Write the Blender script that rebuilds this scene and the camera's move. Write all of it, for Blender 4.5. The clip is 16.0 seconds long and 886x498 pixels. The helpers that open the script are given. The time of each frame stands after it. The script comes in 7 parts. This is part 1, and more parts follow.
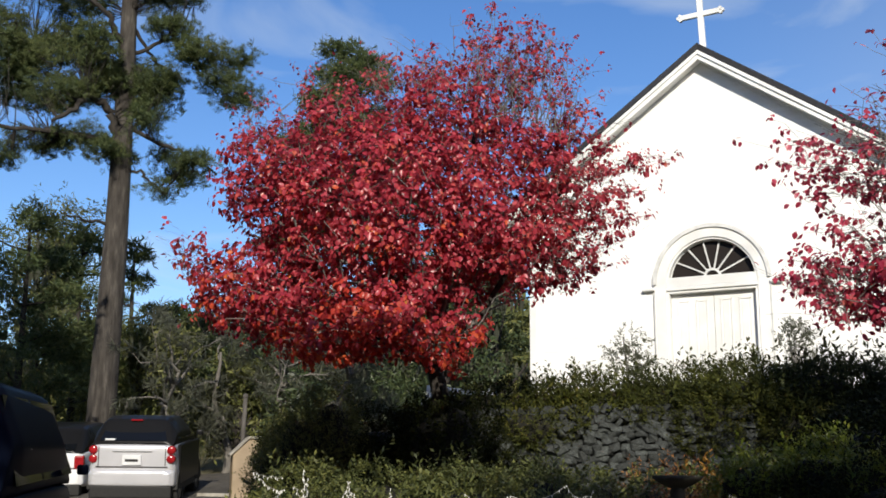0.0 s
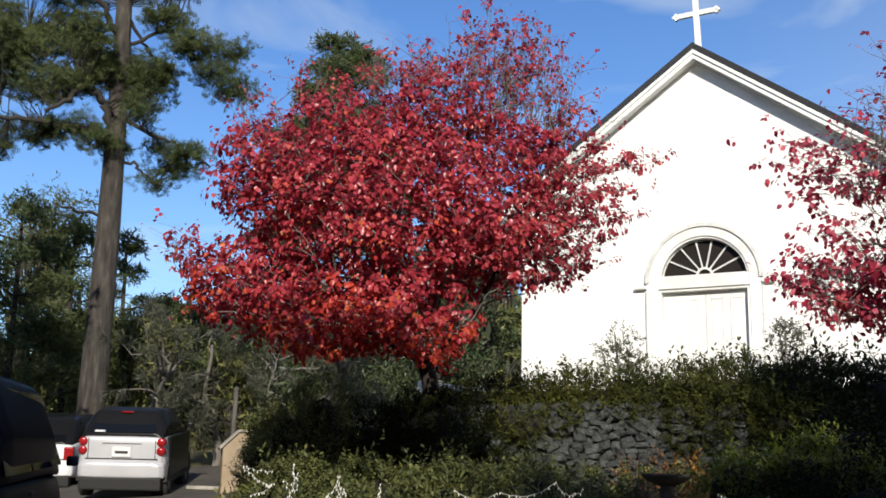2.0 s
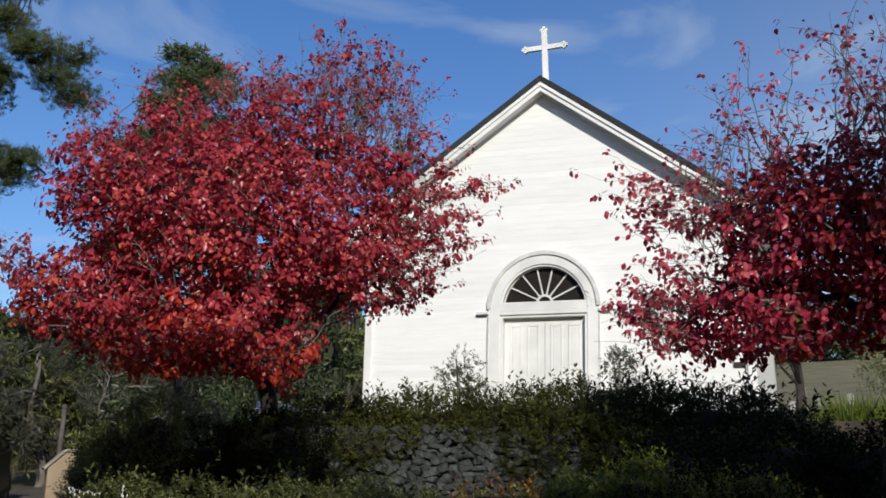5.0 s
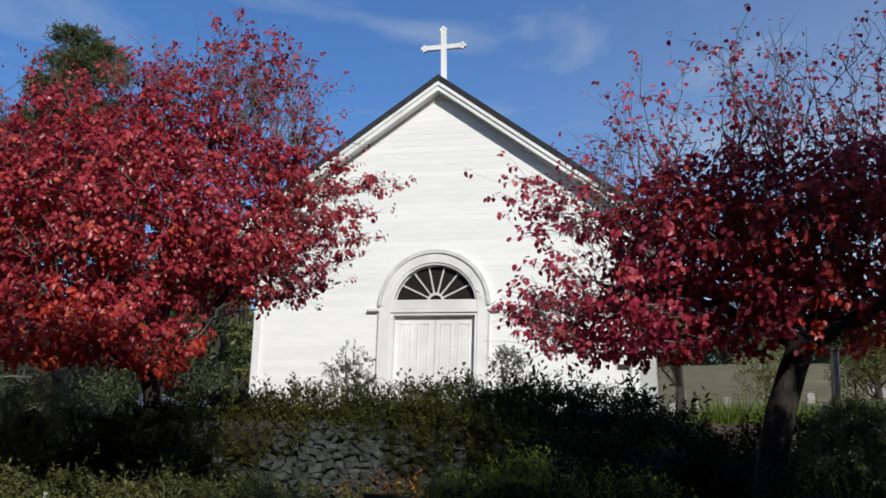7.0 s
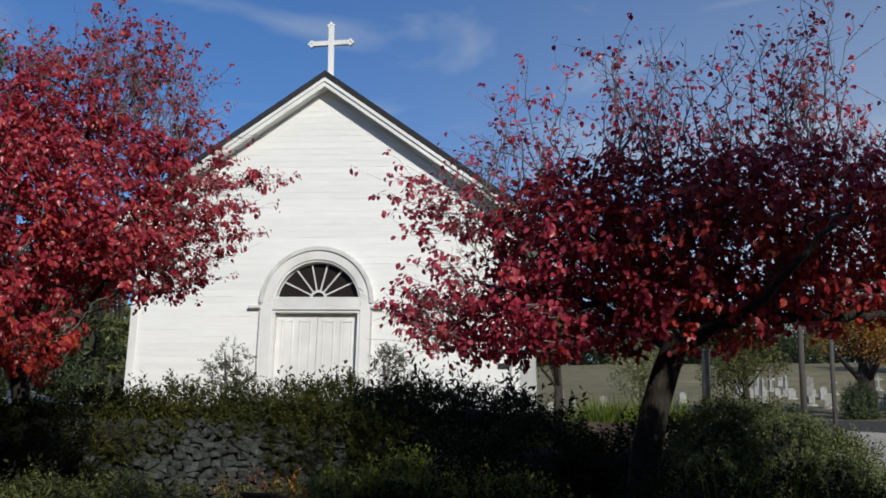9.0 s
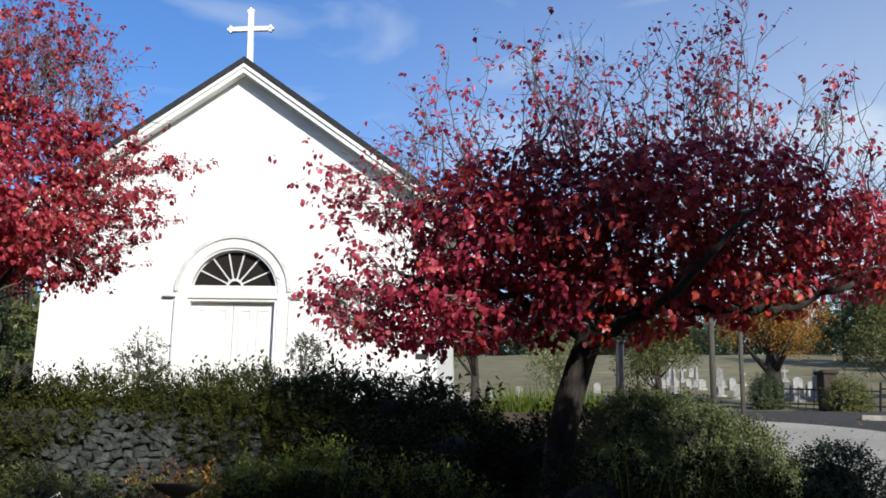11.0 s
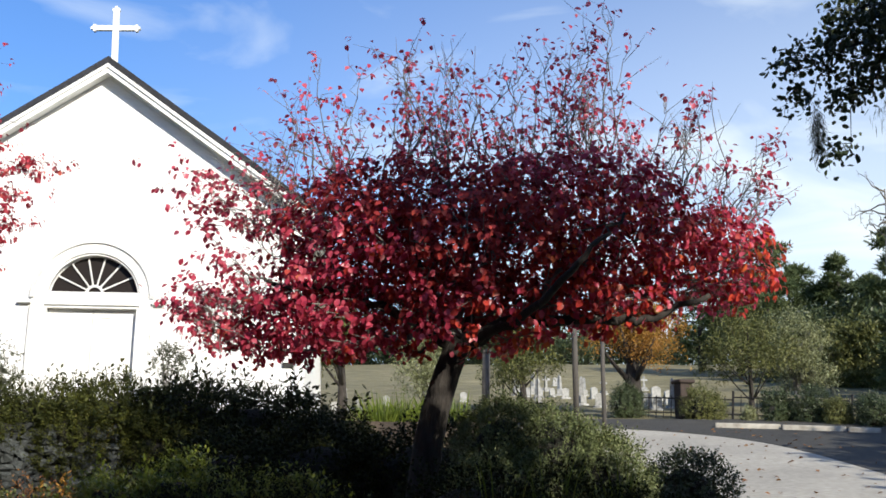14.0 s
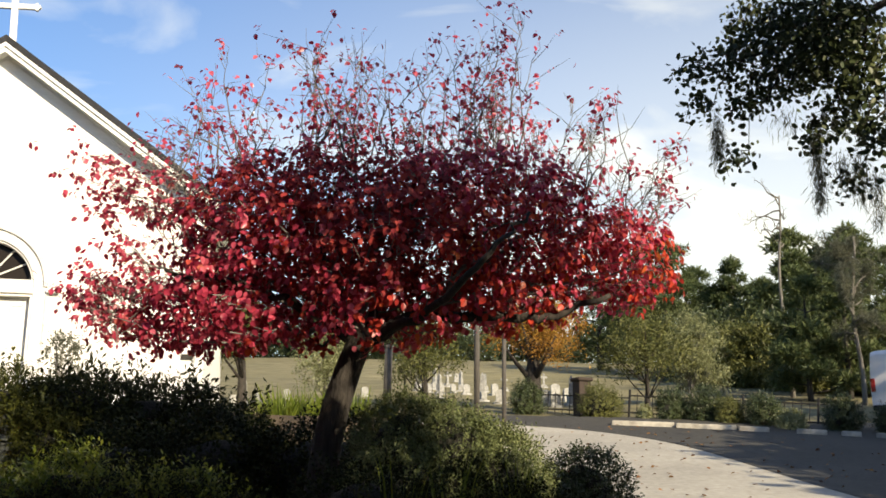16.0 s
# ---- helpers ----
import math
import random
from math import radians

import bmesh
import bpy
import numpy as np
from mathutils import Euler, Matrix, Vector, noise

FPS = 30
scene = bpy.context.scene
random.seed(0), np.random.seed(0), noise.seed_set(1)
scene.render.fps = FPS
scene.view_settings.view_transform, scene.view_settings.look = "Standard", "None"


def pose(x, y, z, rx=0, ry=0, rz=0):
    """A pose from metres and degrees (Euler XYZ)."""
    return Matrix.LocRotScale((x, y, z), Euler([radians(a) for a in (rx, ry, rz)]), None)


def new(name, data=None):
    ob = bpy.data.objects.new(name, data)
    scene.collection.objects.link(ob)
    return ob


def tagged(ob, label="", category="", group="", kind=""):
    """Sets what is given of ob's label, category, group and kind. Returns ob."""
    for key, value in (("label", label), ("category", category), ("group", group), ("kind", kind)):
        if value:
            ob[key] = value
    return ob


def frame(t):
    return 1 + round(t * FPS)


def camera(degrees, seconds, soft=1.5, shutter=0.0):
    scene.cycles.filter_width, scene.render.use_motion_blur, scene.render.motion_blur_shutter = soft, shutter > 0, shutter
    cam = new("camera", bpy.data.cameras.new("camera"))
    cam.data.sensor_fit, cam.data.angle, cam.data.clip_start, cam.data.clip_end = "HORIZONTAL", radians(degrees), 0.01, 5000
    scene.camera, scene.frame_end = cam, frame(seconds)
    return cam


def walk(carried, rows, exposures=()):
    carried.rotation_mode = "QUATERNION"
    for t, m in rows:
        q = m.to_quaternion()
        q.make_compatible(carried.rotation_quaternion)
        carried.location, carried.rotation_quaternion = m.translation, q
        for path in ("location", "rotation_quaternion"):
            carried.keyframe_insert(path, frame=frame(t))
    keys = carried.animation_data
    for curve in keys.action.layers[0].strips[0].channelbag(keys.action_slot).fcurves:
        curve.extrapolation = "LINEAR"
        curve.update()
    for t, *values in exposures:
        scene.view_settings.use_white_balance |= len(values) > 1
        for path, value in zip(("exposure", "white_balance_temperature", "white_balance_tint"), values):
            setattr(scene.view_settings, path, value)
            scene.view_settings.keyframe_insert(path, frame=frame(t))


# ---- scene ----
cam = camera(44.85, 16.0, soft=1.7)
EYE = (0.0, 0.0, 1.6)
# seconds, then pitch, lean and turn of the camera, in degrees; it turns where it stands
TURNS = [
    (0, 102.38, -0.50, 14.56), (0.5, 101.96, -0.27, 15.27),
    (1, 101.66, -0.66, 14.88), (1.5, 102.00, -0.92, 14.38),
    (2, 102.16, -1.16, 14.03), (2.5, 102.38, -1.23, 13.52),
    (3, 102.59, -1.23, 12.09), (3.5, 103.17, -1.37, 9.52),
    (6, 103.53, -1.56, 3.97), (6.5, 103.49, -1.84, 2.29),
    (7, 103.51, -1.75, -0.42), (7.5, 103.57, -1.60, -2.10),
    (8, 103.58, -1.56, -3.84), (8.5, 103.50, -1.54, -5.38),
    (9, 103.59, -1.36, -6.69), (9.5, 103.55, -1.05, -8.22),
    (10, 103.28, -1.24, -9.43), (12.5, 103.17, -0.50, -13.45),
    (13, 103.21, -0.63, -14.63), (13.5, 103.36, -0.24, -16.00),
    (14, 103.72, -0.21, -18.04), (14.5, 103.66, -0.40, -19.48),
    (15, 104.12, -0.68, -20.09), (15.5, 103.96, -0.49, -21.57),
    (16, 103.49, -0.46, -23.30),
]
EXPOSURES = [(0.0, 0.08, 6900, 10), (1.0, 0.3, 6900, 10), (2.0, 0.17, 6900, 10), (2.5, 0.03, 6800, 10), (3.0, -0.15, 6700, 10), (3.5, -0.24, 6600, 10), (6.0, -0.3, 6600, 10), (7.0, -0.38, 6500, 10), (8.0, -0.5, 6500, 10), (9.0, -0.5, 6500, 10), (10.0, -0.12, 6500, 10), (12.5, 0.26, 6600, 10), (14.5, 0.6, 6800, 10), (15.0, 0.65, 6900, 10), (15.5, 0.68, 7700, 10), (16.0, 0.72, 8700, 10)]
walk(cam, [(t, pose(*EYE, rx, ry, rz)) for t, rx, ry, rz in TURNS], EXPOSURES)

# ---- daylight ----
SUN_EL, SUN_TURN = 25.0, 16.0     # low winter sun behind the camera, a little to its right
to_sun = Vector((math.sin(radians(SUN_TURN)) * math.cos(radians(SUN_EL)),
                 -math.cos(radians(SUN_TURN)) * math.cos(radians(SUN_EL)), math.sin(radians(SUN_EL))))
sun = new("sun", bpy.data.lights.new("sun", "SUN"))
sun.data.energy, sun.data.angle, sun.data.color = 5.0, radians(0.53), (1.0, 0.96, 0.87)
sun.matrix_world = Matrix.Translation((10, -40, 30)) @ to_sun.to_track_quat("Z", "Y").to_matrix().to_4x4()


def daylight():
    world = bpy.data.worlds.new("sky")
    scene.world = world
    world.use_nodes = True
    nt = world.node_tree
    nt.nodes.clear()
    n, l = nt.nodes.new, nt.links.new
    out, bg, sky = n("ShaderNodeOutputWorld"), n("ShaderNodeBackground"), n("ShaderNodeTexSky")
    sky.sky_type, sky.sun_disc = "NISHITA", False
    sky.sun_elevation, sky.sun_rotation = radians(SUN_EL), radians(180 - SUN_TURN)
    sky.air_density, sky.dust_density, sky.ozone_density = 1.0, 0.3, 3.5
    # thin high cloud in drifting wisps
    co, mp, no, ramp = n("ShaderNodeTexCoord"), n("ShaderNodeMapping"), n("ShaderNodeTexNoise"), n("ShaderNodeValToRGB")
    mp.inputs["Scale"].default_value, mp.inputs["Rotation"].default_value = (2.2, 3.0, 7.0), (0.3, 0.5, 0.6)
    no.inputs["Scale"].default_value, no.inputs["Detail"].default_value = 1.6, 6.0
    no.inputs["Distortion"].default_value = 0.8
    ramp.color_ramp.elements[0].position, ramp.color_ramp.elements[1].position = 0.52, 0.95
    ramp.color_ramp.elements[0].color, ramp.color_ramp.elements[1].color = (0.0, 0.0, 0.0, 1), (0.75, 0.75, 0.75, 1)
    # the veil of cloud thickens towards the east
    sep, veil, add = n("ShaderNodeSeparateXYZ"), n("ShaderNodeMapRange"), n("ShaderNodeMath")
    veil.inputs["From Min"].default_value, veil.inputs["From Max"].default_value = -0.12, 0.72
    veil.inputs["To Min"].default_value, veil.inputs["To Max"].default_value = 0.0, 0.75
    veil.interpolation_type = "SMOOTHSTEP"
    add.operation, add.use_clamp = "ADD", True
    deep = n("ShaderNodeHueSaturation")
    deep.inputs["Saturation"].default_value, deep.inputs["Value"].default_value = 1.2, 1.7
    deep.inputs["Hue"].default_value = 0.51
    mix = n("ShaderNodeMixRGB")
    mix.inputs["Color2"].default_value = (8.4, 9.3, 9.6, 1)
    l(co.outputs["Generated"], mp.inputs["Vector"]), l(mp.outputs["Vector"], no.inputs["Vector"])
    l(no.outputs["Fac"], ramp.inputs["Fac"]), l(co.outputs["Generated"], sep.inputs["Vector"])
    l(sep.outputs["X"], veil.inputs["Value"])
    # and is thickest low over the hills
    low, thick = n("ShaderNodeMapRange"), n("ShaderNodeMath")
    low.inputs["From Min"].default_value, low.inputs["From Max"].default_value = 0.16, 0.46
    low.inputs["To Min"].default_value, low.inputs["To Max"].default_value = 1.0, 0.30
    thick.operation = "MULTIPLY"
    l(sep.outputs["Z"], low.inputs["Value"]), l(veil.outputs["Result"], thick.inputs[0]), l(low.outputs["Result"], thick.inputs[1])
    l(ramp.outputs["Color"], add.inputs[0]), l(thick.outputs["Value"], add.inputs[1])
    l(add.outputs["Value"], mix.inputs["Fac"]), l(sky.outputs["Color"], deep.inputs["Color"]), l(deep.outputs["Color"], mix.inputs["Color1"])
    l(mix.outputs["Color"], bg.inputs["Color"])
    bg.inputs["Strength"].default_value = 0.092
    l(bg.outputs["Background"], out.inputs["Surface"])


daylight()
# ---- materials ----
def material(name, rough=0.7, metal=0.0):
    m = bpy.data.materials.new(name)
    m.use_nodes = True
    b = m.node_tree.nodes["Principled BSDF"]
    b.inputs["Roughness"].default_value, b.inputs["Metallic"].default_value = rough, metal
    return m, m.node_tree, b


def ramp_node(nt, colours):
    r = nt.nodes.new("ShaderNodeValToRGB")
    e = r.color_ramp.elements
    while len(e) < len(colours):
        e.new(0.5)
    for i, (pos, c) in enumerate(colours):
        e[i].position, e[i].color = pos, (*c, 1)
    return r


def noise_node(nt, scale, detail=4.0, stretch=None, rough=0.55):
    co = nt.nodes.new("ShaderNodeTexCoord")
    no = nt.nodes.new("ShaderNodeTexNoise")
    no.inputs["Scale"].default_value, no.inputs["Detail"].default_value, no.inputs["Roughness"].default_value = scale, detail, rough
    if stretch:
        mp = nt.nodes.new("ShaderNodeMapping")
        mp.inputs["Scale"].default_value = stretch
        nt.links.new(co.outputs["Object"], mp.inputs["Vector"])
        nt.links.new(mp.outputs["Vector"], no.inputs["Vector"])
    else:
        nt.links.new(co.outputs["Object"], no.inputs["Vector"])
    return no


def bump(nt, b, source, strength, distance):
    k = nt.nodes.new("ShaderNodeBump")
    k.inputs["Strength"].default_value, k.inputs["Distance"].default_value = strength, distance
    nt.links.new(source, k.inputs["Height"])
    nt.links.new(k.outputs["Normal"], b.inputs["Normal"])


def surface(name, colours, scale, rough=0.8, metal=0.0, stretch=None, fine=None, relief=0.4, depth=0.01, coarse=None, vary=0.0):
    """Noise-driven colours at one scale, stains at a second (coarse), relief at a third (fine); vary: brightness from piece to piece."""
    m, nt, b = material(name, rough, metal)
    no = noise_node(nt, scale, 5.0, stretch)
    r = ramp_node(nt, colours)
    nt.links.new(no.outputs["Fac"], r.inputs["Fac"])
    colour = r.outputs["Color"]
    if coarse:
        big = noise_node(nt, coarse, 3.0)
        mr = nt.nodes.new("ShaderNodeMapRange")
        mr.inputs["From Min"].default_value, mr.inputs["From Max"].default_value = 0.3, 0.7
        mr.inputs["To Min"].default_value, mr.inputs["To Max"].default_value = 0.72, 1.12
        mul = nt.nodes.new("ShaderNodeMixRGB")
        mul.blend_type, mul.inputs["Fac"].default_value = "MULTIPLY", 1.0
        nt.links.new(big.outputs["Fac"], mr.inputs["Value"])
        nt.links.new(colour, mul.inputs["Color1"]), nt.links.new(mr.outputs["Result"], mul.inputs["Color2"])
        colour = mul.outputs["Color"]
    if vary:
        info, mr = nt.nodes.new("ShaderNodeObjectInfo"), nt.nodes.new("ShaderNodeMapRange")
        mr.inputs["To Min"].default_value, mr.inputs["To Max"].default_value = 1 - vary, 1 + vary
        mul = nt.nodes.new("ShaderNodeMixRGB")
        mul.blend_type, mul.inputs["Fac"].default_value = "MULTIPLY", 1.0
        nt.links.new(info.outputs["Random"], mr.inputs["Value"])
        nt.links.new(colour, mul.inputs["Color1"]), nt.links.new(mr.outputs["Result"], mul.inputs["Color2"])
        colour = mul.outputs["Color"]
    nt.links.new(colour, b.inputs["Base Color"])
    if fine:
        bump(nt, b, noise_node(nt, fine, 6.0, stretch).outputs["Fac"], relief, depth)
    return m


def foliage(name, colours, through_light=0.35, rough=0.5, patch=0.8, gloss=0.35):
    """Leaves: a colour for each leaf and, over it, one for each spray of the crown; light passes through them."""
    m, nt, b = material(name, rough)
    b.inputs["Specular IOR Level"].default_value = gloss
    geo = nt.nodes.new("ShaderNodeNewGeometry")
    big = noise_node(nt, patch, 2.0)
    mixv = nt.nodes.new("ShaderNodeMath")
    mixv.operation = "MULTIPLY_ADD"
    mixv.inputs[1].default_value = 0.62
    sub = nt.nodes.new("ShaderNodeMath")
    sub.operation, sub.inputs[1].default_value = "MULTIPLY_ADD", 0.9
    sub.inputs[2].default_value = -0.26
    r = ramp_node(nt, colours)
    nt.links.new(big.outputs["Fac"], sub.inputs[0])
    nt.links.new(geo.outputs["Random Per Island"], mixv.inputs[0]), nt.links.new(sub.outputs["Value"], mixv.inputs[2])
    nt.links.new(mixv.outputs["Value"], r.inputs["Fac"])
    nt.links.new(r.outputs["Color"], b.inputs["Base Color"])
    tr, mix = nt.nodes.new("ShaderNodeBsdfTranslucent"), nt.nodes.new("ShaderNodeMixShader")
    nt.links.new(r.outputs["Color"], tr.inputs["Color"])
    mix.inputs["Fac"].default_value = through_light
    out = nt.nodes["Material Output"]
    nt.links.new(b.outputs["BSDF"], mix.inputs[1]), nt.links.new(tr.outputs["BSDF"], mix.inputs[2])
    nt.links.new(mix.outputs["Shader"], out.inputs["Surface"])
    return m


def glass(name, tint, rough=0.03, clear=0.35):
    """A pane: part clear, part glossy dark."""
    m, nt, b = material(name, rough)
    b.inputs["Base Color"].default_value = (*tint, 1)
    b.inputs["Transmission Weight"].default_value = clear
    b.inputs["IOR"].default_value = 1.45
    return m


WHITE_PAINT = surface("white_paint", [(0.3, (0.74, 0.74, 0.71)), (0.7, (0.82, 0.82, 0.80))], 3.0, 0.55, fine=40, relief=0.15, depth=0.004, coarse=0.5)
BOARD_PAINT = surface("board_paint", [(0.25, (0.76, 0.76, 0.735)), (0.7, (0.83, 0.83, 0.81))], 1.6, 0.6, stretch=(1, 6, 10), fine=14, relief=0.25, depth=0.004, vary=0.035)
# mid-grey for arch moulding, pilaster beads and door knobs
TRIM_GREY = surface("grey_trim", [(0.3, (0.5, 0.5, 0.48)), (0.7, (0.66, 0.66, 0.64))], 6.0, 0.65, fine=40, relief=0.2, depth=0.003)
ROOF_SHINGLE = surface("roof_shingle", [(0.3, (0.010, 0.011, 0.014)), (0.7, (0.024, 0.025, 0.030))], 14.0, 0.85, fine=60, relief=0.5, depth=0.004, vary=0.35)
FAN_GLASS = glass("fanlight_glass", (0.020, 0.016, 0.014), 0.35, 0.0)
FAN_GLASS.node_tree.nodes["Principled BSDF"].inputs["Specular IOR Level"].default_value = 0.2
DARK_INSIDE = surface("dark_inside", [(0.3, (0.02, 0.018, 0.016)), (0.7, (0.04, 0.036, 0.032))], 3.0, 0.9)
# stone toned dark and cool, so its colour carries the wall's shade
STONE = surface("wall_stone", [(0.25, (0.020, 0.024, 0.023)), (0.55, (0.050, 0.057, 0.055)), (0.8, (0.105, 0.113, 0.108))], 7.0, 0.9, fine=28, relief=0.7, depth=0.012, coarse=1.4, vary=0.35)
MORTAR = surface("wall_joint", [(0.3, (0.012, 0.012, 0.011)), (0.7, (0.03, 0.028, 0.026))], 9.0, 0.95, fine=40, relief=0.6, depth=0.01)
SOIL = surface("garden_soil", [(0.3, (0.035, 0.027, 0.018)), (0.55, (0.07, 0.05, 0.033)), (0.75, (0.10, 0.085, 0.045))], 3.0, 0.95, fine=22, relief=0.9, depth=0.03, coarse=0.3)
DRY_GRASS = surface("dry_grass", [(0.3, (0.105, 0.096, 0.046)), (0.55, (0.180, 0.156, 0.076)), (0.75, (0.25, 0.215, 0.12))], 0.9, 0.95, fine=16, relief=0.9, depth=0.03, coarse=0.06)
ASPHALT = surface("asphalt", [(0.3, (0.30, 0.282, 0.24)), (0.7, (0.41, 0.388, 0.335))], 8.0, 0.9, fine=150, relief=0.6, depth=0.006, coarse=0.25)
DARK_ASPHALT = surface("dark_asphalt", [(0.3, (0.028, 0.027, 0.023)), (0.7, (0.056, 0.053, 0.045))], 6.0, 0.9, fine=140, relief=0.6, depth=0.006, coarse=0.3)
CONCRETE = surface("concrete_kerb", [(0.3, (0.24, 0.22, 0.185)), (0.55, (0.40, 0.375, 0.32)), (0.75, (0.50, 0.47, 0.40))], 5.0, 0.88, fine=60, relief=0.5, depth=0.005, coarse=0.9, vary=0.12)
BARK_PINE = surface("pine_bark", [(0.3, (0.022, 0.018, 0.015)), (0.55, (0.058, 0.050, 0.043)), (0.75, (0.11, 0.097, 0.084))], 3.0, 0.95, stretch=(3, 3, 0.6), fine=9, relief=1.0, depth=0.05, coarse=0.4)
BARK_GREY = surface("grey_bark", [(0.3, (0.085, 0.078, 0.072)), (0.7, (0.22, 0.205, 0.19))], 8.0, 0.92, stretch=(2, 2, 0.7), fine=24, relief=0.9, depth=0.015)
BARK_DARK = surface("dark_bark", [(0.3, (0.016, 0.013, 0.011)), (0.7, (0.045, 0.038, 0.032))], 9.0, 0.92, stretch=(2, 2, 0.6), fine=22, relief=0.9, depth=0.02)
BARK_DEAD = surface("bleached_bark", [(0.3, (0.085, 0.076, 0.066)), (0.7, (0.19, 0.175, 0.155))], 4.0, 0.9, stretch=(3, 3, 0.6), fine=18, relief=0.7, depth=0.02)
TOMB_STONE = surface("tomb_marble", [(0.3, (0.19, 0.19, 0.18)), (0.7, (0.38, 0.38, 0.36))], 5.0, 0.7, fine=40, relief=0.3, depth=0.004, coarse=1.0)
RED_LEAF = foliage("red_leaf", [(0.0, (0.100, 0.014, 0.018)), (0.22, (0.240, 0.023, 0.036)), (0.48, (0.455, 0.043, 0.066)), (0.72, (0.640, 0.095, 0.125)), (0.92, (0.720, 0.160, 0.090)), (1.0, (0.520, 0.320, 0.070))], 0.5, 0.30, 2.0, 0.45)
ORANGE_LEAF = foliage("orange_leaf", [(0.0, (0.16, 0.014, 0.016)), (0.3, (0.42, 0.036, 0.034)), (0.6, (0.60, 0.072, 0.044)), (0.85, (0.68, 0.15, 0.05)), (1.0, (0.62, 0.30, 0.07))], 0.4, 0.35, 1.1)
MAROON_LEAF = foliage("maroon_leaf", [(0.0, (0.19, 0.022, 0.034)), (0.28, (0.38, 0.034, 0.066)), (0.55, (0.58, 0.062, 0.115)), (0.84, (0.76, 0.17, 0.23)), (1.0, (0.74, 0.22, 0.14))], 0.5, 0.30, 2.0, 0.45)
PINE_FAR = foliage("far_pine_needle", [(0.0, (0.030, 0.050, 0.020)), (0.5, (0.075, 0.105, 0.038)), (1.0, (0.150, 0.160, 0.060))], 0.2, 0.6, 0.25)
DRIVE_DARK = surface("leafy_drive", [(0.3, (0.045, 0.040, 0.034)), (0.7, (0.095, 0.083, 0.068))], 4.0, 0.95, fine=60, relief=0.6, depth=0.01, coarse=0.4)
PINE_NEEDLE = foliage("pine_needle", [(0.0, (0.020, 0.034, 0.014)), (0.5, (0.062, 0.088, 0.030)), (1.0, (0.150, 0.160, 0.050))], 0.2, 0.6, 0.5)
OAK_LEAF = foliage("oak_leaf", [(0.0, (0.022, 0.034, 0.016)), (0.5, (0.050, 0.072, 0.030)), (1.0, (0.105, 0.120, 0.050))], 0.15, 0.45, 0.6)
WOOD_LEAF = foliage("woodland_leaf", [(0.0, (0.034, 0.042, 0.014)), (0.45, (0.105, 0.115, 0.036)), (0.8, (0.205, 0.205, 0.064)), (1.0, (0.32, 0.30, 0.17))], 0.25, 0.55, 0.35)
SILVER_LEAF = foliage("silver_leaf", [(0.0, (0.11, 0.125, 0.06)), (0.5, (0.245, 0.26, 0.125)), (1.0, (0.42, 0.42, 0.25))], 0.3, 0.55, 0.5)
HEDGE_LEAF = foliage("hedge_leaf", [(0.0, (0.013, 0.016, 0.005)), (0.45, (0.040, 0.048, 0.010)), (0.8, (0.090, 0.095, 0.018)), (1.0, (0.17, 0.12, 0.030))], 0.25, 0.6, 0.9, 0.18)
# evergreen leaf coloured near-black, so the hedges' shade sits in the colour
SHADED_EVERGREEN = foliage("shaded_evergreen_leaf", [(0.0, (0.007, 0.009, 0.003)), (0.5, (0.018, 0.022, 0.006)), (0.85, (0.045, 0.050, 0.012)), (1.0, (0.10, 0.085, 0.025))], 0.15, 0.7, 0.9, 0.1)
LANTANA = foliage("lantana_leaf", [(0.0, (0.030, 0.040, 0.014)), (0.45, (0.085, 0.100, 0.030)), (0.85, (0.16, 0.165, 0.045)), (1.0, (0.24, 0.12, 0.06))], 0.25, 0.55, 0.9)
# red leaf darkened: the crown's inner shade is put into its colour
SHADED_RED_LEAF = foliage("shaded_red_leaf", [(0.0, (0.10, 0.014, 0.017)), (0.35, (0.22, 0.026, 0.032)), (0.7, (0.46, 0.055, 0.052)), (0.95, (0.62, 0.11, 0.075)), (1.0, (0.50, 0.18, 0.06))], 0.45, 0.5, 2.0, 0.25)
STRAP_LEAF = foliage("strap_leaf", [(0.0, (0.060, 0.080, 0.014)), (0.5, (0.15, 0.19, 0.026)), (1.0, (0.30, 0.32, 0.055))], 0.4, 0.45, 2.0)
ROSEMARY = foliage("rosemary_leaf", [(0.0, (0.042, 0.058, 0.022)), (0.5, (0.125, 0.152, 0.058)), (1.0, (0.26, 0.28, 0.12))], 0.2, 0.6, 0.8)
BRIGHT_LEAF = foliage("bright_leaf", [(0.0, (0.07, 0.10, 0.02)), (0.5, (0.14, 0.19, 0.03)), (1.0, (0.26, 0.27, 0.05))], 0.4, 0.45, 0.8)
YELLOW_LEAF = foliage("yellow_leaf", [(0.0, (0.17, 0.075, 0.02)), (0.5, (0.37, 0.18, 0.035)), (1.0, (0.52, 0.33, 0.07))], 0.4, 0.5, 0.7)
FALLEN_LEAF = foliage("fallen_leaf", [(0.0, (0.10, 0.040, 0.022)), (0.5, (0.22, 0.095, 0.035)), (1.0, (0.40, 0.22, 0.07))], 0.1, 0.8, 1.5)
MOSS = foliage("hanging_moss", [(0.0, (0.06, 0.065, 0.045)), (0.5, (0.12, 0.125, 0.09)), (1.0, (0.24, 0.25, 0.18))], 0.6, 0.9, 1.0)
# ---- building helpers ----
rng = np.random.default_rng(7)


def smooth_step(a, b, x):
    t = min(1.0, max(0.0, (x - a) / (b - a)))
    return t * t * (3 - 2 * t)


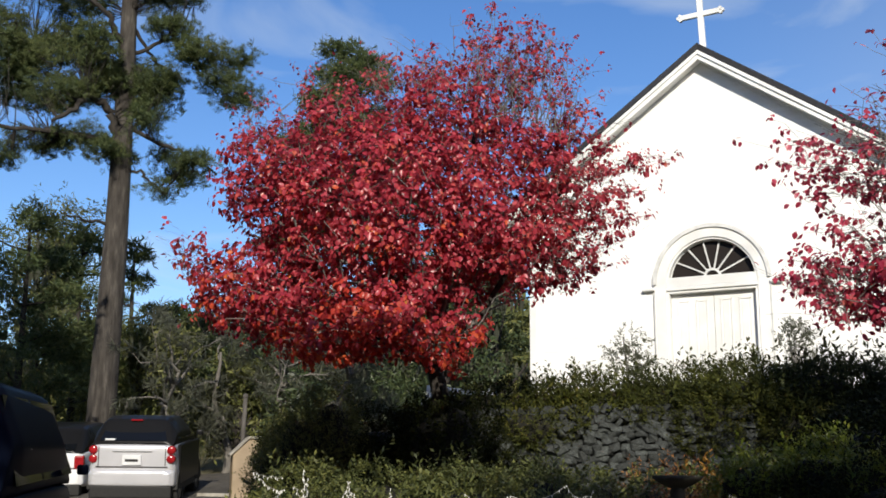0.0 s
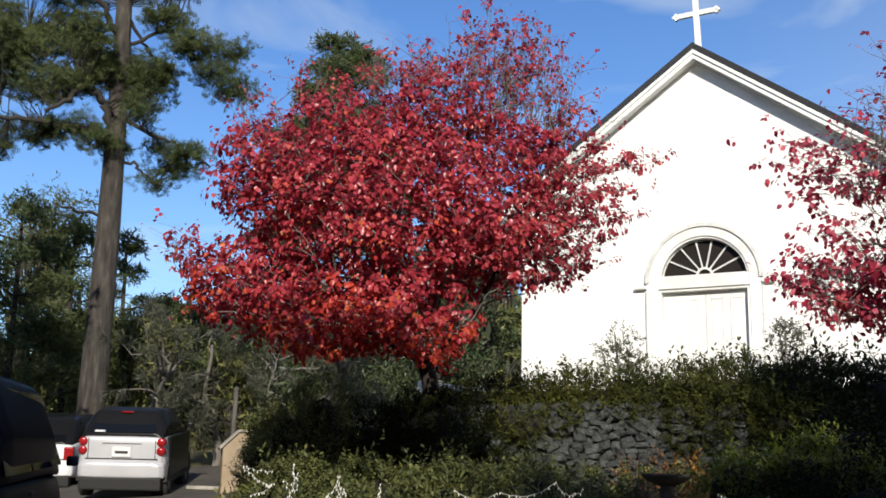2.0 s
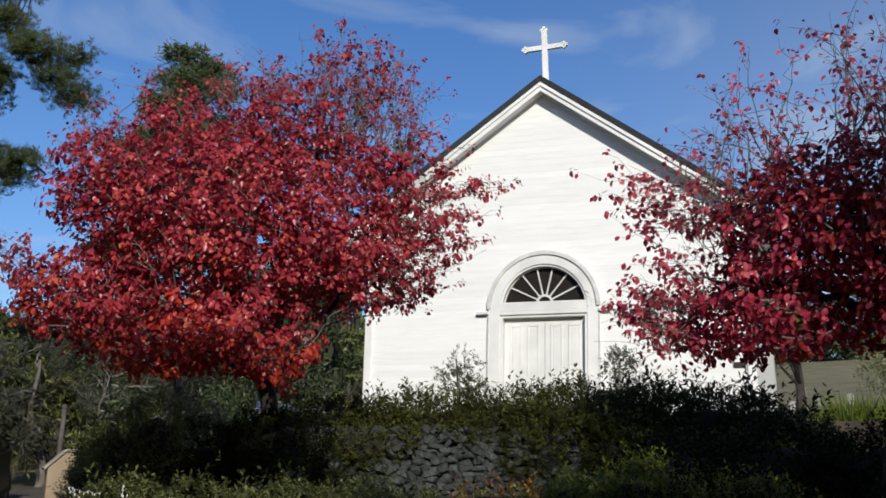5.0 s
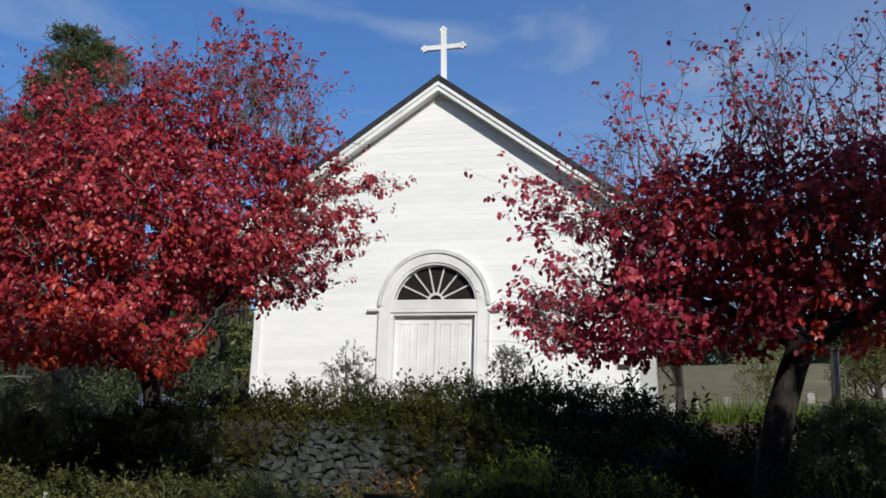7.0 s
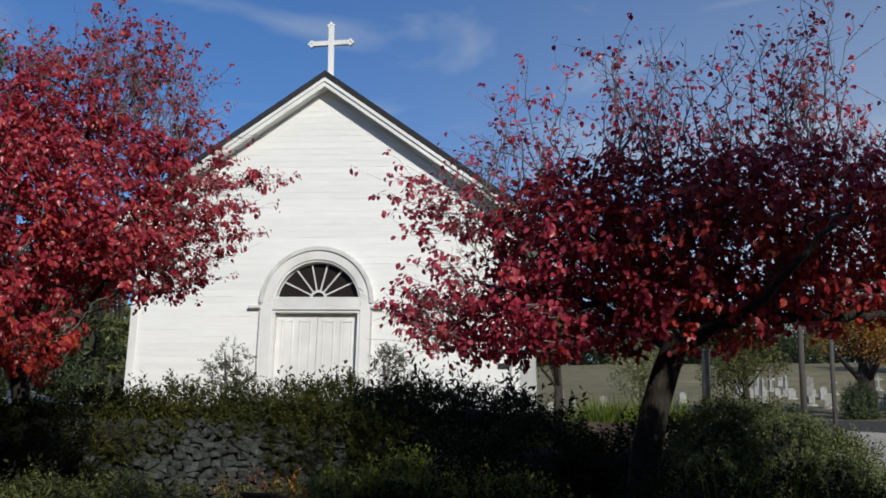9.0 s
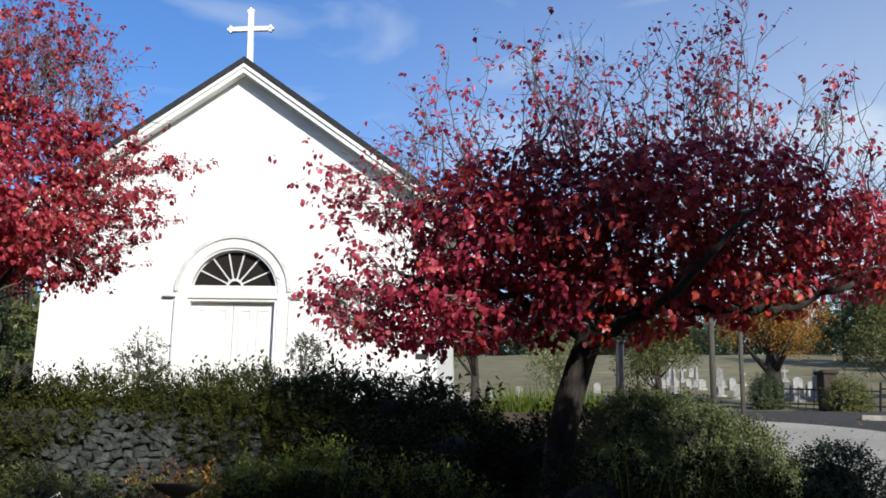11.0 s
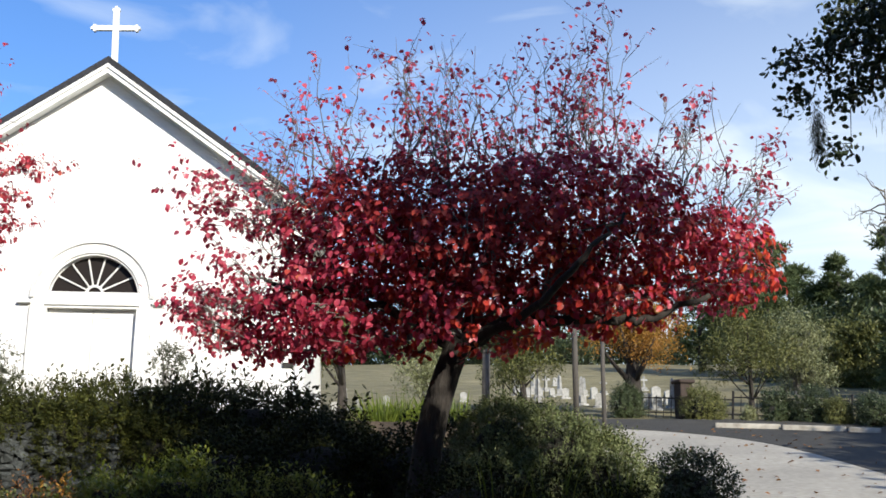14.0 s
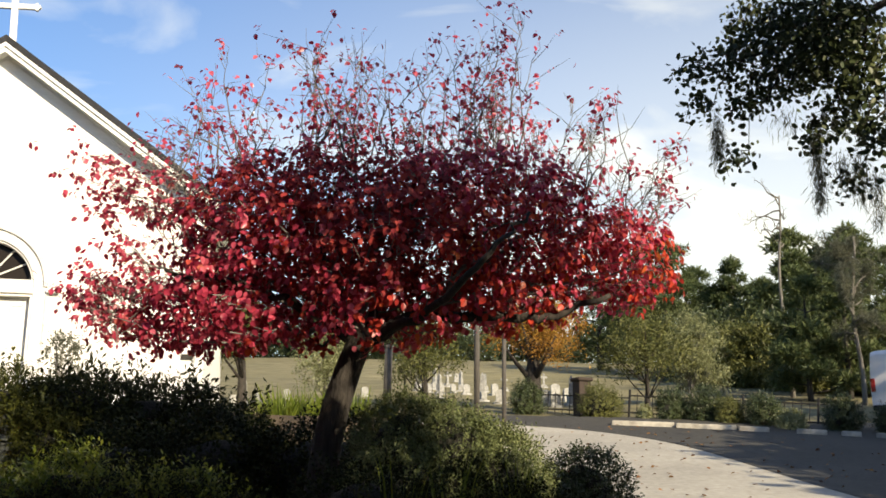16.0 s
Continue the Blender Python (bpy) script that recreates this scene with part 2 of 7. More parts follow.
def ground_z(x, y):
    """The hillside: level where the camera stands, then climbing away from it and to the east."""
    d = math.hypot(x, y)
    p = -1.75 + 0.0677 * x + 0.178 * y
    if d > 30:
        k = (30 / d)
        p = -1.75 + (0.0677 * x + 0.178 * y) * (k + (1 - k) * (0.86 if d < 85 else 0.86 * 85 / d))
    p = min(p, 13.0)
    z = math.log1p(math.exp(p))                               # soft floor at 0
    # the terrace that carries the church, behind its retaining wall
    inside = smooth_step(13.95, 14.5, y) * smooth_step(-5.5, -3.8, x) * (1 - smooth_step(5.5, 9.0, x)) * (1 - smooth_step(30, 36, y))
    return z + (max(z, 2.75) - z) * inside


def part(name, bm, mat, parent=None, label="", smooth=False, kind=""):
    """One bmesh, or a (vertices, faces) pair, as one mesh object under a thing or a part."""
    me = bpy.data.meshes.new(name)
    if isinstance(bm, tuple):
        me.from_pydata(bm[0], [], bm[1])
    else:
        bm.to_mesh(me)
        bm.free()
    me.materials.append(mat)
    if smooth:
        me.polygons.foreach_set("use_smooth", [True] * len(me.polygons))
    ob = new(name, me)
    ob.parent = parent
    return tagged(ob, label, kind=kind)


def thing(name, m, label, category, group="", kind=""):
    ob = new(name)
    ob.empty_display_size = 0.2
    ob.matrix_basis = m
    return tagged(ob, label, category, group, kind)


def box(bm, x0, x1, y0, y1, z0, z1, m=None):
    vs = [bm.verts.new((x, y, z)) for z in (z0, z1) for x, y in ((x0, y0), (x1, y0), (x1, y1), (x0, y1))]
    for f in ((3, 2, 1, 0), (4, 5, 6, 7), (0, 1, 5, 4), (1, 2, 6, 5), (2, 3, 7, 6), (3, 0, 4, 7)):
        bm.faces.new([vs[i] for i in f])
    if m is not None:
        bmesh.ops.transform(bm, matrix=m, verts=vs)
    return vs


def block(x0, x1, y0, y1, z0, z1, bevel=0.006, segments=1, m=None):
    bm = bmesh.new()
    box(bm, x0, x1, y0, y1, z0, z1, m)
    if bevel:
        bmesh.ops.bevel(bm, geom=bm.edges[:], offset=bevel, segments=segments, affect="EDGES", profile=0.6)
    return bm


def prism(profile, depth0, depth1, bevel=0.0, axis="y"):
    """A profile of (x, z) drawn out along y (or of (y, z) along x)."""
    bm = bmesh.new()
    n = len(profile)
    rows = [[bm.verts.new((a, d, b) if axis == "y" else (d, a, b)) for a, b in profile] for d in (depth0, depth1)]
    bm.faces.new(rows[0])
    bm.faces.new(rows[1][::-1])
    for i in range(n):
        j = (i + 1) % n
        bm.faces.new((rows[0][j], rows[0][i], rows[1][i], rows[1][j]))
    bmesh.ops.recalc_face_normals(bm, faces=bm.faces[:])
    if bevel:
        bmesh.ops.bevel(bm, geom=bm.edges[:], offset=bevel, segments=1, affect="EDGES")
    return bm


def tube(points, radii, sides=8, caps=True):
    """Vertices and faces of a tapered tube along points."""
    P = np.asarray(points, float)
    R = np.asarray(radii, float)
    T = np.gradient(P, axis=0)
    T /= np.linalg.norm(T, axis=1)[:, None] + 1e-9
    up = np.where(np.abs(T[:, 2:3]) > 0.9, [[1.0, 0, 0]], [[0, 0, 1.0]])
    U = np.cross(T, up)
    U /= np.linalg.norm(U, axis=1)[:, None] + 1e-9
    for i in range(1, len(P)):
        U[i] = U[i - 1] - T[i] * (U[i - 1] @ T[i])
        U[i] /= np.linalg.norm(U[i]) + 1e-9
    V = np.cross(T, U)
    a = np.linspace(0, 2 * np.pi, sides, endpoint=False)
    ring = P[:, None] + R[:, None, None] * (np.cos(a)[None, :, None] * U[:, None] + np.sin(a)[None, :, None] * V[:, None])
    vs = ring.reshape(-1, 3).tolist()
    fs = []
    for i in range(len(P) - 1):
        for j in range(sides):
            k = (j + 1) % sides
            fs.append((i * sides + j, i * sides + k, (i + 1) * sides + k, (i + 1) * sides + j))
    if caps:
        fs.append(tuple(range(sides))[::-1])
        fs.append(tuple((len(P) - 1) * sides + j for j in range(sides)))
    return vs, fs


def joined(pieces):
    vs, fs = [], []
    for v, f in pieces:
        k = len(vs)
        vs.extend(v)
        fs.extend(tuple(i + k for i in q) for q in f)
    return vs, fs


def scatter_mesh(name, template, pos, rot, scale):
    """One mesh of many copies of a small template: vertices (n, 3), faces of 3 or 4, at pos with rot (N, 3, 3) and scale (N,)."""
    tv, tf = np.asarray(template[0], float), template[1]
    n, k = len(pos), len(tv)
    v = np.einsum("nij,kj->nki", rot, tv) * np.asarray(scale)[:, None, None] + np.asarray(pos)[:, None]
    loops = np.concatenate([np.asarray(f) for f in tf])
    sizes = np.array([len(f) for f in tf])
    me = bpy.data.meshes.new(name)
    me.vertices.add(n * k)
    me.vertices.foreach_set("co", v.astype(np.float32).ravel())
    li = (loops[None] + (np.arange(n) * k)[:, None]).ravel()
    me.loops.add(len(li))
    me.loops.foreach_set("vertex_index", li.astype(np.int32))
    tot = np.tile(sizes, n)
    me.polygons.add(len(tot))
    me.polygons.foreach_set("loop_start", np.concatenate([[0], np.cumsum(tot)[:-1]]).astype(np.int32))
    me.polygons.foreach_set("loop_total", tot.astype(np.int32))
    me.update(calc_edges=True)
    return me


def scattered(name, template, pos, rot, scale, mat, parent=None, label="", kind=""):
    me = scatter_mesh(name, template, pos, rot, scale)
    me.materials.append(mat)
    ob = new(name, me)
    ob.parent = parent
    return tagged(ob, label, kind=kind)


def frames_from(direction, spin):
    """Rotation matrices whose y axis lies along each direction, spun about it."""
    y = direction / (np.linalg.norm(direction, axis=1)[:, None] + 1e-9)
    ref = np.where(np.abs(y[:, 2:3]) > 0.92, [[1.0, 0, 0]], [[0, 0, 1.0]])
    x = np.cross(y, ref)
    x /= np.linalg.norm(x, axis=1)[:, None] + 1e-9
    z = np.cross(x, y)
    c, s = np.cos(spin)[:, None], np.sin(spin)[:, None]
    x, z = x * c + z * s, z * c - x * s
    return np.stack([x, y, z], axis=2)


# a broad leaf with a folded midrib, a lance-shaped leaf, a needle spray and a leafy sprig, all one unit long along y
LEAF = ([(0, 0, 0), (0.34, 0.28, 0.08), (0.35, 0.64, 0.06), (0, 1.0, -0.10), (-0.35, 0.64, 0.06), (-0.34, 0.28, 0.08)], [(0, 1, 2, 3), (0, 3, 4, 5)])
PEAR_LEAF = ([(0, 0, 0), (0.25, 0.17, 0.06), (0.39, 0.45, 0.09), (0.27, 0.78, 0.03), (0, 1.04, -0.16), (-0.27, 0.78, 0.03), (-0.39, 0.45, 0.09), (-0.25, 0.17, 0.06), (0, 0.5, -0.01)],
             [(0, 1, 2, 8), (8, 2, 3, 4), (0, 8, 6, 7), (8, 4, 5, 6)])
SMALL_LEAF = ([(0, 0, 0), (0.30, 0.28, 0.06), (0.30, 0.68, 0.04), (0, 1.0, -0.08), (-0.30, 0.68, 0.04), (-0.30, 0.28, 0.06)], [(0, 1, 2, 3), (0, 3, 4, 5)])
LANCE = ([(0, 0, 0), (0.13, 0.45, 0.03), (0, 1.0, -0.06), (-0.13, 0.45, 0.03)], [(0, 1, 2), (0, 2, 3)])


def spray(count, spread, width, seed, length=1.0):
    """A tuft of blades that fan out from one point."""
    r = np.random.default_rng(seed)
    vs, fs = [], []
    for _ in range(count):
        a, t = r.uniform(0, 2 * np.pi), spread * np.sqrt(r.uniform(0.05, 1))
        d = np.array([np.cos(a) * np.sin(t), np.cos(t), np.sin(a) * np.sin(t)])
        side = np.cross(d, r.normal(size=3))
        side /= np.linalg.norm(side)
        L, k = length * r.uniform(0.7, 1.0), len(vs)
        base = d * 0.02
        vs += [tuple(base), tuple(d * L * 0.5 + side * width), tuple(d * L + np.array([0, 0, -0.04])), tuple(d * L * 0.5 - side * width)]
        fs.append((k, k + 1, k + 2, k + 3))
    return vs, fs


def sprig(count, width, seed, leaf=0.32):
    """A shoot along y with leaves set round it."""
    r = np.random.default_rng(seed)
    vs, fs = [], []
    for i in range(count):
        y, a = (i + 0.5) / count, i * 2.4 + r.uniform(-0.4, 0.4)
        d = np.array([np.cos(a) * 0.8, 0.6, np.sin(a) * 0.8])
        side = np.cross(d, [0, 1, 0])
        side /= np.linalg.norm(side)
        L, k, b = leaf * (1.15 - 0.5 * y), len(vs), np.array([0, y * 0.9, 0])
        vs += [tuple(b), tuple(b + d * L * 0.5 + side * width), tuple(b + d * L), tuple(b + d * L * 0.5 - side * width)]
        fs.append((k, k + 1, k + 2, k + 3))
    return vs, fs


NEEDLES = spray(24, 1.3, 0.026, 3)
FAR_NEEDLES = spray(7, 1.25, 0.06, 4)
SPRIG = sprig(7, 0.085, 5)
FINE_SPRIG = sprig(9, 0.045, 6, 0.28)
CLUMP = ([], [])
for seed in range(1, 7):
    r0 = np.random.default_rng(seed)
    o, d = r0.uniform(-0.45, 0.45, 3), r0.normal(size=(1, 3))
    R0 = frames_from(d, r0.uniform(0, 6.3, 1))[0]
    k = len(CLUMP[0])
    CLUMP[0].extend([tuple(R0 @ (np.array(p) * 0.55) + o) for p in ((0, 0, 0), (0.14, 0.5, 0.05), (0, 1, -0.05), (-0.14, 0.5, 0.05))])
    CLUMP[1].append((k, k + 1, k + 2, k + 3))


# ---- plants ----
def in_blobs(n, blobs, r, shell=0.0):
    """n points inside a set of ellipsoids (cx, cy, cz, rx, ry, rz, weight); shell pushes them outwards."""
    b = np.asarray(blobs, float)
    w = b[:, 6] / b[:, 6].sum()
    which = r.choice(len(b), n, p=w)
    d = r.normal(size=(n, 3))
    d /= np.linalg.norm(d, axis=1)[:, None]
    rad = r.uniform(shell ** 3, 1, n) ** (1 / 3)
    return b[which, :3] + d * rad[:, None] * b[which, 3:6], d


def skeleton_tree(root, trunk, targets, keep=0.35):
    """Grow limbs: the trunk's points first, then each target joined to the standing node that costs least in way and length."""
    nodes = [np.array(p, float) for p in trunk]
    parent = [-1] + list(range(len(trunk) - 1))
    length = [0.0]
    for i in range(1, len(trunk)):
        length.append(length[-1] + np.linalg.norm(nodes[i] - nodes[i - 1]))
    first = len(trunk) - 2
    N = np.zeros((len(trunk) + len(targets) * 2 + 2, 3))
    L = np.zeros(len(N))
    N[:len(trunk)], L[:len(trunk)] = nodes, length
    n = len(trunk)
    parent = parent + [0] * (len(N) - n)
    top = np.array(trunk[-1], float)
    order = np.argsort(np.linalg.norm(targets - top, axis=1))
    for p in targets[order]:
        d = np.linalg.norm(N[first:n] - p, axis=1)
        cost = d + keep * L[first:n] + 0.5 * np.maximum(0, N[first:n, 2] - p[2])
        j = int(np.argmin(cost)) + first
        q = N[j]
        if d[j - first] > 0.5:                                # an elbow, drooping or lifted a little
            m = q + (p - q) * 0.5 + np.array([0, 0, 0.10 * d[j - first]]) + rng.normal(size=3) * 0.05 * d[j - first]
            N[n], L[n], parent[n] = m, L[j] + np.linalg.norm(m - q), j
            j, n = n, n + 1
        N[n], L[n], parent[n] = p, L[j] + np.linalg.norm(p - N[j]), j
        n += 1
    return N[:n], np.array(parent[:n])


def limbs(N, parent, tip, base, power=2.5, sides=(8, 5, 3)):
    """Tubes for a skeleton, thick where it carries much; returns the mesh and the radii."""
    n = len(N)
    area = np.full(n, 0.0)
    kids = np.zeros(n, int)
    for i in range(n - 1, 0, -1):
        if kids[i] == 0:
            area[i] = tip ** power
        area[parent[i]] += area[i]
        kids[parent[i]] += 1
    R = np.maximum(area, tip ** power) ** (1 / power)
    R = np.minimum(R * (base / R[0]) ** (np.log(R / tip + 1e-9) / max(1e-6, np.log(R[0] / tip))), base)
    pieces = []
    for i in range(1, n):
        a, b = N[parent[i]], N[i]
        ra, rb = min(R[parent[i]], R[i] * 1.35), R[i]
        s = sides[0] if rb > 0.05 else sides[1] if rb > 0.014 else sides[2]
        pieces.append(tube([a, b], [ra, rb * 0.92], s, caps=False))
    return joined(pieces), R
# ---- ground ----
def sheet(name, xs, ys, lift, mat, label, category, keep=None, wobble=0.0):
    vs, index, fs = [], {}, []
    for i, x in enumerate(xs):
        for j, y in enumerate(ys):
            index[i, j] = len(vs)
            vs.append((x, y, ground_z(x, y) + lift + wobble * noise.noise((x * 0.8, y * 0.8, 3.0))))
    for i in range(len(xs) - 1):
        for j in range(len(ys) - 1):
            if keep is None or keep((xs[i] + xs[i + 1]) / 2, (ys[j] + ys[j + 1]) / 2):
                fs.append((index[i, j], index[i + 1, j], index[i + 1, j + 1], index[i, j + 1]))
    me = bpy.data.meshes.new(name)
    me.from_pydata(vs, [], fs)
    me.materials.append(mat)
    me.polygons.foreach_set("use_smooth", [True] * len(me.polygons))
    return tagged(new(name, me), label, category, kind="structure")


def steps(*spans):
    out = []
    for a, b, s in spans:
        out += list(np.arange(a, b, s))
    return out + [spans[-1][1]]


GX = steps((-900, -100, 80), (-100, -30, 5), (-30, 30, 0.75), (30, 100, 5), (100, 900, 80))
GY = steps((-500, -60, 60), (-60, -6, 6), (-6, 34, 0.75), (34, 110, 4), (110, 1500, 100))
sheet("ground", GX, GY, 0.0, DRY_GRASS, "dry grassy hillside climbing away towards a cemetery", "ground", wobble=0.05)
# garden bed in front of the church, its soil over the grass
sheet("garden_bed", steps((-7.5, 8.0, 0.5)), steps((4.5, 18.5, 0.5)), 0.06, SOIL, "dark garden soil under hedges and shrubs", "ground",
      keep=lambda x, y: x < 7.0 + 0.06 * (y - 5) and x > -7.2 + 0.1 * y * 0, wobble=0.03)


def on_road(x, y):
    east = 5.2 + 0.28 * max(0, y - 6) < x - 0.0 and y < 26.5 - 0.42 * (x - 14) and y > -8
    if x < 0:
        return x < -3.2 - 0.28 * y and y < 19.5 + 0.1 * x + 4
    return east or y < 4.3


def near_road(x, y):
    return on_road(x, y) or (y < 4.3 and y > -14)


sheet("road", steps((0, 45, 0.5)), steps((-14, 30, 0.5)), 0.10, ASPHALT, "pale worn concrete drive sloping up beside the garden", "road", keep=near_road)
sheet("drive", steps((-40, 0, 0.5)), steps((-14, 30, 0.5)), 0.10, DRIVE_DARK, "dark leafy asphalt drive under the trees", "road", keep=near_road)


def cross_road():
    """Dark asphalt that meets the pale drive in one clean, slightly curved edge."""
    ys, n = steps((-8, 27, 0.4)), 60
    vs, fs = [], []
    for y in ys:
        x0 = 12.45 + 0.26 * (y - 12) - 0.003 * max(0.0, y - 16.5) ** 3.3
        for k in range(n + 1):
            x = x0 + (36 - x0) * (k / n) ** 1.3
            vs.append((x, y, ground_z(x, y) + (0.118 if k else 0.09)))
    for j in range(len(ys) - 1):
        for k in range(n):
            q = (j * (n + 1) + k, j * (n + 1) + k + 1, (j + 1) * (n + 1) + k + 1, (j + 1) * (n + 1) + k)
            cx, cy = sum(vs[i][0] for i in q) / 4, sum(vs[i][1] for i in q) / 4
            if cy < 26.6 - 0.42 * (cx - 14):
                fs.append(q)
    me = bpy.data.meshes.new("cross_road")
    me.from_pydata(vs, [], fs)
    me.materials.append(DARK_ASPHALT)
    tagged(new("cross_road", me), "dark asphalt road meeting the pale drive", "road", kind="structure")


cross_road()
# ---- church ----
CH_Z, CX = 2.75, -0.134          # terrace height; the middle of gable, door and cross along the front
church = thing("church", pose(0, 20, CH_Z, 0, 0, -13), "small white clapboard church with arched doorway and steep gable", "church")
XL, XR, DEEP = -3.725, 3.665, 13.0
PITCH, RIDGE = 0.715, 9.78 - CH_Z   # slope and top of the roof at the ridge
SPRING = 5.295 - CH_Z                 # springing of the arch
SILL = 5.405 - CH_Z                  # foot of the fanlight, a little above it
R_OUT, R_IN, R_GLASS = 1.07, 0.84, 0.80


def roof_at(x, drop=0.0):
    return RIDGE - drop - PITCH * abs(x - CX)


def arc(r, n, z0=SPRING, a0=0.0, a1=math.pi):
    return [(CX + r * math.cos(a0 + (a1 - a0) * i / n), z0 + r * math.sin(a0 + (a1 - a0) * i / n)) for i in range(n + 1)]


def facade_wall():
    """The front wall, 0.2 m thick, with the arched opening through it, built as two halves."""
    halves = []
    for s in (-1, 1):
        edge = XL if s < 0 else XR
        pts = [(CX + s * R_IN, -0.6)]
        a = arc(R_IN, 20)
        pts += (a[:11] if s > 0 else a[:9:-1])
        top = [(CX, roof_at(CX, 0.16)), (edge, roof_at(edge, 0.16)), (edge, -0.6)]
        halves.append(prism(pts + top, 0.0, 0.2))
    bm = halves[0]
    me = bpy.data.meshes.new("half")
    halves[1].to_mesh(me)
    bm.from_mesh(me)
    bpy.data.meshes.remove(me)
    halves[1].free()
    return bm


wall = part("front_wall", facade_wall(), WHITE_PAINT, church)
for nm, x0, x1 in (("side_wall", XL, XL + 0.2), ("side_wall", XR - 0.2, XR)):
    part(nm, block(x0, x1, 0.2, DEEP, -0.6, roof_at(x0 if x0 > 0 else x1, 0.34) - 0.05, 0), BOARD_PAINT, church)
part("back_wall", prism([(XL, -0.6), (XR, -0.6), (XR, roof_at(XR, 0.16)), (CX, roof_at(CX, 0.16)), (XL, roof_at(XL, 0.16))], DEEP, DEEP + 0.2), WHITE_PAINT, church)
part("floor_slab", block(XL + 0.2, XR - 0.2, 0.2, DEEP, -0.3, 0.15, 0), DARK_INSIDE, church)
part("inner_partition", block(XL + 0.2, XR - 0.2, 1.8, 1.9, 0.15, 4.0, 0), DARK_INSIDE, church)

# lap siding, board by board
EXPO = 0.128


def lap_board(x0, x1, z, a0=0.0, a1=0.0):
    """One board: thick at its lower edge; the ends lean with the gable by a0, a1."""
    vs = []
    for y, zz in ((-0.004, z + EXPO + 0.012), (-0.0075, z), (0.0, z), (0.0, z + EXPO + 0.012)):
        f = (zz - z) / EXPO
        vs += [(x0 + a0 * f, y, zz), (x1 - a1 * f, y, zz)]
    fs = [(0, 2, 3, 1), (2, 4, 5, 3), (0, 6, 4, 2), (1, 3, 5, 7), (6, 0, 1, 7)]
    return vs, fs


def clapboards():
    z = -0.4
    while z < RIDGE - 0.35:
        mid = z + EXPO / 2
        half = (RIDGE - 0.20 - z) / PITCH
        l, r = max(XL + 0.13, CX - half), min(XR - 0.13, CX + half)
        lean = EXPO / PITCH
        al, ar = (lean if l > XL + 0.131 else 0), (lean if r < XR - 0.131 else 0)
        if mid < SPRING:
            gap = R_OUT + 0.005
        elif mid < SPRING + R_OUT:
            gap = math.sqrt(max(0.01, (R_OUT + 0.005) ** 2 - (mid - SPRING) ** 2))
        else:
            gap = 0
        spans = [(l, r, al, ar)] if gap == 0 else [(l, CX - gap, al, 0), (CX + gap, r, 0, ar)]
        for x0, x1, a0, a1 in spans:
            if x1 - x0 > 0.1:
                part("clapboard", lap_board(x0, x1, z, a0, a1), BOARD_PAINT, wall)
        z += EXPO


for x0, x1 in ((XL - 0.02, XL + 0.13), (XR - 0.13, XR + 0.02)):
    part("corner_board", block(x0, x1, -0.045, 0.14, -0.6, roof_at(x0 if x0 > 0 else x1, 0.36), 0.006), WHITE_PAINT, church)

# roof: slabs that overhang the front by 0.45 m, rake boards, mouldings, soffits and eaves
OVER, EAVE = 0.28, 0.42
for s, edge in ((-1, XL - EAVE), (1, XR + EAVE)):
    def slant(d0, d1, y0, y1, x_in=0.0, x_out=None):
        xo = edge if x_out is None else x_out
        xi = CX + s * x_in
        return prism([(xi, roof_at(xi, d0)), (xo, roof_at(xo, d0)), (xo, roof_at(xo, d1)), (xi, roof_at(xi, d1))], y0, y1, 0.004)
    slab = part("roof", slant(-0.085, 0.055, -OVER - 0.05, DEEP + OVER), ROOF_SHINGLE, church, "dark grey shingle roof edge")
    part("rake_board", slant(0.057, 0.235, -OVER - 0.012, -OVER + 0.03), WHITE_PAINT, church)
    part("rake_moulding", slant(0.057, 0.135, -OVER - 0.045, -OVER - 0.014), WHITE_PAINT, church)
    part("soffit", slant(0.175, 0.20, -OVER + 0.032, -0.002), WHITE_PAINT, church)
    part("frieze_board", slant(0.203, 0.26, -0.03, -0.012, 0.0, (XL if s < 0 else XR)), WHITE_PAINT, church)
    part("eave_fascia", block(edge - 0.02, edge + 0.02, -OVER, DEEP + OVER, roof_at(edge, 0.34), roof_at(edge, 0.135), 0.004), WHITE_PAINT, church)
    part("eave_soffit", block(*sorted((XL if s < 0 else XR, edge - s * 0.022)), 0.0, DEEP + OVER, roof_at(edge, 0.33), roof_at(edge, 0.30), 0), WHITE_PAINT, church)

# doorway: arch band, outer moulding, pilasters, imposts, lintel
def ring(r0, r1, y0, y1, n=28):
    return prism(arc(r0, n) + arc(r1, n)[::-1], y0, y1)


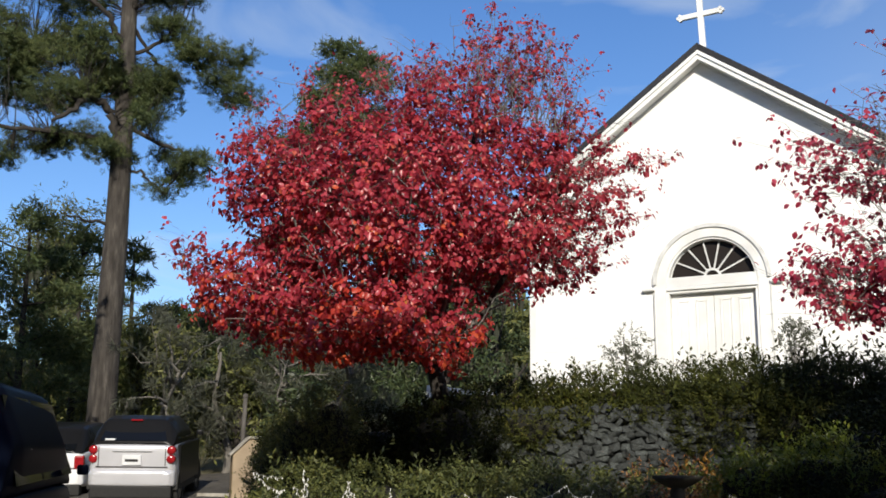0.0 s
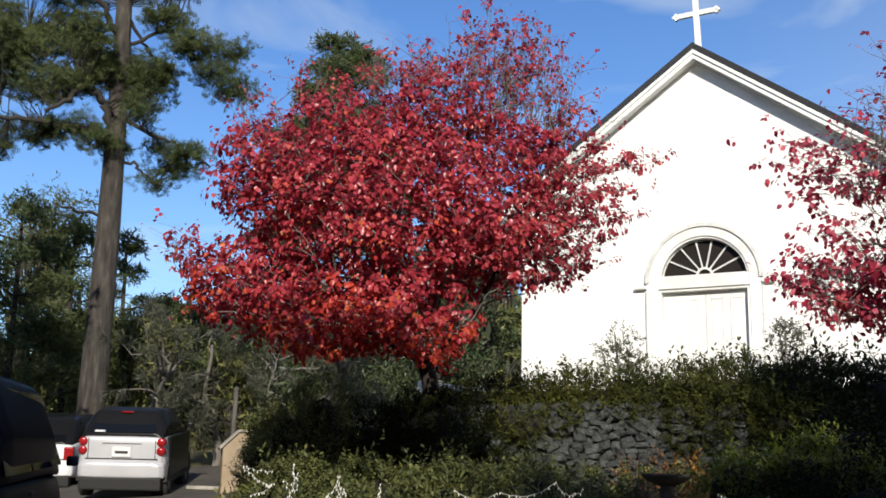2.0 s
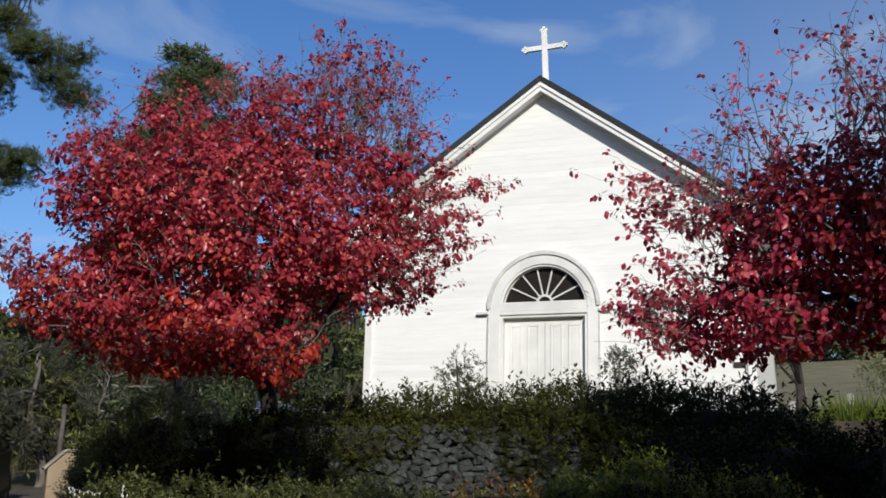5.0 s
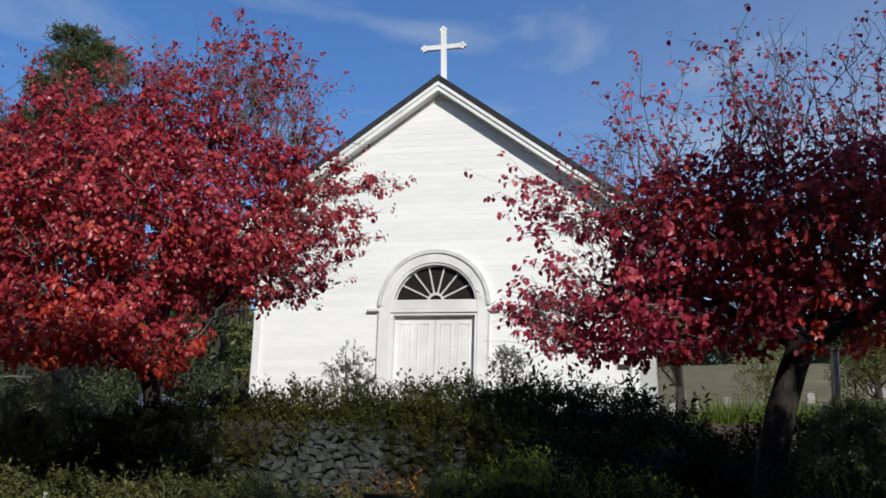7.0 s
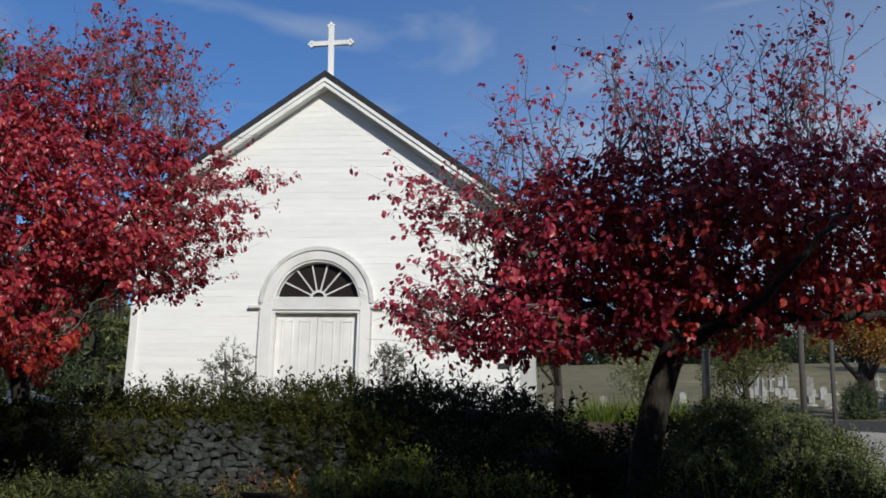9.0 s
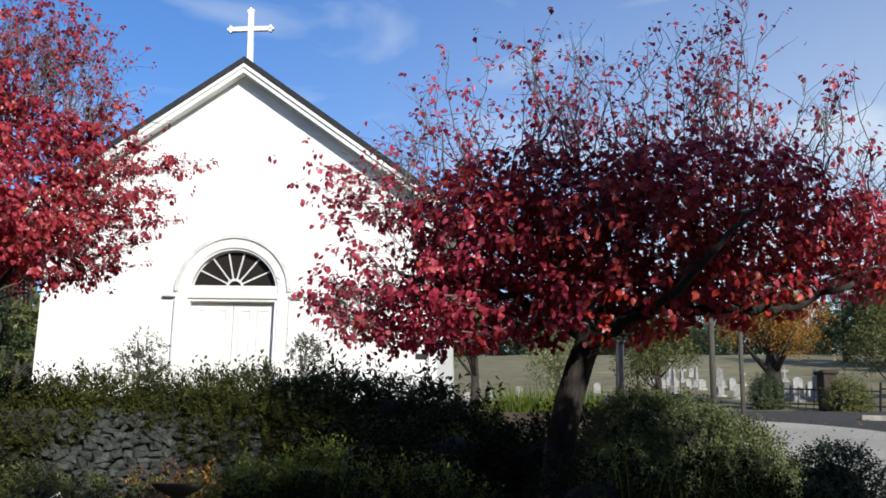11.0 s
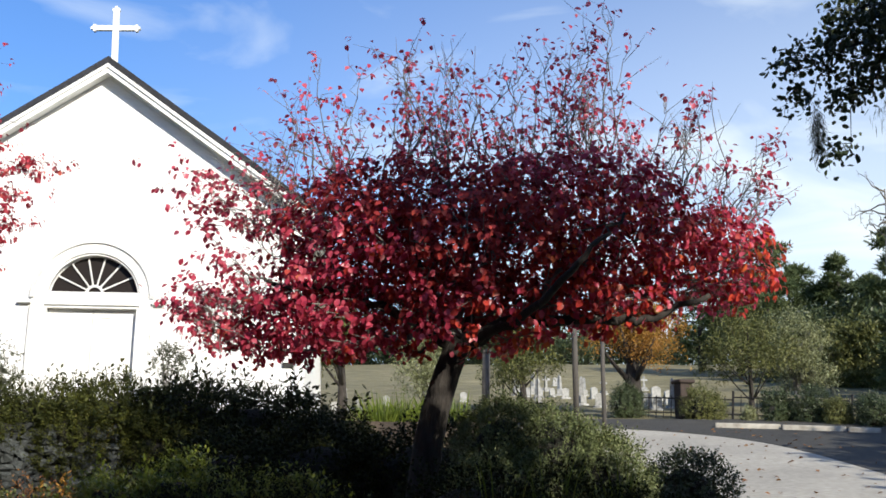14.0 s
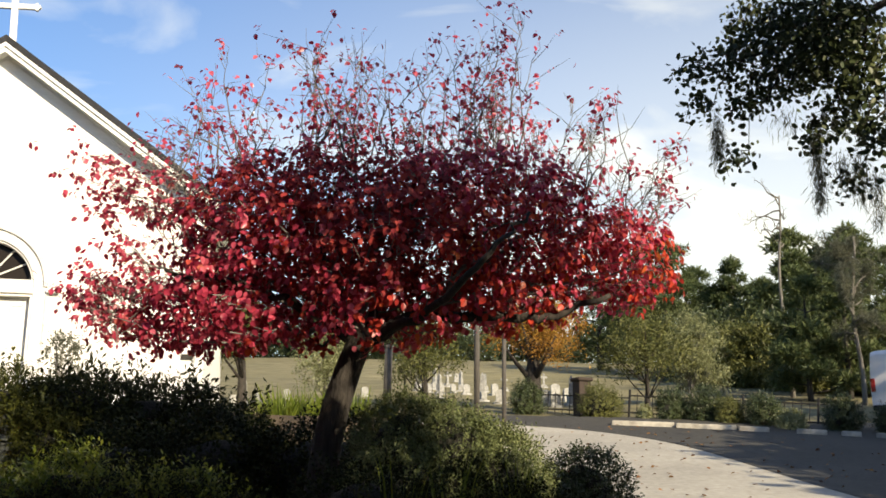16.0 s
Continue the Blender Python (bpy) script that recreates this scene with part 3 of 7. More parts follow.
part("arch_band", ring(R_IN, R_OUT - 0.05, -0.05, 0.0), WHITE_PAINT, church)
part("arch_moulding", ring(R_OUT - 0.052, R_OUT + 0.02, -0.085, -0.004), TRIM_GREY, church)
part("arch_reveal", ring(R_GLASS, R_IN, -0.02, 0.19), WHITE_PAINT, church)
for s in (-1, 1):
    xs = sorted((CX + s * R_IN, CX + s * R_OUT))
    part("pilaster", block(*xs, -0.05, 0.0, -0.3, SPRING, 0.006), WHITE_PAINT, church)
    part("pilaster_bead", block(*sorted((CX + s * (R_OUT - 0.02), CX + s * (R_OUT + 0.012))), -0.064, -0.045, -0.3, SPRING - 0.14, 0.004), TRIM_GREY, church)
    part("impost", block(*sorted((CX + s * (R_OUT - 0.01), CX + s * 1.29)), -0.11, 0.0, SPRING - 0.11, SPRING - 0.05, 0.01), WHITE_PAINT, church)
    part("door_jamb", block(*sorted((CX + s * 0.79, CX + s * (R_IN + 0.001))), -0.03, 0.19, -0.3, SILL - 0.292, 0.004), WHITE_PAINT, church)
part("lintel", block(CX - R_IN, CX + R_IN, -0.035, 0.19, SILL - 0.165, SILL - 0.003, 0.006), WHITE_PAINT, church)
part("lintel_moulding", block(CX - R_IN, CX + R_IN, -0.052, 0.19, SILL - 0.24, SILL - 0.168, 0.008), WHITE_PAINT, church)
part("door_head", block(CX - R_IN, CX + R_IN, -0.015, 0.19, SILL - 0.29, SILL - 0.243, 0.006), WHITE_PAINT, church)

# fanlight
LOW_A = math.asin((SILL - SPRING) / R_GLASS)
fan = part("fanlight", prism(arc(R_GLASS + 0.01, 28, a0=LOW_A, a1=math.pi - LOW_A), 0.125, 0.135), FAN_GLASS, church, "dark fanlight glass")
part("fan_hub", prism(arc(0.12, 14, SILL) + arc(0.165, 14, SILL)[::-1], 0.085, 0.12), WHITE_PAINT, fan)
part("fan_sill", block(CX - R_GLASS, CX + R_GLASS, 0.03, 0.11, SILL - 0.004, SILL + 0.02, 0.004), WHITE_PAINT, fan)
part("fan_rim", ring(R_GLASS - 0.014, R_GLASS + 0.002, 0.10, 0.122), WHITE_PAINT, fan)
for k in range(1, 7):
    a = math.pi * k / 7
    reach = math.sqrt(R_GLASS ** 2 - ((SILL - SPRING) * math.cos(a)) ** 2) - (SILL - SPRING) * math.sin(a)
    part("glazing_bar", block(0.16, reach - 0.006, 0.09, 0.12, -0.014, 0.014, 0.003,
                              m=Matrix.Translation((CX, 0, SILL)) @ Matrix.Rotation(-a, 4, "Y")), WHITE_PAINT, fan)

# double door, each leaf with two long panels over two short ones
for s in (-1, 1):
    x0, x1 = sorted((CX + s * 0.004, CX + s * 0.787))
    leaf = part("door_leaf", block(x0, x1, 0.115, 0.15, 0.02, SILL - 0.294, 0.004), WHITE_PAINT, church)
    w = (x1 - x0 - 0.34) / 2
    for i in (0, 1):
        px = x0 + 0.11 + i * (w + 0.12)
        for z0, z1 in ((0.95, SILL - 0.42), (0.22, 0.82)):
            bm = bmesh.new()
            for a, b, c, d in ((px, px + w, z0, z0 + 0.025), (px, px + w, z1 - 0.025, z1), (px, px + 0.025, z0, z1), (px + w - 0.025, px + w, z0, z1)):
                box(bm, a, b, 0.100, 0.1148, c, d)
            part("panel_moulding", bm, WHITE_PAINT, leaf)
            part("door_panel", block(px + 0.05, px + w - 0.05, 0.106, 0.1146, z0 + 0.05, z1 - 0.05, 0.003), WHITE_PAINT, leaf)
    part("door_knob", tube([(CX + s * 0.06, 0.114, 1.05), (CX + s * 0.06, 0.09, 1.05), (CX + s * 0.06, 0.06, 1.05), (CX + s * 0.06, 0.05, 1.05)], [0.012, 0.012, 0.03, 0.012], 10), TRIM_GREY, leaf)
part("door_step", block(CX - 1.3, CX + 1.3, -0.9, -0.06, -0.4, 0.0, 0.015), CONCRETE, church)
part("plaque", block(3.30, 3.51, -0.045, -0.027, 4.10 - CH_Z, 4.19 - CH_Z, 0.004), DARK_INSIDE, church, "small dark plaque beside the corner")

# cross on the ridge, its three free ends in trefoils
def cross_mesh():
    bm = bmesh.new()
    t = 0.036
    h, arm, up = 1.26, 0.395, 0.87
    box(bm, -0.058, 0.058, -t, t, -0.06, h - 0.04)
    box(bm, -arm + 0.03, arm - 0.03, -t + 0.002, t - 0.002, up - 0.052, up + 0.052)
    box(bm, -0.075, 0.075, -t - 0.012, t + 0.012, -0.06, 0.14)
    for x, z, ax in ((-arm, up, 0), (arm, up, 0), (0, h - 0.01, 1)):
        for dx, dz in ((0.042, 0), (-0.042, 0), (0, 0.042), (0, -0.042)):
            m = Matrix.Translation((x + dx, 0, z + dz)) @ Matrix.Rotation(math.pi / 2, 4, "X")
            bmesh.ops.create_cone(bm, cap_ends=True, segments=14, radius1=0.034, radius2=0.034, depth=2 * t - 0.006, matrix=m)
    bmesh.ops.bevel(bm, geom=[e for e in bm.edges if e.calc_length() > 0.3], offset=0.008, segments=1, affect="EDGES")
    # it leans a little to one side
    bmesh.ops.rotate(bm, verts=bm.verts[:], cent=(0, 0, 0), matrix=Matrix.Rotation(radians(-2.0), 3, "Y"))
    bmesh.ops.translate(bm, verts=bm.verts[:], vec=(CX + 0.02, 0.12, RIDGE - 0.02))
    return bm


part("cross", cross_mesh(), WHITE_PAINT, church, "white wooden cross with trefoil ends")
# ---- plants ----
def leaves_on(points, per, spread, size, r, droop=0.5, centre=None):
    """Positions, rotations and sizes of leaves round each point."""
    pts = np.repeat(points, per, axis=0)
    pos = pts + r.normal(size=pts.shape) * spread
    d = r.normal(size=pts.shape)
    d[:, 2] -= droop
    if centre is not None:
        # blades turn their faces outwards and up to the light, and hang from their stalks
        out = pos - centre
        out /= np.linalg.norm(out, axis=1)[:, None] + 1e-9
        n = out * 0.6 + [0.1, -0.3, 0.45] + r.normal(size=pts.shape) * 0.5
        n /= np.linalg.norm(n, axis=1)[:, None]
        d -= n * np.sum(d * n, axis=1)[:, None]
        d /= np.linalg.norm(d, axis=1)[:, None] + 1e-9
        return pos, np.stack([np.cross(d, n), d, n], axis=2), r.uniform(size[0], size[1], len(pts))
    rot = frames_from(d, r.uniform(0, 2 * np.pi, len(pts)))
    return pos, rot, r.uniform(size[0], size[1], len(pts))


def spaced(points, gap):
    """Those of the points that keep a gap to all picked before them."""
    cells, kept = {}, []
    for i, p in enumerate(points):
        k = tuple(int(math.floor(c / gap)) for c in p)
        near = [q for a in (-1, 0, 1) for b in (-1, 0, 1) for c in (-1, 0, 1) for q in cells.get((k[0] + a, k[1] + b, k[2] + c), ())]
        if all(np.sum((p - points[q]) ** 2) > gap * gap for q in near):
            cells.setdefault(k, []).append(i)
            kept.append(i)
    return points[kept]


def tip_leaves(tips, axes, per, radius, size, r):
    """Leaves in a loose rosette round each twig's tip: they stand out from it and droop on their stalks."""
    n = r.poisson(per, len(tips))
    c, ax = np.repeat(tips, n, axis=0), np.repeat(axes, n, axis=0)
    d = r.normal(size=c.shape)
    d /= np.linalg.norm(d, axis=1)[:, None] + 1e-9
    d = d * 0.9 + ax * 0.55
    pos = c + d * (np.repeat(r.uniform(0.55, 1.25, len(tips)), n) * radius)[:, None] * r.uniform(0.2, 1.0, len(c))[:, None] ** 0.6
    face = d * 0.7 + ax * 0.35 + [0.06, -0.30, 0.42] + r.normal(size=c.shape) * 0.42
    face /= np.linalg.norm(face, axis=1)[:, None]
    way = d * 0.5 + [0, 0, -0.65] + r.normal(size=c.shape) * 0.45
    way -= face * np.sum(way * face, axis=1)[:, None]
    way /= np.linalg.norm(way, axis=1)[:, None] + 1e-9
    return pos, np.stack([np.cross(way, face), way, face], axis=2), r.uniform(size[0], size[1], len(c))


def ornamental_tree(name, base, trunk, boughs, dense, sparse, loose, n_tips, gap, n_shoots, per, size, leaf_mat, girth, seed, label, turned=(9.0, 0.0, 0.0), bare=0.25, dark=None):
    """A garden pear tree: trunk, boughs, limbs grown out to the tips of a full crown, and thin upright shoots above it."""
    r = np.random.default_rng(seed)
    root = thing(name, pose(*base), label, "tree")
    o = np.array(base)
    part("trunk", tube(np.array(trunk) - o, np.linspace(girth * 1.2, girth * 0.85, len(trunk)), 14), BARK_DARK, root, smooth=True)
    nodes, links = [np.array(trunk[-1]) - o], [-1]
    for way, thick in boughs:
        W = np.array(way) - o
        fine = np.array([[np.interp(t, np.arange(len(W)), W[:, k]) for k in range(3)] for t in np.linspace(0, len(W) - 1, 4 * len(W))])
        fine[1:-1] += r.normal(size=fine[1:-1].shape) * 0.018
        part("bough", tube(fine, np.linspace(thick, thick * 0.32, len(fine)), 9), BARK_DARK, root, smooth=True)
        back = 0
        for p in fine[3::2]:
            nodes.append(p)
            links.append(back)
            back = len(nodes) - 1
    # tips spread through the crown, none too near another
    core, _ = in_blobs(n_tips * 5, dense, r)
    core = core[np.array([noise.noise(Vector(p) * 1.5 + Vector((seed, 0, 0))) + 0.5 * noise.noise(Vector(p) * 3.4) > -0.27 for p in core])]
    core = spaced(core, gap)[:n_tips] - o
    L, parent = [np.linalg.norm(p - nodes[0]) for p in nodes], list(links)
    A = np.zeros((len(nodes) + 2 * len(core) + 4, 3))
    LL = np.zeros(len(A))
    n = len(nodes)
    A[:n], LL[:n] = nodes, L
    parent += [0] * (len(A) - n)
    for p in core[np.argsort(np.linalg.norm(core - nodes[0], axis=1))]:
        d = np.linalg.norm(A[:n] - p, axis=1)
        j = int(np.argmin(d + 0.32 * LL[:n] + 0.6 * np.maximum(0, A[:n, 2] - p[2])))
        if d[j] > 0.4:
            A[n] = A[j] + (p - A[j]) * 0.5 + r.normal(size=3) * 0.07 * d[j] + [0, 0, 0.05 * d[j]]
            LL[n], parent[n] = LL[j] + d[j] * 0.5, j
            j, n = n, n + 1
        A[n], LL[n], parent[n] = p, LL[j] + np.linalg.norm(p - A[j]), j
        n += 1
    A, parent = A[:n], np.array(parent[:n])
    mesh, _ = limbs(A, parent, 0.0042, girth * 0.62)
    part("branch_work", mesh, BARK_GREY, root, smooth=True, kind="stuff")
    mid = core.mean(axis=0)
    axes = core - A[parent[[int(np.argmin(np.sum((A - p) ** 2, axis=1))) for p in core]]]
    out = (core - mid) / (np.linalg.norm(core - mid, axis=1)[:, None] + 1e-9)
    axes = axes / (np.linalg.norm(axes, axis=1)[:, None] + 1e-9) * 0.5 + out * 0.6
    leaves = [tip_leaves(core, axes, per[0] * r.uniform(0.4, 1.6, len(core)), 0.105, size, r)]
    # upright shoots with side twigs, a few leaves near the ends of each, some quite bare
    whips, ends, ways, many = [], [], [], []
    for blobs, count, rise, stout, full in ((sparse, n_shoots[0], 1.0, 1.0, 1.0), (loose, n_shoots[1], 0.35, 0.6, 1.7)):
        if not count:
            continue
        E, _ = in_blobs(count, blobs, r)
        for e in E - o:
            low = A[:, 2] < e[2] - 0.25 * rise
            gap_to = np.hypot((A[:, 0] - e[0]) * (1 + 0.35 * rise), (A[:, 1] - e[1]) * (1 + 0.35 * rise)) + np.abs(A[:, 2] - e[2]) + np.where(low, 0, 3.0) + r.uniform(0, 0.5, len(A))
            s = A[int(np.argmin(gap_to))]
            up = np.array([0, 0, np.linalg.norm(e - s)])
            c1, c2 = s + (e - s) * 0.38 + r.normal(size=3) * 0.09 - up * 0.06, s + (e - s) * 0.72 + r.normal(size=3) * 0.06
            line = [s, c1, c2, e]
            kinks = [line[k] + (line[k + 1] - line[k]) * u + r.normal(size=3) * (0.022 if u else 0.0) for k in range(3) for u in (0.0, 0.34, 0.67)] + [e]
            whips.append(tube(kinks, np.linspace(0.008 * stout, 0.0014, 10), 4, caps=False))
            naked = r.uniform() < bare
            spots = [(e, e - c2)]
            for _ in range(r.integers(5, 10)):
                u = r.uniform(0.25, 0.95)
                k = min(2, int(u * 3))
                q = line[k] + (line[k + 1] - line[k]) * (u * 3 - k)
                side = (e - s) / np.linalg.norm(e - s) * 0.8 + r.normal(size=3) * [0.6, 0.6, 0.3]
                t = q + side * r.uniform(0.10, 0.30)
                whips.append(tube([q, (q + t) / 2 + r.normal(size=3) * 0.03, t], [0.0034 * stout, 0.0026 * stout, 0.0012], 3, caps=False))
                spots.append((t, t - q))
                spots.append(((q + t) / 2, t - q))
            if naked:
                spots = spots[:1] if r.uniform() < 0.5 else []
            for p, w in spots:
                ends.append(p)
                ways.append(w / (np.linalg.norm(w) + 1e-9))
                many.append(r.uniform(0.15, 1.0) * full)
    part("shoot_work", joined(whips), BARK_GREY, root, smooth=True, kind="stuff")
    leaves.append(tip_leaves(np.array(ends), np.array(ways), np.array(many) * per[1], 0.06, (size[0] * 0.75, size[1] * 0.85), r))
    pos, rot, sc = (np.concatenate([q[i] for q in leaves]) for i in range(3))
    # the lower boughs on one side have turned orange, spray by spray
    amount, tx, ty = turned
    drift = np.array([noise.noise(Vector(p) * 1.3) for p in pos])
    low = (mid[2] - pos[:, 2]) * 1.0 + (pos[:, 0] - mid[0]) * tx + (pos[:, 1] - mid[1]) * ty + drift * 1.5 + r.normal(size=len(pos)) * 0.35 > amount
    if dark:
        # darker leaves paint shade into the heart of the crown; old selects them
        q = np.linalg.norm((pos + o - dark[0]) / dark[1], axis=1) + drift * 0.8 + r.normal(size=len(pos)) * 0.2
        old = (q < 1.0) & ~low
        scattered("shaded_leaves", PEAR_LEAF, pos[old], rot[old], sc[old] * 0.95, SHADED_RED_LEAF, root, kind="stuff")
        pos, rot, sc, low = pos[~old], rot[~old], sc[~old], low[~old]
    scattered("leaves", PEAR_LEAF, pos[~low], rot[~low], sc[~low], leaf_mat, root, kind="stuff")
    scattered("turned_leaves", PEAR_LEAF, pos[low], rot[low], sc[low], ORANGE_LEAF, root, kind="stuff")
    return root


def hedge(name, blobs, n, template, size, mat, seed, label, category="hedge", lift=0.5, core_mat=None, jitter=0.16, kind="", shoots=0, core=0.68, tip=(0.16, 0.36)):
    """A clipped or sprawling shrub: shoots over the skin of lumpy mounds, and near-black solid cores that paint the
    shade inside.
    """
    r = np.random.default_rng(seed)
    pos, d = in_blobs(n, blobs, r, shell=0.80)
    lump = np.array([noise.noise(Vector(p) * 1.6) + 0.8 * noise.noise(Vector(p) * 4.1) for p in pos])
    pos = pos + d * (lump * jitter)[:, None]
    gz = np.array([ground_z(p[0], p[1]) for p in pos])
    ok = pos[:, 2] > gz - 0.02
    pos, d = pos[ok], d[ok]
    dirs = d + r.normal(size=d.shape) * 0.55
    dirs[:, 2] += lift
    rot = frames_from(dirs, r.uniform(0, 2 * np.pi, len(pos)))
    b = np.asarray(blobs)
    o = np.array([b[:, 0].mean(), b[:, 1].mean(), 0.0])
    o[2] = ground_z(o[0], o[1])
    root = thing(name, pose(*o), label, category, kind=kind)
    scattered("foliage", template, pos - o, rot, r.uniform(size[0], size[1], len(pos)), mat, root, kind="stuff")
    if shoots:
        # long wispy new shoots that arch out of the mass
        top = np.nonzero(d[:, 2] > 0.25)[0]
        pick = top[r.integers(0, len(top), shoots)]
        sd = d[pick] * 0.5 + r.normal(size=(shoots, 3)) * 0.45 + [0, 0, 0.75]
        scattered("new_growth", FINE_SPRIG, pos[pick] - o, frames_from(sd, r.uniform(0, 6.28, shoots)), r.uniform(*tip, shoots), mat, root, kind="stuff")
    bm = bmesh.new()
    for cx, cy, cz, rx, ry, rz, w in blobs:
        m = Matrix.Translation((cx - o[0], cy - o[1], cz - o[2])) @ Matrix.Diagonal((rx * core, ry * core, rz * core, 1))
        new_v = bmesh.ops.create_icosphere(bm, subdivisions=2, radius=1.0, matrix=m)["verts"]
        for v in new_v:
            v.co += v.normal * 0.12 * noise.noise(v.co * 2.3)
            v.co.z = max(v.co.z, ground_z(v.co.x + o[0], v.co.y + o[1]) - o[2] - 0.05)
    part("shaded_core", bm, core_mat or HEDGE_CORE, root, smooth=True)
    return root


# near-black core colour: the shade among the inner twigs, painted
HEDGE_CORE = surface("shaded_twigs", [(0.3, (0.006, 0.006, 0.004)), (0.7, (0.018, 0.017, 0.010))], 14.0, 0.95, fine=30, relief=1.0, depth=0.05)


def woodland_tree(name, x, y, height, crown, n, mat, bark, seed, label, template=None, size=(0.5, 0.9), trunk_h=0.45, girth=0.22, lumps=9, flat=0.75, moss=0, lump=(0.34, 0.52), ragged=0.05):
    """A tree at some distance: trunk, main limbs, and a crown of leaf clumps in lobes with gaps between."""
    r = np.random.default_rng(seed)
    z = ground_z(x, y) - 0.1
    root = thing(name, pose(x, y, z), label, "tree")
    blobs = []
    for i in range(lumps):
        a, q = r.uniform(0, 2 * np.pi), np.sqrt(r.uniform(0.02, 1))
        h = r.uniform(trunk_h, 0.92)
        taper = 1.0 - 0.55 * max(0, (h - 0.62) / 0.38)
        rad = crown * r.uniform(*lump)
        blobs.append((math.cos(a) * q * crown * 0.68 * taper, math.sin(a) * q * crown * 0.68 * taper, h * height, rad, rad, rad * flat, rad ** 2))
    blobs.append((0, 0, height * 0.82, crown * 0.4, crown * 0.4, height * 0.17, crown ** 2 * 0.2))
    lean = r.normal(size=2) * 0.03 * height
    tp = [(lean[0] * t * t, lean[1] * t * t, height * 0.85 * t) for t in np.linspace(0, 1, 7)]
    part("trunk", tube(tp, np.linspace(girth, girth * 0.25, 7), 9), bark, root, smooth=True)
    pieces = []
    for b in blobs:
        s = tp[min(5, max(1, int(b[2] / height / 0.85 * 6) - 2))]
        pieces.append(tube([s, ((s[0] + b[0]) / 2, (s[1] + b[1]) / 2, (s[2] + b[2]) / 2 - 0.06 * height * 0.3), b[:3]], [girth * 0.34, girth * 0.2, girth * 0.07], 5))
    part("limb_work", joined(pieces), bark, root, smooth=True, kind="stuff")
    pos, d = in_blobs(n, blobs, r, shell=0.55)
    pos += r.normal(size=pos.shape) * crown * ragged
    rot = frames_from(d + r.normal(size=d.shape) * 0.8, r.uniform(0, 6.28, n))
    scattered("crown", template or CLUMP, pos, rot, r.uniform(size[0], size[1], n), mat, root, kind="stuff")
    if moss:
        mp, _ = in_blobs(moss, [(b[0], b[1], b[2] - b[5] * 0.75, b[3], b[4], b[5] * 0.25, 1) for b in blobs], r)
        dn = np.tile([[0.0, 0.0, -1.0]], (moss, 1)) + r.normal(size=(moss, 3)) * 0.12
        scattered("hanging_moss", LANCE, mp, frames_from(dn, r.uniform(0, 6.28, moss)), r.uniform(0.035, 0.10, moss) * height, MOSS, root, kind="stuff")
    return root
# ---- trees and shrubs in their places ----
RED_CROWN = [(-3.75, 12.03, 4.65, 1.80, 1.7, 1.2, 5.5), (-4.85, 11.49, 5.0, 0.84, 1.2, 0.70, 1.4), (-5.15, 11.4, 3.76, 0.69, 1.1, 0.56, 1.3), (-4.22, 11.47, 3.41, 0.97, 1.2, 0.48, 1.5),
             (-3.27, 11.76, 3.49, 0.71, 1.1, 0.49, 1.1), (-2.99, 11.63, 3.01, 0.2, 0.3, 0.2, 0.10), (-2.5, 12.2, 4.45, 0.85, 1.3, 0.75, 1.8), (-4.17, 11.91, 5.7, 0.85, 1.2, 0.40, 0.45),
             (-3.05, 12.22, 5.85, 0.80, 1.2, 0.45, 0.9), (-2.2, 12.5, 5.35, 0.6, 1.0, 0.5, 0.7)]
RED_TOP = [(-2.56, 12.39, 6.93, 0.53, 0.7, 0.5, 1.3), (-1.91, 12.58, 7.02, 0.32, 0.6, 0.5, 0.9), (-3.51, 12.1, 6.6, 0.6, 0.8, 0.39, 1.0), (-1.68, 12.65, 6.35, 0.42, 0.7, 0.42, 0.6),
           (-4.45, 11.82, 6.35, 0.45, 0.6, 0.28, 0.5), (-5.2, 11.38, 5.76, 0.27, 0.5, 0.41, 0.4), (-2.9, 12.2, 6.2, 0.9, 0.9, 0.3, 1.0)]
RED_RIM = [(-1.15, 12.62, 5.55, 0.42, 0.6, 0.36, 0.6), (-1.15, 12.64, 4.71, 0.36, 0.6, 0.54, 0.6), (-1.75, 12.5, 4.45, 0.45, 0.9, 0.52, 1.2), (-1.8, 12.55, 5.3, 0.5, 0.9, 0.5, 1.0), (-5.75, 11.1, 3.9, 0.25, 0.6, 0.6, 0.4), (-0.75, 12.7, 5.35, 0.35, 0.4, 0.3, 0.28)]
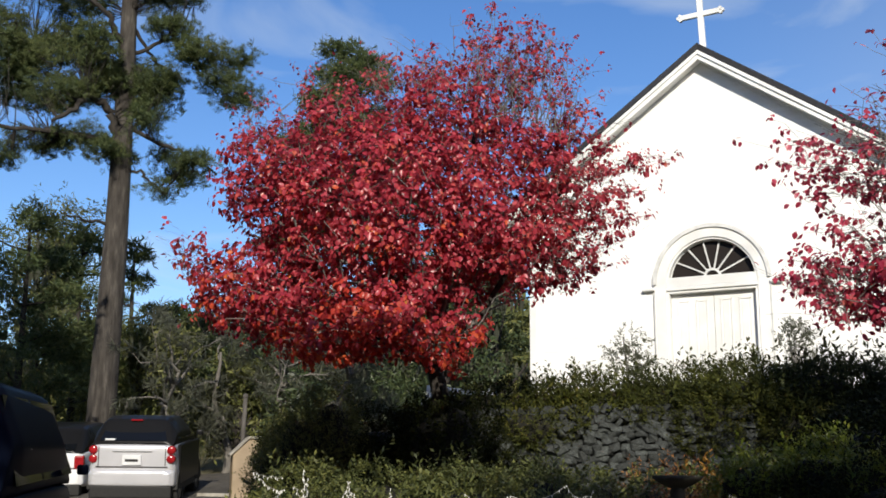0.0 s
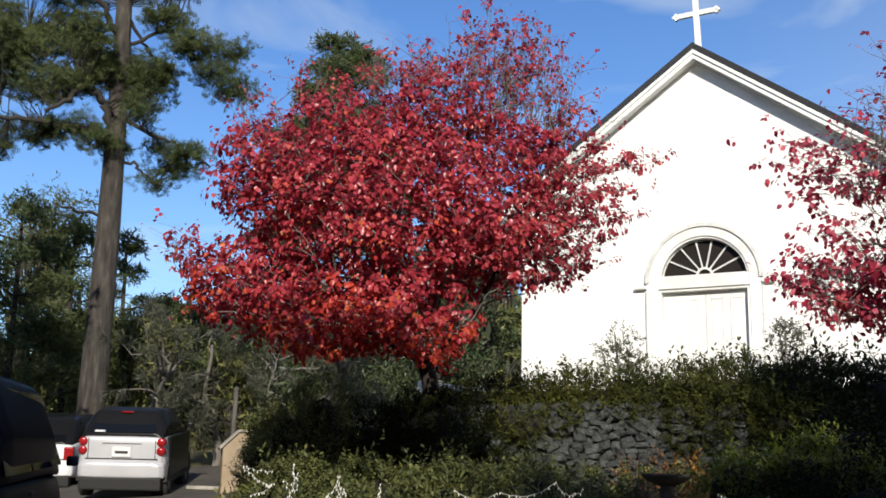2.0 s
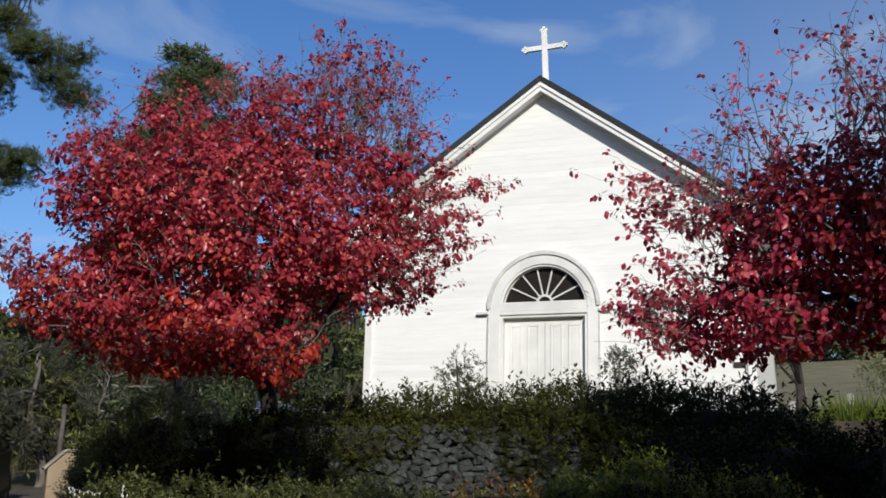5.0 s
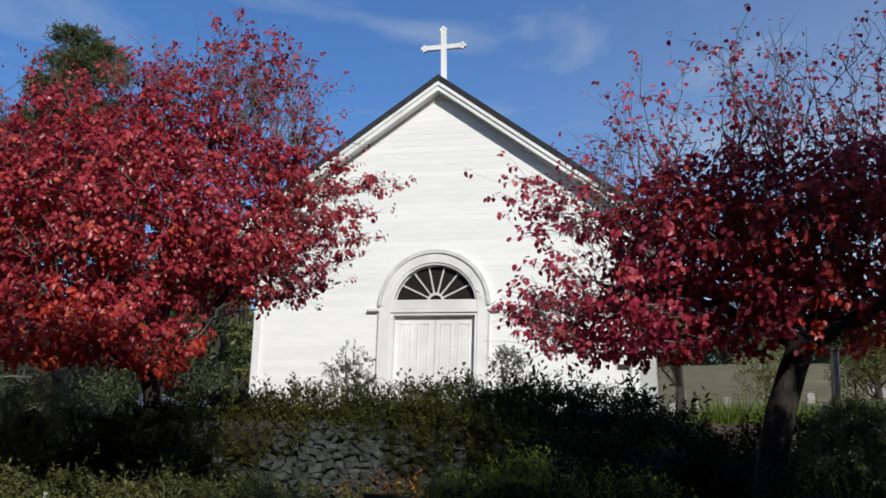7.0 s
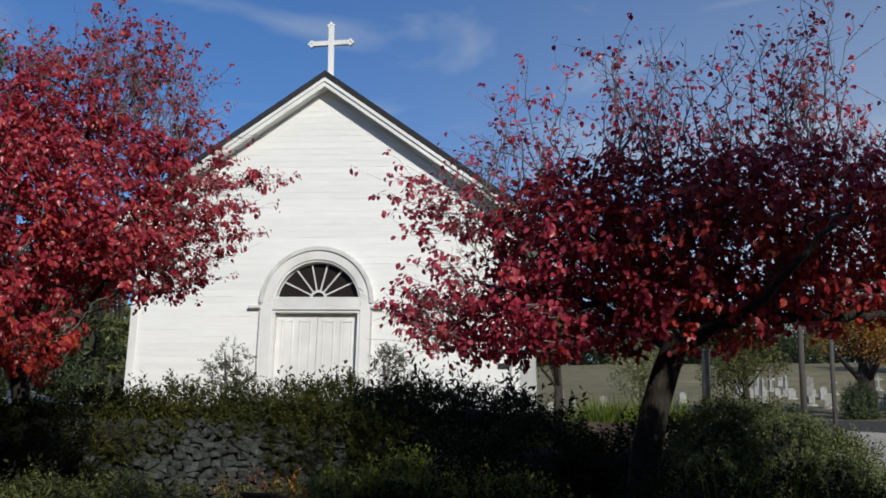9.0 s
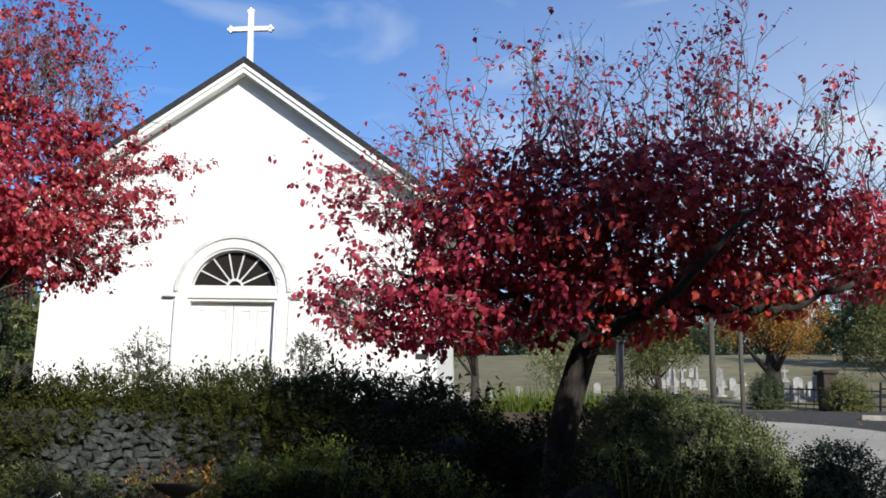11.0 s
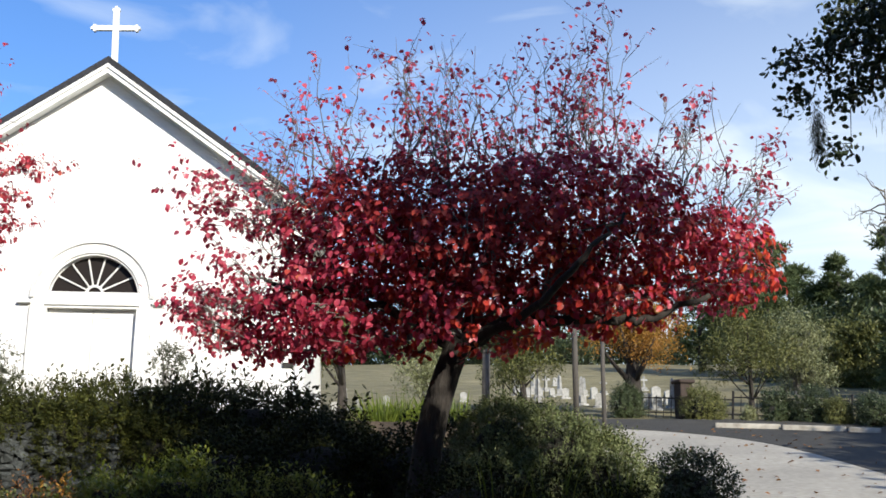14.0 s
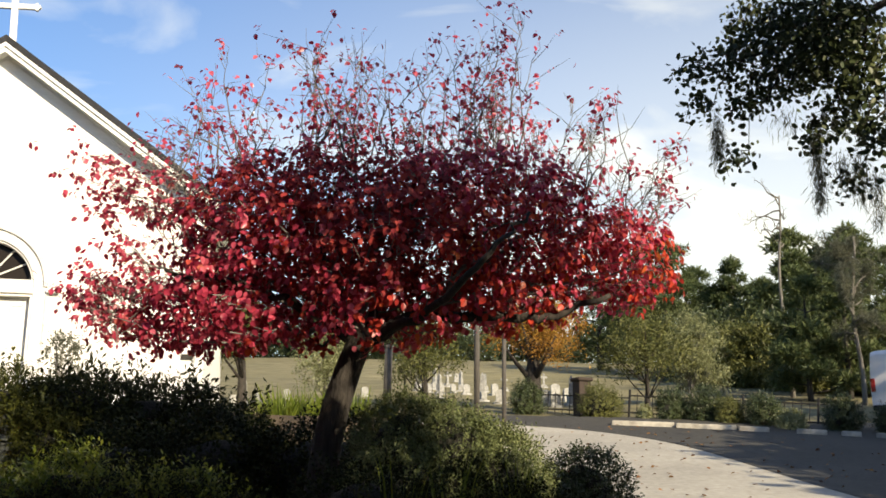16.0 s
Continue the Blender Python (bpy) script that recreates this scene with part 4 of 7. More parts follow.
ornamental_tree("red_pear_tree", (-3.35, 13.1, ground_z(-3.35, 13.1) - 0.05),
    [(-3.35, 13.1, ground_z(-3.35, 13.1) - 0.1), (-3.33, 13.0, 1.5), (-3.3, 12.75, 2.1), (-3.25, 12.35, 2.65), (-3.25, 12.05, 2.95)],
    [([(-3.25, 12.05, 2.9), (-3.9, 11.9, 3.3), (-4.6, 11.7, 3.75), (-5.2, 11.5, 4.1)], 0.05), ([(-3.25, 12.05, 2.9), (-3.6, 12.0, 3.7), (-4.0, 11.95, 4.7), (-4.3, 11.9, 5.7)], 0.055),
     ([(-3.25, 12.05, 2.9), (-3.15, 12.2, 3.9), (-2.95, 12.3, 5.0), (-2.8, 12.35, 6.2)], 0.055), ([(-3.25, 12.05, 2.9), (-2.7, 12.2, 3.6), (-2.2, 12.35, 4.4), (-1.7, 12.45, 5.2)], 0.05)],
    RED_CROWN, RED_TOP, RED_RIM, 2700, 0.142, (150, 95), (16, 5.2), (0.042, 0.076), RED_LEAF, 0.11, 11,
    "rounded garden tree in scarlet autumn leaf above the stone wall", (1.5, 0.0, -0.2))
MAROON_CROWN = [(2.77, 8.14, 3.66, 1.16, 1.3, 0.65, 5.0), (1.91, 8.34, 3.75, 0.6, 1.1, 0.5, 1.1), (1.72, 8.3, 3.14, 0.54, 1.0, 0.36, 1.0), (3.68, 7.72, 3.76, 0.86, 1.2, 0.55, 3.0),
                (4.46, 7.45, 3.61, 0.49, 0.9, 0.36, 1.2), (4.78, 7.34, 3.4, 0.27, 0.6, 0.2, 0.4), (2.73, 8.05, 3.06, 0.77, 0.9, 0.23, 1.1), (1.33, 8.43, 3.03, 0.36, 0.7, 0.27, 0.35),
                (3.43, 7.91, 4.17, 0.65, 0.9, 0.25, 0.6), (2.33, 8.3, 4.2, 0.52, 0.9, 0.22, 0.45), (3.7, 7.61, 3.19, 0.66, 0.8, 0.18, 0.6)]
MAROON_TOP = [(1.69, 8.52, 4.9, 0.42, 0.6, 0.5, 1.1), (2.51, 8.23, 5.15, 0.45, 0.7, 0.55, 1.2), (3.5, 7.87, 5.1, 0.52, 0.8, 0.6, 1.4), (3.9, 7.74, 5.35, 0.40, 0.6, 0.6, 1.3),
              (4.43, 7.46, 4.65, 0.5, 0.7, 0.42, 1.1), (5.0, 7.28, 4.25, 0.36, 0.6, 0.42, 0.9), (1.2, 8.57, 4.35, 0.30, 0.5, 0.35, 0.7), (3.0, 8.1, 4.8, 0.9, 0.8, 0.3, 1.0)]
MAROON_RIM = [(0.92, 8.68, 3.86, 0.4, 0.7, 0.47, 1.2), (0.86, 8.7, 3.19, 0.37, 0.6, 0.32, 1.0), (0.68, 8.76, 4.16, 0.24, 0.4, 0.24, 0.4), (1.16, 8.6, 3.47, 0.33, 0.6, 0.46, 0.8)]
ornamental_tree("maroon_pear_tree", (2.42, 8.15, ground_z(2.42, 8.15) - 0.05),
    [(2.42, 8.15, ground_z(2.42, 8.15) - 0.1), (2.43, 8.14, 1.1), (2.46, 8.14, 1.6), (2.52, 8.12, 2.1), (2.57, 8.1, 2.36), (2.66, 8.07, 2.67), (2.75, 8.04, 2.92)],
    [([(2.75, 8.04, 2.86), (3.07, 7.82, 3.06), (3.28, 7.65, 3.07), (3.72, 7.28, 3.02), (4.02, 7.07, 3.03), (4.32, 6.86, 3.17)], 0.062), ([(2.75, 8.04, 2.86), (3.02, 7.3, 3.0), (3.06, 6.75, 3.2), (3.2, 6.5, 3.37), (3.42, 6.45, 3.62)], 0.04),
     ([(2.75, 8.04, 2.86), (2.54, 7.9, 3.18), (2.35, 7.87, 3.53), (2.26, 7.89, 3.9)], 0.05), ([(2.73, 8.05, 2.84), (2.25, 8.01, 3.1), (1.72, 8.08, 3.26), (1.21, 8.26, 3.36)], 0.045),
     ([(2.75, 8.04, 2.86), (2.97, 8.18, 3.45), (3.19, 8.21, 4.0), (3.3, 8.17, 4.6)], 0.05)],
    MAROON_CROWN, MAROON_TOP, MAROON_RIM, 1700, 0.118, (140, 55), (15, 3.2), (0.040, 0.070), MAROON_LEAF, 0.115, 12,
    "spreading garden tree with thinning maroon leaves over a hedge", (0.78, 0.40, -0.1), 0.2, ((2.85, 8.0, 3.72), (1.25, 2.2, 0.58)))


def tall_pine(name, trunk, radius, boughs, pads, n, seed, label, mat, bark, size):
    """A big pine: bare trunk, crooked boughs, and needle tufts massed on pads of twigs."""
    r = np.random.default_rng(seed)
    base = np.array(trunk[0])
    root = thing(name, pose(*base), label, "tree")
    T = np.array(trunk) - base
    part("trunk", tube(T, np.linspace(radius, radius * 0.42, len(T)), 14), bark, root, smooth=True)
    spine = []
    for way, thick in boughs:
        W = np.array(way) - base
        fine = np.array([[np.interp(t, np.arange(len(W)), W[:, k]) for k in range(3)] for t in np.linspace(0, len(W) - 1, 4 * len(W))])
        fine[1:-1] += r.normal(size=fine[1:-1].shape) * 0.035
        part("bough", tube(fine, np.linspace(thick, thick * 0.35, len(fine)), 8), BARK_DARK, root, smooth=True)
        spine.append(fine[2:])
    spine = np.concatenate(spine + [T[5:]])
    B = np.array([(p[0] - base[0], p[1] - base[1], p[2] - base[2], p[3], p[4], p[5], p[3] * p[5]) for p in pads])
    # tufts gather on short twigs that reach from the boughs into each pad
    ends, _ = in_blobs(n // 9, B, r)
    pieces = []
    for e in ends:
        s = spine[int(np.argmin(np.linalg.norm(spine - e, axis=1) + 0.5 * np.maximum(0, spine[:, 2] - e[2])))]
        m = s + (e - s) * 0.55 + r.normal(size=3) * 0.08 * np.linalg.norm(e - s) - [0, 0, 0.05]
        pieces.append(tube([s, m, e], [0.016, 0.011, 0.006], 4, caps=False))
    part("branch_work", joined(pieces), BARK_DARK, root, smooth=True, kind="stuff")
    pos = np.repeat(ends, 9, axis=0) + r.normal(size=(len(ends) * 9, 3)) * [0.17, 0.17, 0.10]
    d = r.normal(size=pos.shape) * 0.7 + [0, 0, 0.75]
    scattered("needles", NEEDLES, pos, frames_from(d, r.uniform(0, 6.28, len(pos))), r.uniform(*size, len(pos)), mat, root, kind="stuff")
    return root


PINE_PADS = [(-17.15, 22.16, 12.28, 0.87, 0.79, 0.58), (-16.95, 23.47, 13.04, 0.83, 0.73, 0.64), (-15.15, 22.41, 12.34, 0.64, 0.6, 0.6), (-17.52, 23.11, 11.75, 0.9, 0.79, 0.57), (-15.89, 22.4, 11.19, 0.79, 0.73, 0.51), (-15.24, 23.11, 11.71, 0.66, 0.6, 0.66), (-15.17, 24.25, 12.21, 0.53, 0.5, 0.53),
             (-13.97, 23.86, 11.88, 0.67, 0.6, 0.39), (-14.27, 24.06, 11.47, 0.67, 0.6, 0.57), (-13.74, 22.97, 10.5, 0.4, 0.5, 0.31), (-16.8, 23.03, 10.15, 0.8, 0.73, 0.26), (-15.82, 23.06, 10.23, 0.8, 0.73, 0.35), (-15.02, 22.99, 9.85, 0.64, 0.6, 0.23), (-15.13, 24.17, 10.04, 0.33, 0.5, 0.19)]
OUTER_PADS = [(-16.88, 21.76, 9.43, 0.42, 0.5, 0.31), (-13.82, 24.08, 13.39, 0.63, 0.56, 0.39), (-12.76, 23.87, 12.56, 0.66, 0.6, 0.35), (-12.38, 24.84, 12.67, 0.55, 0.5, 0.26), (-12.46, 24.25, 11.92, 0.53, 0.5, 0.27), (-12.07, 24.66, 11.54, 0.63, 0.56, 0.27), (-14.05, 24.74, 10.06, 0.48, 0.5, 0.26),
              (-13.03, 24.1, 9.65, 0.41, 0.5, 0.26), (-13.85, 24.15, 9.03, 0.47, 0.5, 0.26), (-13.99, 25.4, 9.7, 0.46, 0.5, 0.23), (-18.19, 22.72, 13.41, 0.75, 0.66, 0.45), (-16.39, 23.21, 14.4, 1.36, 1.19, 0.53), (-14.2, 24.08, 14.65, 1.07, 0.93, 0.53), (-14.9, 22.93, 15.9, 1.63, 1.46, 0.67), (-14.6, 23.6, 17.3, 1.3, 1.2, 0.7)]
tall_pine("tall_pine", [(-14.89, 23.72, ground_z(-14.85, 23.75) - 0.1), (-14.87, 23.72, 3.69), (-14.86, 23.73, 5.59), (-14.85, 23.74, 7.57), (-14.86, 23.73, 9.13), (-14.87, 23.72, 10.66), (-14.9, 23.71, 12.38), (-14.93, 23.69, 13.81), (-14.97, 23.66, 15.11), (-15.06, 23.61, 17.61)], 0.37,
    [([(-14.99, 23.65, 10.2), (-14.94, 23.33, 10.76), (-15.04, 23.03, 11.05), (-15.27, 22.65, 11.16), (-15.45, 22.3, 10.7), (-15.77, 21.99, 10.29)], 0.13), ([(-14.96, 23.67, 9.95), (-15.22, 23.15, 10.16), (-15.93, 22.36, 10.16), (-16.8, 21.34, 10.05), (-17.21, 20.85, 10.02)], 0.10),
     ([(-14.96, 23.67, 12.7), (-15.04, 23.26, 13.29), (-15.16, 22.84, 13.62), (-15.6, 22.33, 13.9)], 0.11), ([(-14.92, 23.72, 13.6), (-14.59, 24.14, 12.97), (-14.42, 24.48, 12.61), (-13.88, 24.69, 12.4)], 0.06), ([(-14.9, 23.74, 12.7), (-13.91, 24.33, 13.26), (-13.17, 24.9, 12.93), (-12.39, 25.39, 12.73)], 0.06),
     ([(-13.91, 24.33, 13.2), (-13.09, 24.96, 12.38), (-12.61, 25.25, 11.8), (-12.09, 25.58, 11.6)], 0.045), ([(-14.9, 23.75, 10.85), (-14.2, 24.03, 10.32), (-13.53, 24.33, 10.06), (-12.65, 24.76, 9.51)], 0.07), ([(-14.9, 23.75, 9.4), (-14.32, 23.83, 9.43), (-14.13, 23.83, 9.11), (-13.74, 23.96, 8.9)], 0.05),
     ([(-15.0, 23.6, 8.05), (-15.38, 23.05, 8.0), (-15.62, 22.55, 8.09)], 0.05), ([(-14.98, 23.66, 11.3), (-15.65, 23.71, 12.13), (-16.66, 23.32, 12.87), (-17.5, 23.02, 12.99)], 0.09)],
    PINE_PADS + OUTER_PADS, 12500, 21, "tall pine with bare grey trunk and dark needle clumps", PINE_NEEDLE, BARK_PINE, (0.13, 0.25))

# woods behind the cars and west of the church
# trees at (-8.4, 26), (-8.6, 21.5), (-5.8, 22.5): darker OAK_LEAF stands in for shade
for i, (x, y, h, c, n, mat) in enumerate((
        (-27, 29, 9.5, 4.0, 1500, WOOD_LEAF), (-22, 31, 9.0, 3.6, 7000, WOOD_LEAF), (-17.5, 33, 4.4, 2.4, 5500, WOOD_LEAF), (-13.5, 33.5, 6.4, 3.0, 5500, WOOD_LEAF),
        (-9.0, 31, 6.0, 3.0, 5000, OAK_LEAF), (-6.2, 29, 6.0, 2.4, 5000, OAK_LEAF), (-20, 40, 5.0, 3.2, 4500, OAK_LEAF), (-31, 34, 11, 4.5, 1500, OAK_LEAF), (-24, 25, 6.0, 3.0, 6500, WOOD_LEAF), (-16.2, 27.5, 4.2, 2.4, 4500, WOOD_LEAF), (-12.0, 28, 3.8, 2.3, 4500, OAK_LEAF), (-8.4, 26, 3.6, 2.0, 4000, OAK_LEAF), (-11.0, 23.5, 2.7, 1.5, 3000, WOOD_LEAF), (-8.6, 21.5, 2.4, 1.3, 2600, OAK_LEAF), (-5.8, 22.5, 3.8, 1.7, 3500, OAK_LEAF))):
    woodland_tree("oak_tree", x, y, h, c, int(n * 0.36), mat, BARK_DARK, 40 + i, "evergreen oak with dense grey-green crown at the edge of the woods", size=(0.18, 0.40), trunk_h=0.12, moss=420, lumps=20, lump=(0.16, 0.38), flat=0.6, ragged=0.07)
def polar(az, d):
    return d * math.sin(radians(az)), d * math.cos(radians(az))


def pad_pine(name, az, d, height, crown, tiers, n, mat, seed, label, low=0.3, size=(0.3, 0.6), girth=0.2, lean=0.0):
    """A pine with its needles in flattish shelves that step in towards an uneven top."""
    r = np.random.default_rng(seed)
    x, y = polar(az, d)
    root = thing(name, pose(x, y, ground_z(x, y) - 0.1), label, "tree")
    T = np.array([(lean * t * t, 0.05 * math.sin(4 * t), height * 0.96 * t) for t in np.linspace(0, 1, 9)])
    part("trunk", tube(T, np.linspace(girth, girth * 0.2, 9), 8), BARK_DARK, root, smooth=True)
    blobs, pieces = [], []
    for i in range(tiers):
        h = low + (0.97 - low) * (i + r.uniform(0.1, 0.9)) / tiers
        reach = crown * (1.0 - 0.72 * ((h - low) / (1 - low)) ** 1.6) * r.uniform(0.35, 0.85)
        a = i * 2.4 + r.uniform(-0.5, 0.5)
        c = np.array([math.cos(a) * reach + lean * h * h, math.sin(a) * reach, h * height])
        w = crown * r.uniform(0.26, 0.46) * (1.05 - 0.5 * (h - low) / (1 - low))
        blobs.append((*c, w, w, w * r.uniform(0.28, 0.45), w * w))
        s = np.array([lean * h * h, 0, max(0.1, h * height - 0.3 * reach)])
        pieces.append(tube([s, (s + c) / 2 + [0, 0, -0.05 * reach], c], [girth * 0.3, girth * 0.2, girth * 0.07], 5))
    blobs.append((lean, 0, height * 0.95, crown * 0.2, crown * 0.2, height * 0.05, crown * crown * 0.06))
    part("branch_work", joined(pieces), BARK_DARK, root, smooth=True, kind="stuff")
    pos, d0 = in_blobs(n, blobs, r, shell=0.3)
    pos += r.normal(size=pos.shape) * crown * 0.035
    dirs = d0 * 0.5 + r.normal(size=pos.shape) * 0.6 + [0, 0, 0.6]
    scattered("needles", FAR_NEEDLES, pos, frames_from(dirs, r.uniform(0, 6.28, n)), r.uniform(*size, n), mat, root, kind="stuff")
    return root


# bushy pines behind the parked cars
for i, (az, d, h, c, n, mat) in enumerate(((-36.2, 31, 7.6, 2.5, 2600, PINE_FAR), (-33.6, 33, 7.2, 2.0, 2000, PINE_FAR), (-31.0, 33, 6.6, 1.6, 1700, PINE_NEEDLE), (-28.7, 34, 4.7, 1.2, 1000, PINE_FAR), (-27.3, 35, 4.3, 1.5, 1200, PINE_FAR))):
    pad_pine("pine_tree", az, d, h, c, 15, n, mat, 320 + i, "bushy dark pine at the edge of the woods behind the cars", 0.3, (0.16, 0.32), 0.14)
pad_pine("pine_tree", -20.5, 37, 14.0, 3.0, 34, 17000, PINE_NEEDLE, 60, "bushy olive-green pine rising behind the red tree", 0.45, (0.15, 0.30), 0.25, 0.5)
# woods and pines beyond the road to the east
for i, (az, d, h, c, n) in enumerate(((35.1, 60, 7.9, 2.4, 2600), (33.6, 63, 7.4, 2.3, 1800), (36.6, 66, 6.6, 2.0, 1800), (38.6, 62, 6.9, 1.7, 2200), (41.5, 56, 8.0, 2.2, 3000), (42.9, 59, 7.3, 2.1, 2400), (44.4, 58, 8.4, 2.1, 2800), (46.2, 60, 7.4, 2.4, 2000), (47.6, 61, 8.6, 2.6, 1400), (40.1, 64, 5.8, 2.2, 2000), (43.6, 66, 6.6, 2.4, 1600), (37.6, 63, 5.3, 2.2, 1800), (31.6, 68, 6.2, 2.2, 1400))):
    pad_pine("pine_tree", az, d, h, c, 16 if i % 2 else 20, n, PINE_FAR, 80 + i, "dark pine in the woods beyond the cemetery", 0.22, (0.26, 0.55), 0.2)
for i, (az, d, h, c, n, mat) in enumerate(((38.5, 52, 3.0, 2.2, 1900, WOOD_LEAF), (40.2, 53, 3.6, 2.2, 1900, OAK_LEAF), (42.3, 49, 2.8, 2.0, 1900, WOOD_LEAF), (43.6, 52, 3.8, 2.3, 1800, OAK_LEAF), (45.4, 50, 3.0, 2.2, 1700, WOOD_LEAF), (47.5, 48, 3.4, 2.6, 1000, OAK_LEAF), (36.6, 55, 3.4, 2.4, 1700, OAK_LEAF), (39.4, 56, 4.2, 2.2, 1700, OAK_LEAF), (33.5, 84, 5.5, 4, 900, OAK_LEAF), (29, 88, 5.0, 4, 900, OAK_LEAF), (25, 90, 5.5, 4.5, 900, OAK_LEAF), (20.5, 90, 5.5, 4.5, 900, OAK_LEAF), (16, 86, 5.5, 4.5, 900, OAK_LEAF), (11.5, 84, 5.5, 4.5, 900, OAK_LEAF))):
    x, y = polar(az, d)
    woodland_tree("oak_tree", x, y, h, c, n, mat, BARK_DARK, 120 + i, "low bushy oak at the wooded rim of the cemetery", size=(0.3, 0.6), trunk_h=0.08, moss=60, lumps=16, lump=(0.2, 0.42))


def far_woods(name, az0, az1, d0, d1, h, n, mat, seed, label, size=(0.8, 1.7), uneven=1.0):
    """A continuous belt of distant woodland along the skyline."""
    r = np.random.default_rng(seed)
    az, d = r.uniform(az0, az1, n), r.uniform(d0, d1, n)
    x, y = d * np.sin(np.radians(az)), d * np.cos(np.radians(az))
    top = np.array([h * (0.75 + uneven * (0.45 * noise.noise((a * 0.55, 1.0, seed)) + 0.25 * noise.noise((a * 2.1, 5.0, seed)))) for a in az])
    z = np.array([ground_z(a, b) for a, b in zip(x, y)]) + top * r.uniform(0, 1, n) ** 0.7
    ob = scattered(name, CLUMP, np.stack([x, y, z], axis=1), frames_from(r.normal(size=(n, 3)), r.uniform(0, 6.28, n)), r.uniform(*size, n), mat)
    tagged(ob, label, "woods", kind="stuff")


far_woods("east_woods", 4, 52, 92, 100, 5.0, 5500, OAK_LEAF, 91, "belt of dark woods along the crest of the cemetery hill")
# the next four belts are unseen, added to cut sky fill and low sun
far_woods("unseen_south_woods", 150, 196, 20, 25, 15.8, 1900, OAK_LEAF, 93, "unseen belt of oak woods added to block low sun and sky", (1.5, 2.4), 0.25)
far_woods("unseen_corner_woods", 116, 150, 22, 28, 12.0, 1300, OAK_LEAF, 96, "unseen belt of oak woods added at the bend to block sky light", (1.5, 2.4), 0.25)
far_woods("unseen_roadside_woods", 64, 116, 30, 38, 14.0, 2600, OAK_LEAF, 94, "tall unseen belt of oak woods added across the road to block sky light", (1.6, 2.8), 0.3)
far_woods("unseen_verge_woods", 196, 300, 18, 26, 17.0, 3800, OAK_LEAF, 95, "tall unseen belt of oak woods added along the verge to block sky light", (1.6, 2.8))
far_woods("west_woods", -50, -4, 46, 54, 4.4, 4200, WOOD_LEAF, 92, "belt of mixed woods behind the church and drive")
# unseen oaks added west of the parked cars to throw dappled shade on the woods
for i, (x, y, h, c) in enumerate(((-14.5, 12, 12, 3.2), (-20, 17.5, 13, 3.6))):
    woodland_tree("oak_tree", x, y, h, c, 1500, OAK_LEAF, BARK_DARK, 170 + i, "unseen tall oak added to dapple the woods with shade", size=(0.5, 1.0), trunk_h=0.35)
# single trees on the near side of the cemetery
x, y = polar(36.2, 37)
woodland_tree("olive_tree", x, y, 3.3, 1.3, 1900, SILVER_LEAF, BARK_GREY, 140, "pale silver-green tree hung with lichen", size=(0.12, 0.24), trunk_h=0.3, girth=0.08, moss=520, lumps=13, lump=(0.18, 0.38), ragged=0.12)
x, y = polar(34.0, 34)
woodland_tree("young_tree", x, y, 3.4, 1.7, 1250, WOOD_LEAF, BARK_DARK, 141, "yellow-green roadside tree with a thin dark trunk", size=(0.13, 0.27), trunk_h=0.5, girth=0.09, lumps=13, lump=(0.18, 0.38), ragged=0.13)
x, y = polar(28.0, 33)
woodland_tree("yellow_tree", x, y, 3.6, 1.9, 1500, YELLOW_LEAF, BARK_DARK, 142, "thick-trunked old tree in orange-yellow autumn leaf", size=(0.12, 0.28), trunk_h=0.55, girth=0.33, lumps=14, lump=(0.2, 0.42), ragged=0.1)
x, y = polar(12.7, 32)
woodland_tree("leaning_tree", x, y, 3.4, 1.6, 1500, WOOD_LEAF, BARK_DARK, 143, "small green tree near the church corner", size=(0.14, 0.3), trunk_h=0.5, girth=0.17)
x, y = polar(17.0, 33)
woodland_tree("bare_shrub_tree", x, y, 2.7, 1.3, 1100, SILVER_LEAF, BARK_GREY, 144, "thin grey-green small tree by the graves", size=(0.12, 0.26), trunk_h=0.3, girth=0.09)
x, y = polar(22.3, 34)
woodland_tree("green_tree", x, y, 2.9, 1.3, 1300, WOOD_LEAF, BARK_DARK, 145, "small dark green tree among the graves", size=(0.14, 0.28), trunk_h=0.45, girth=0.13)


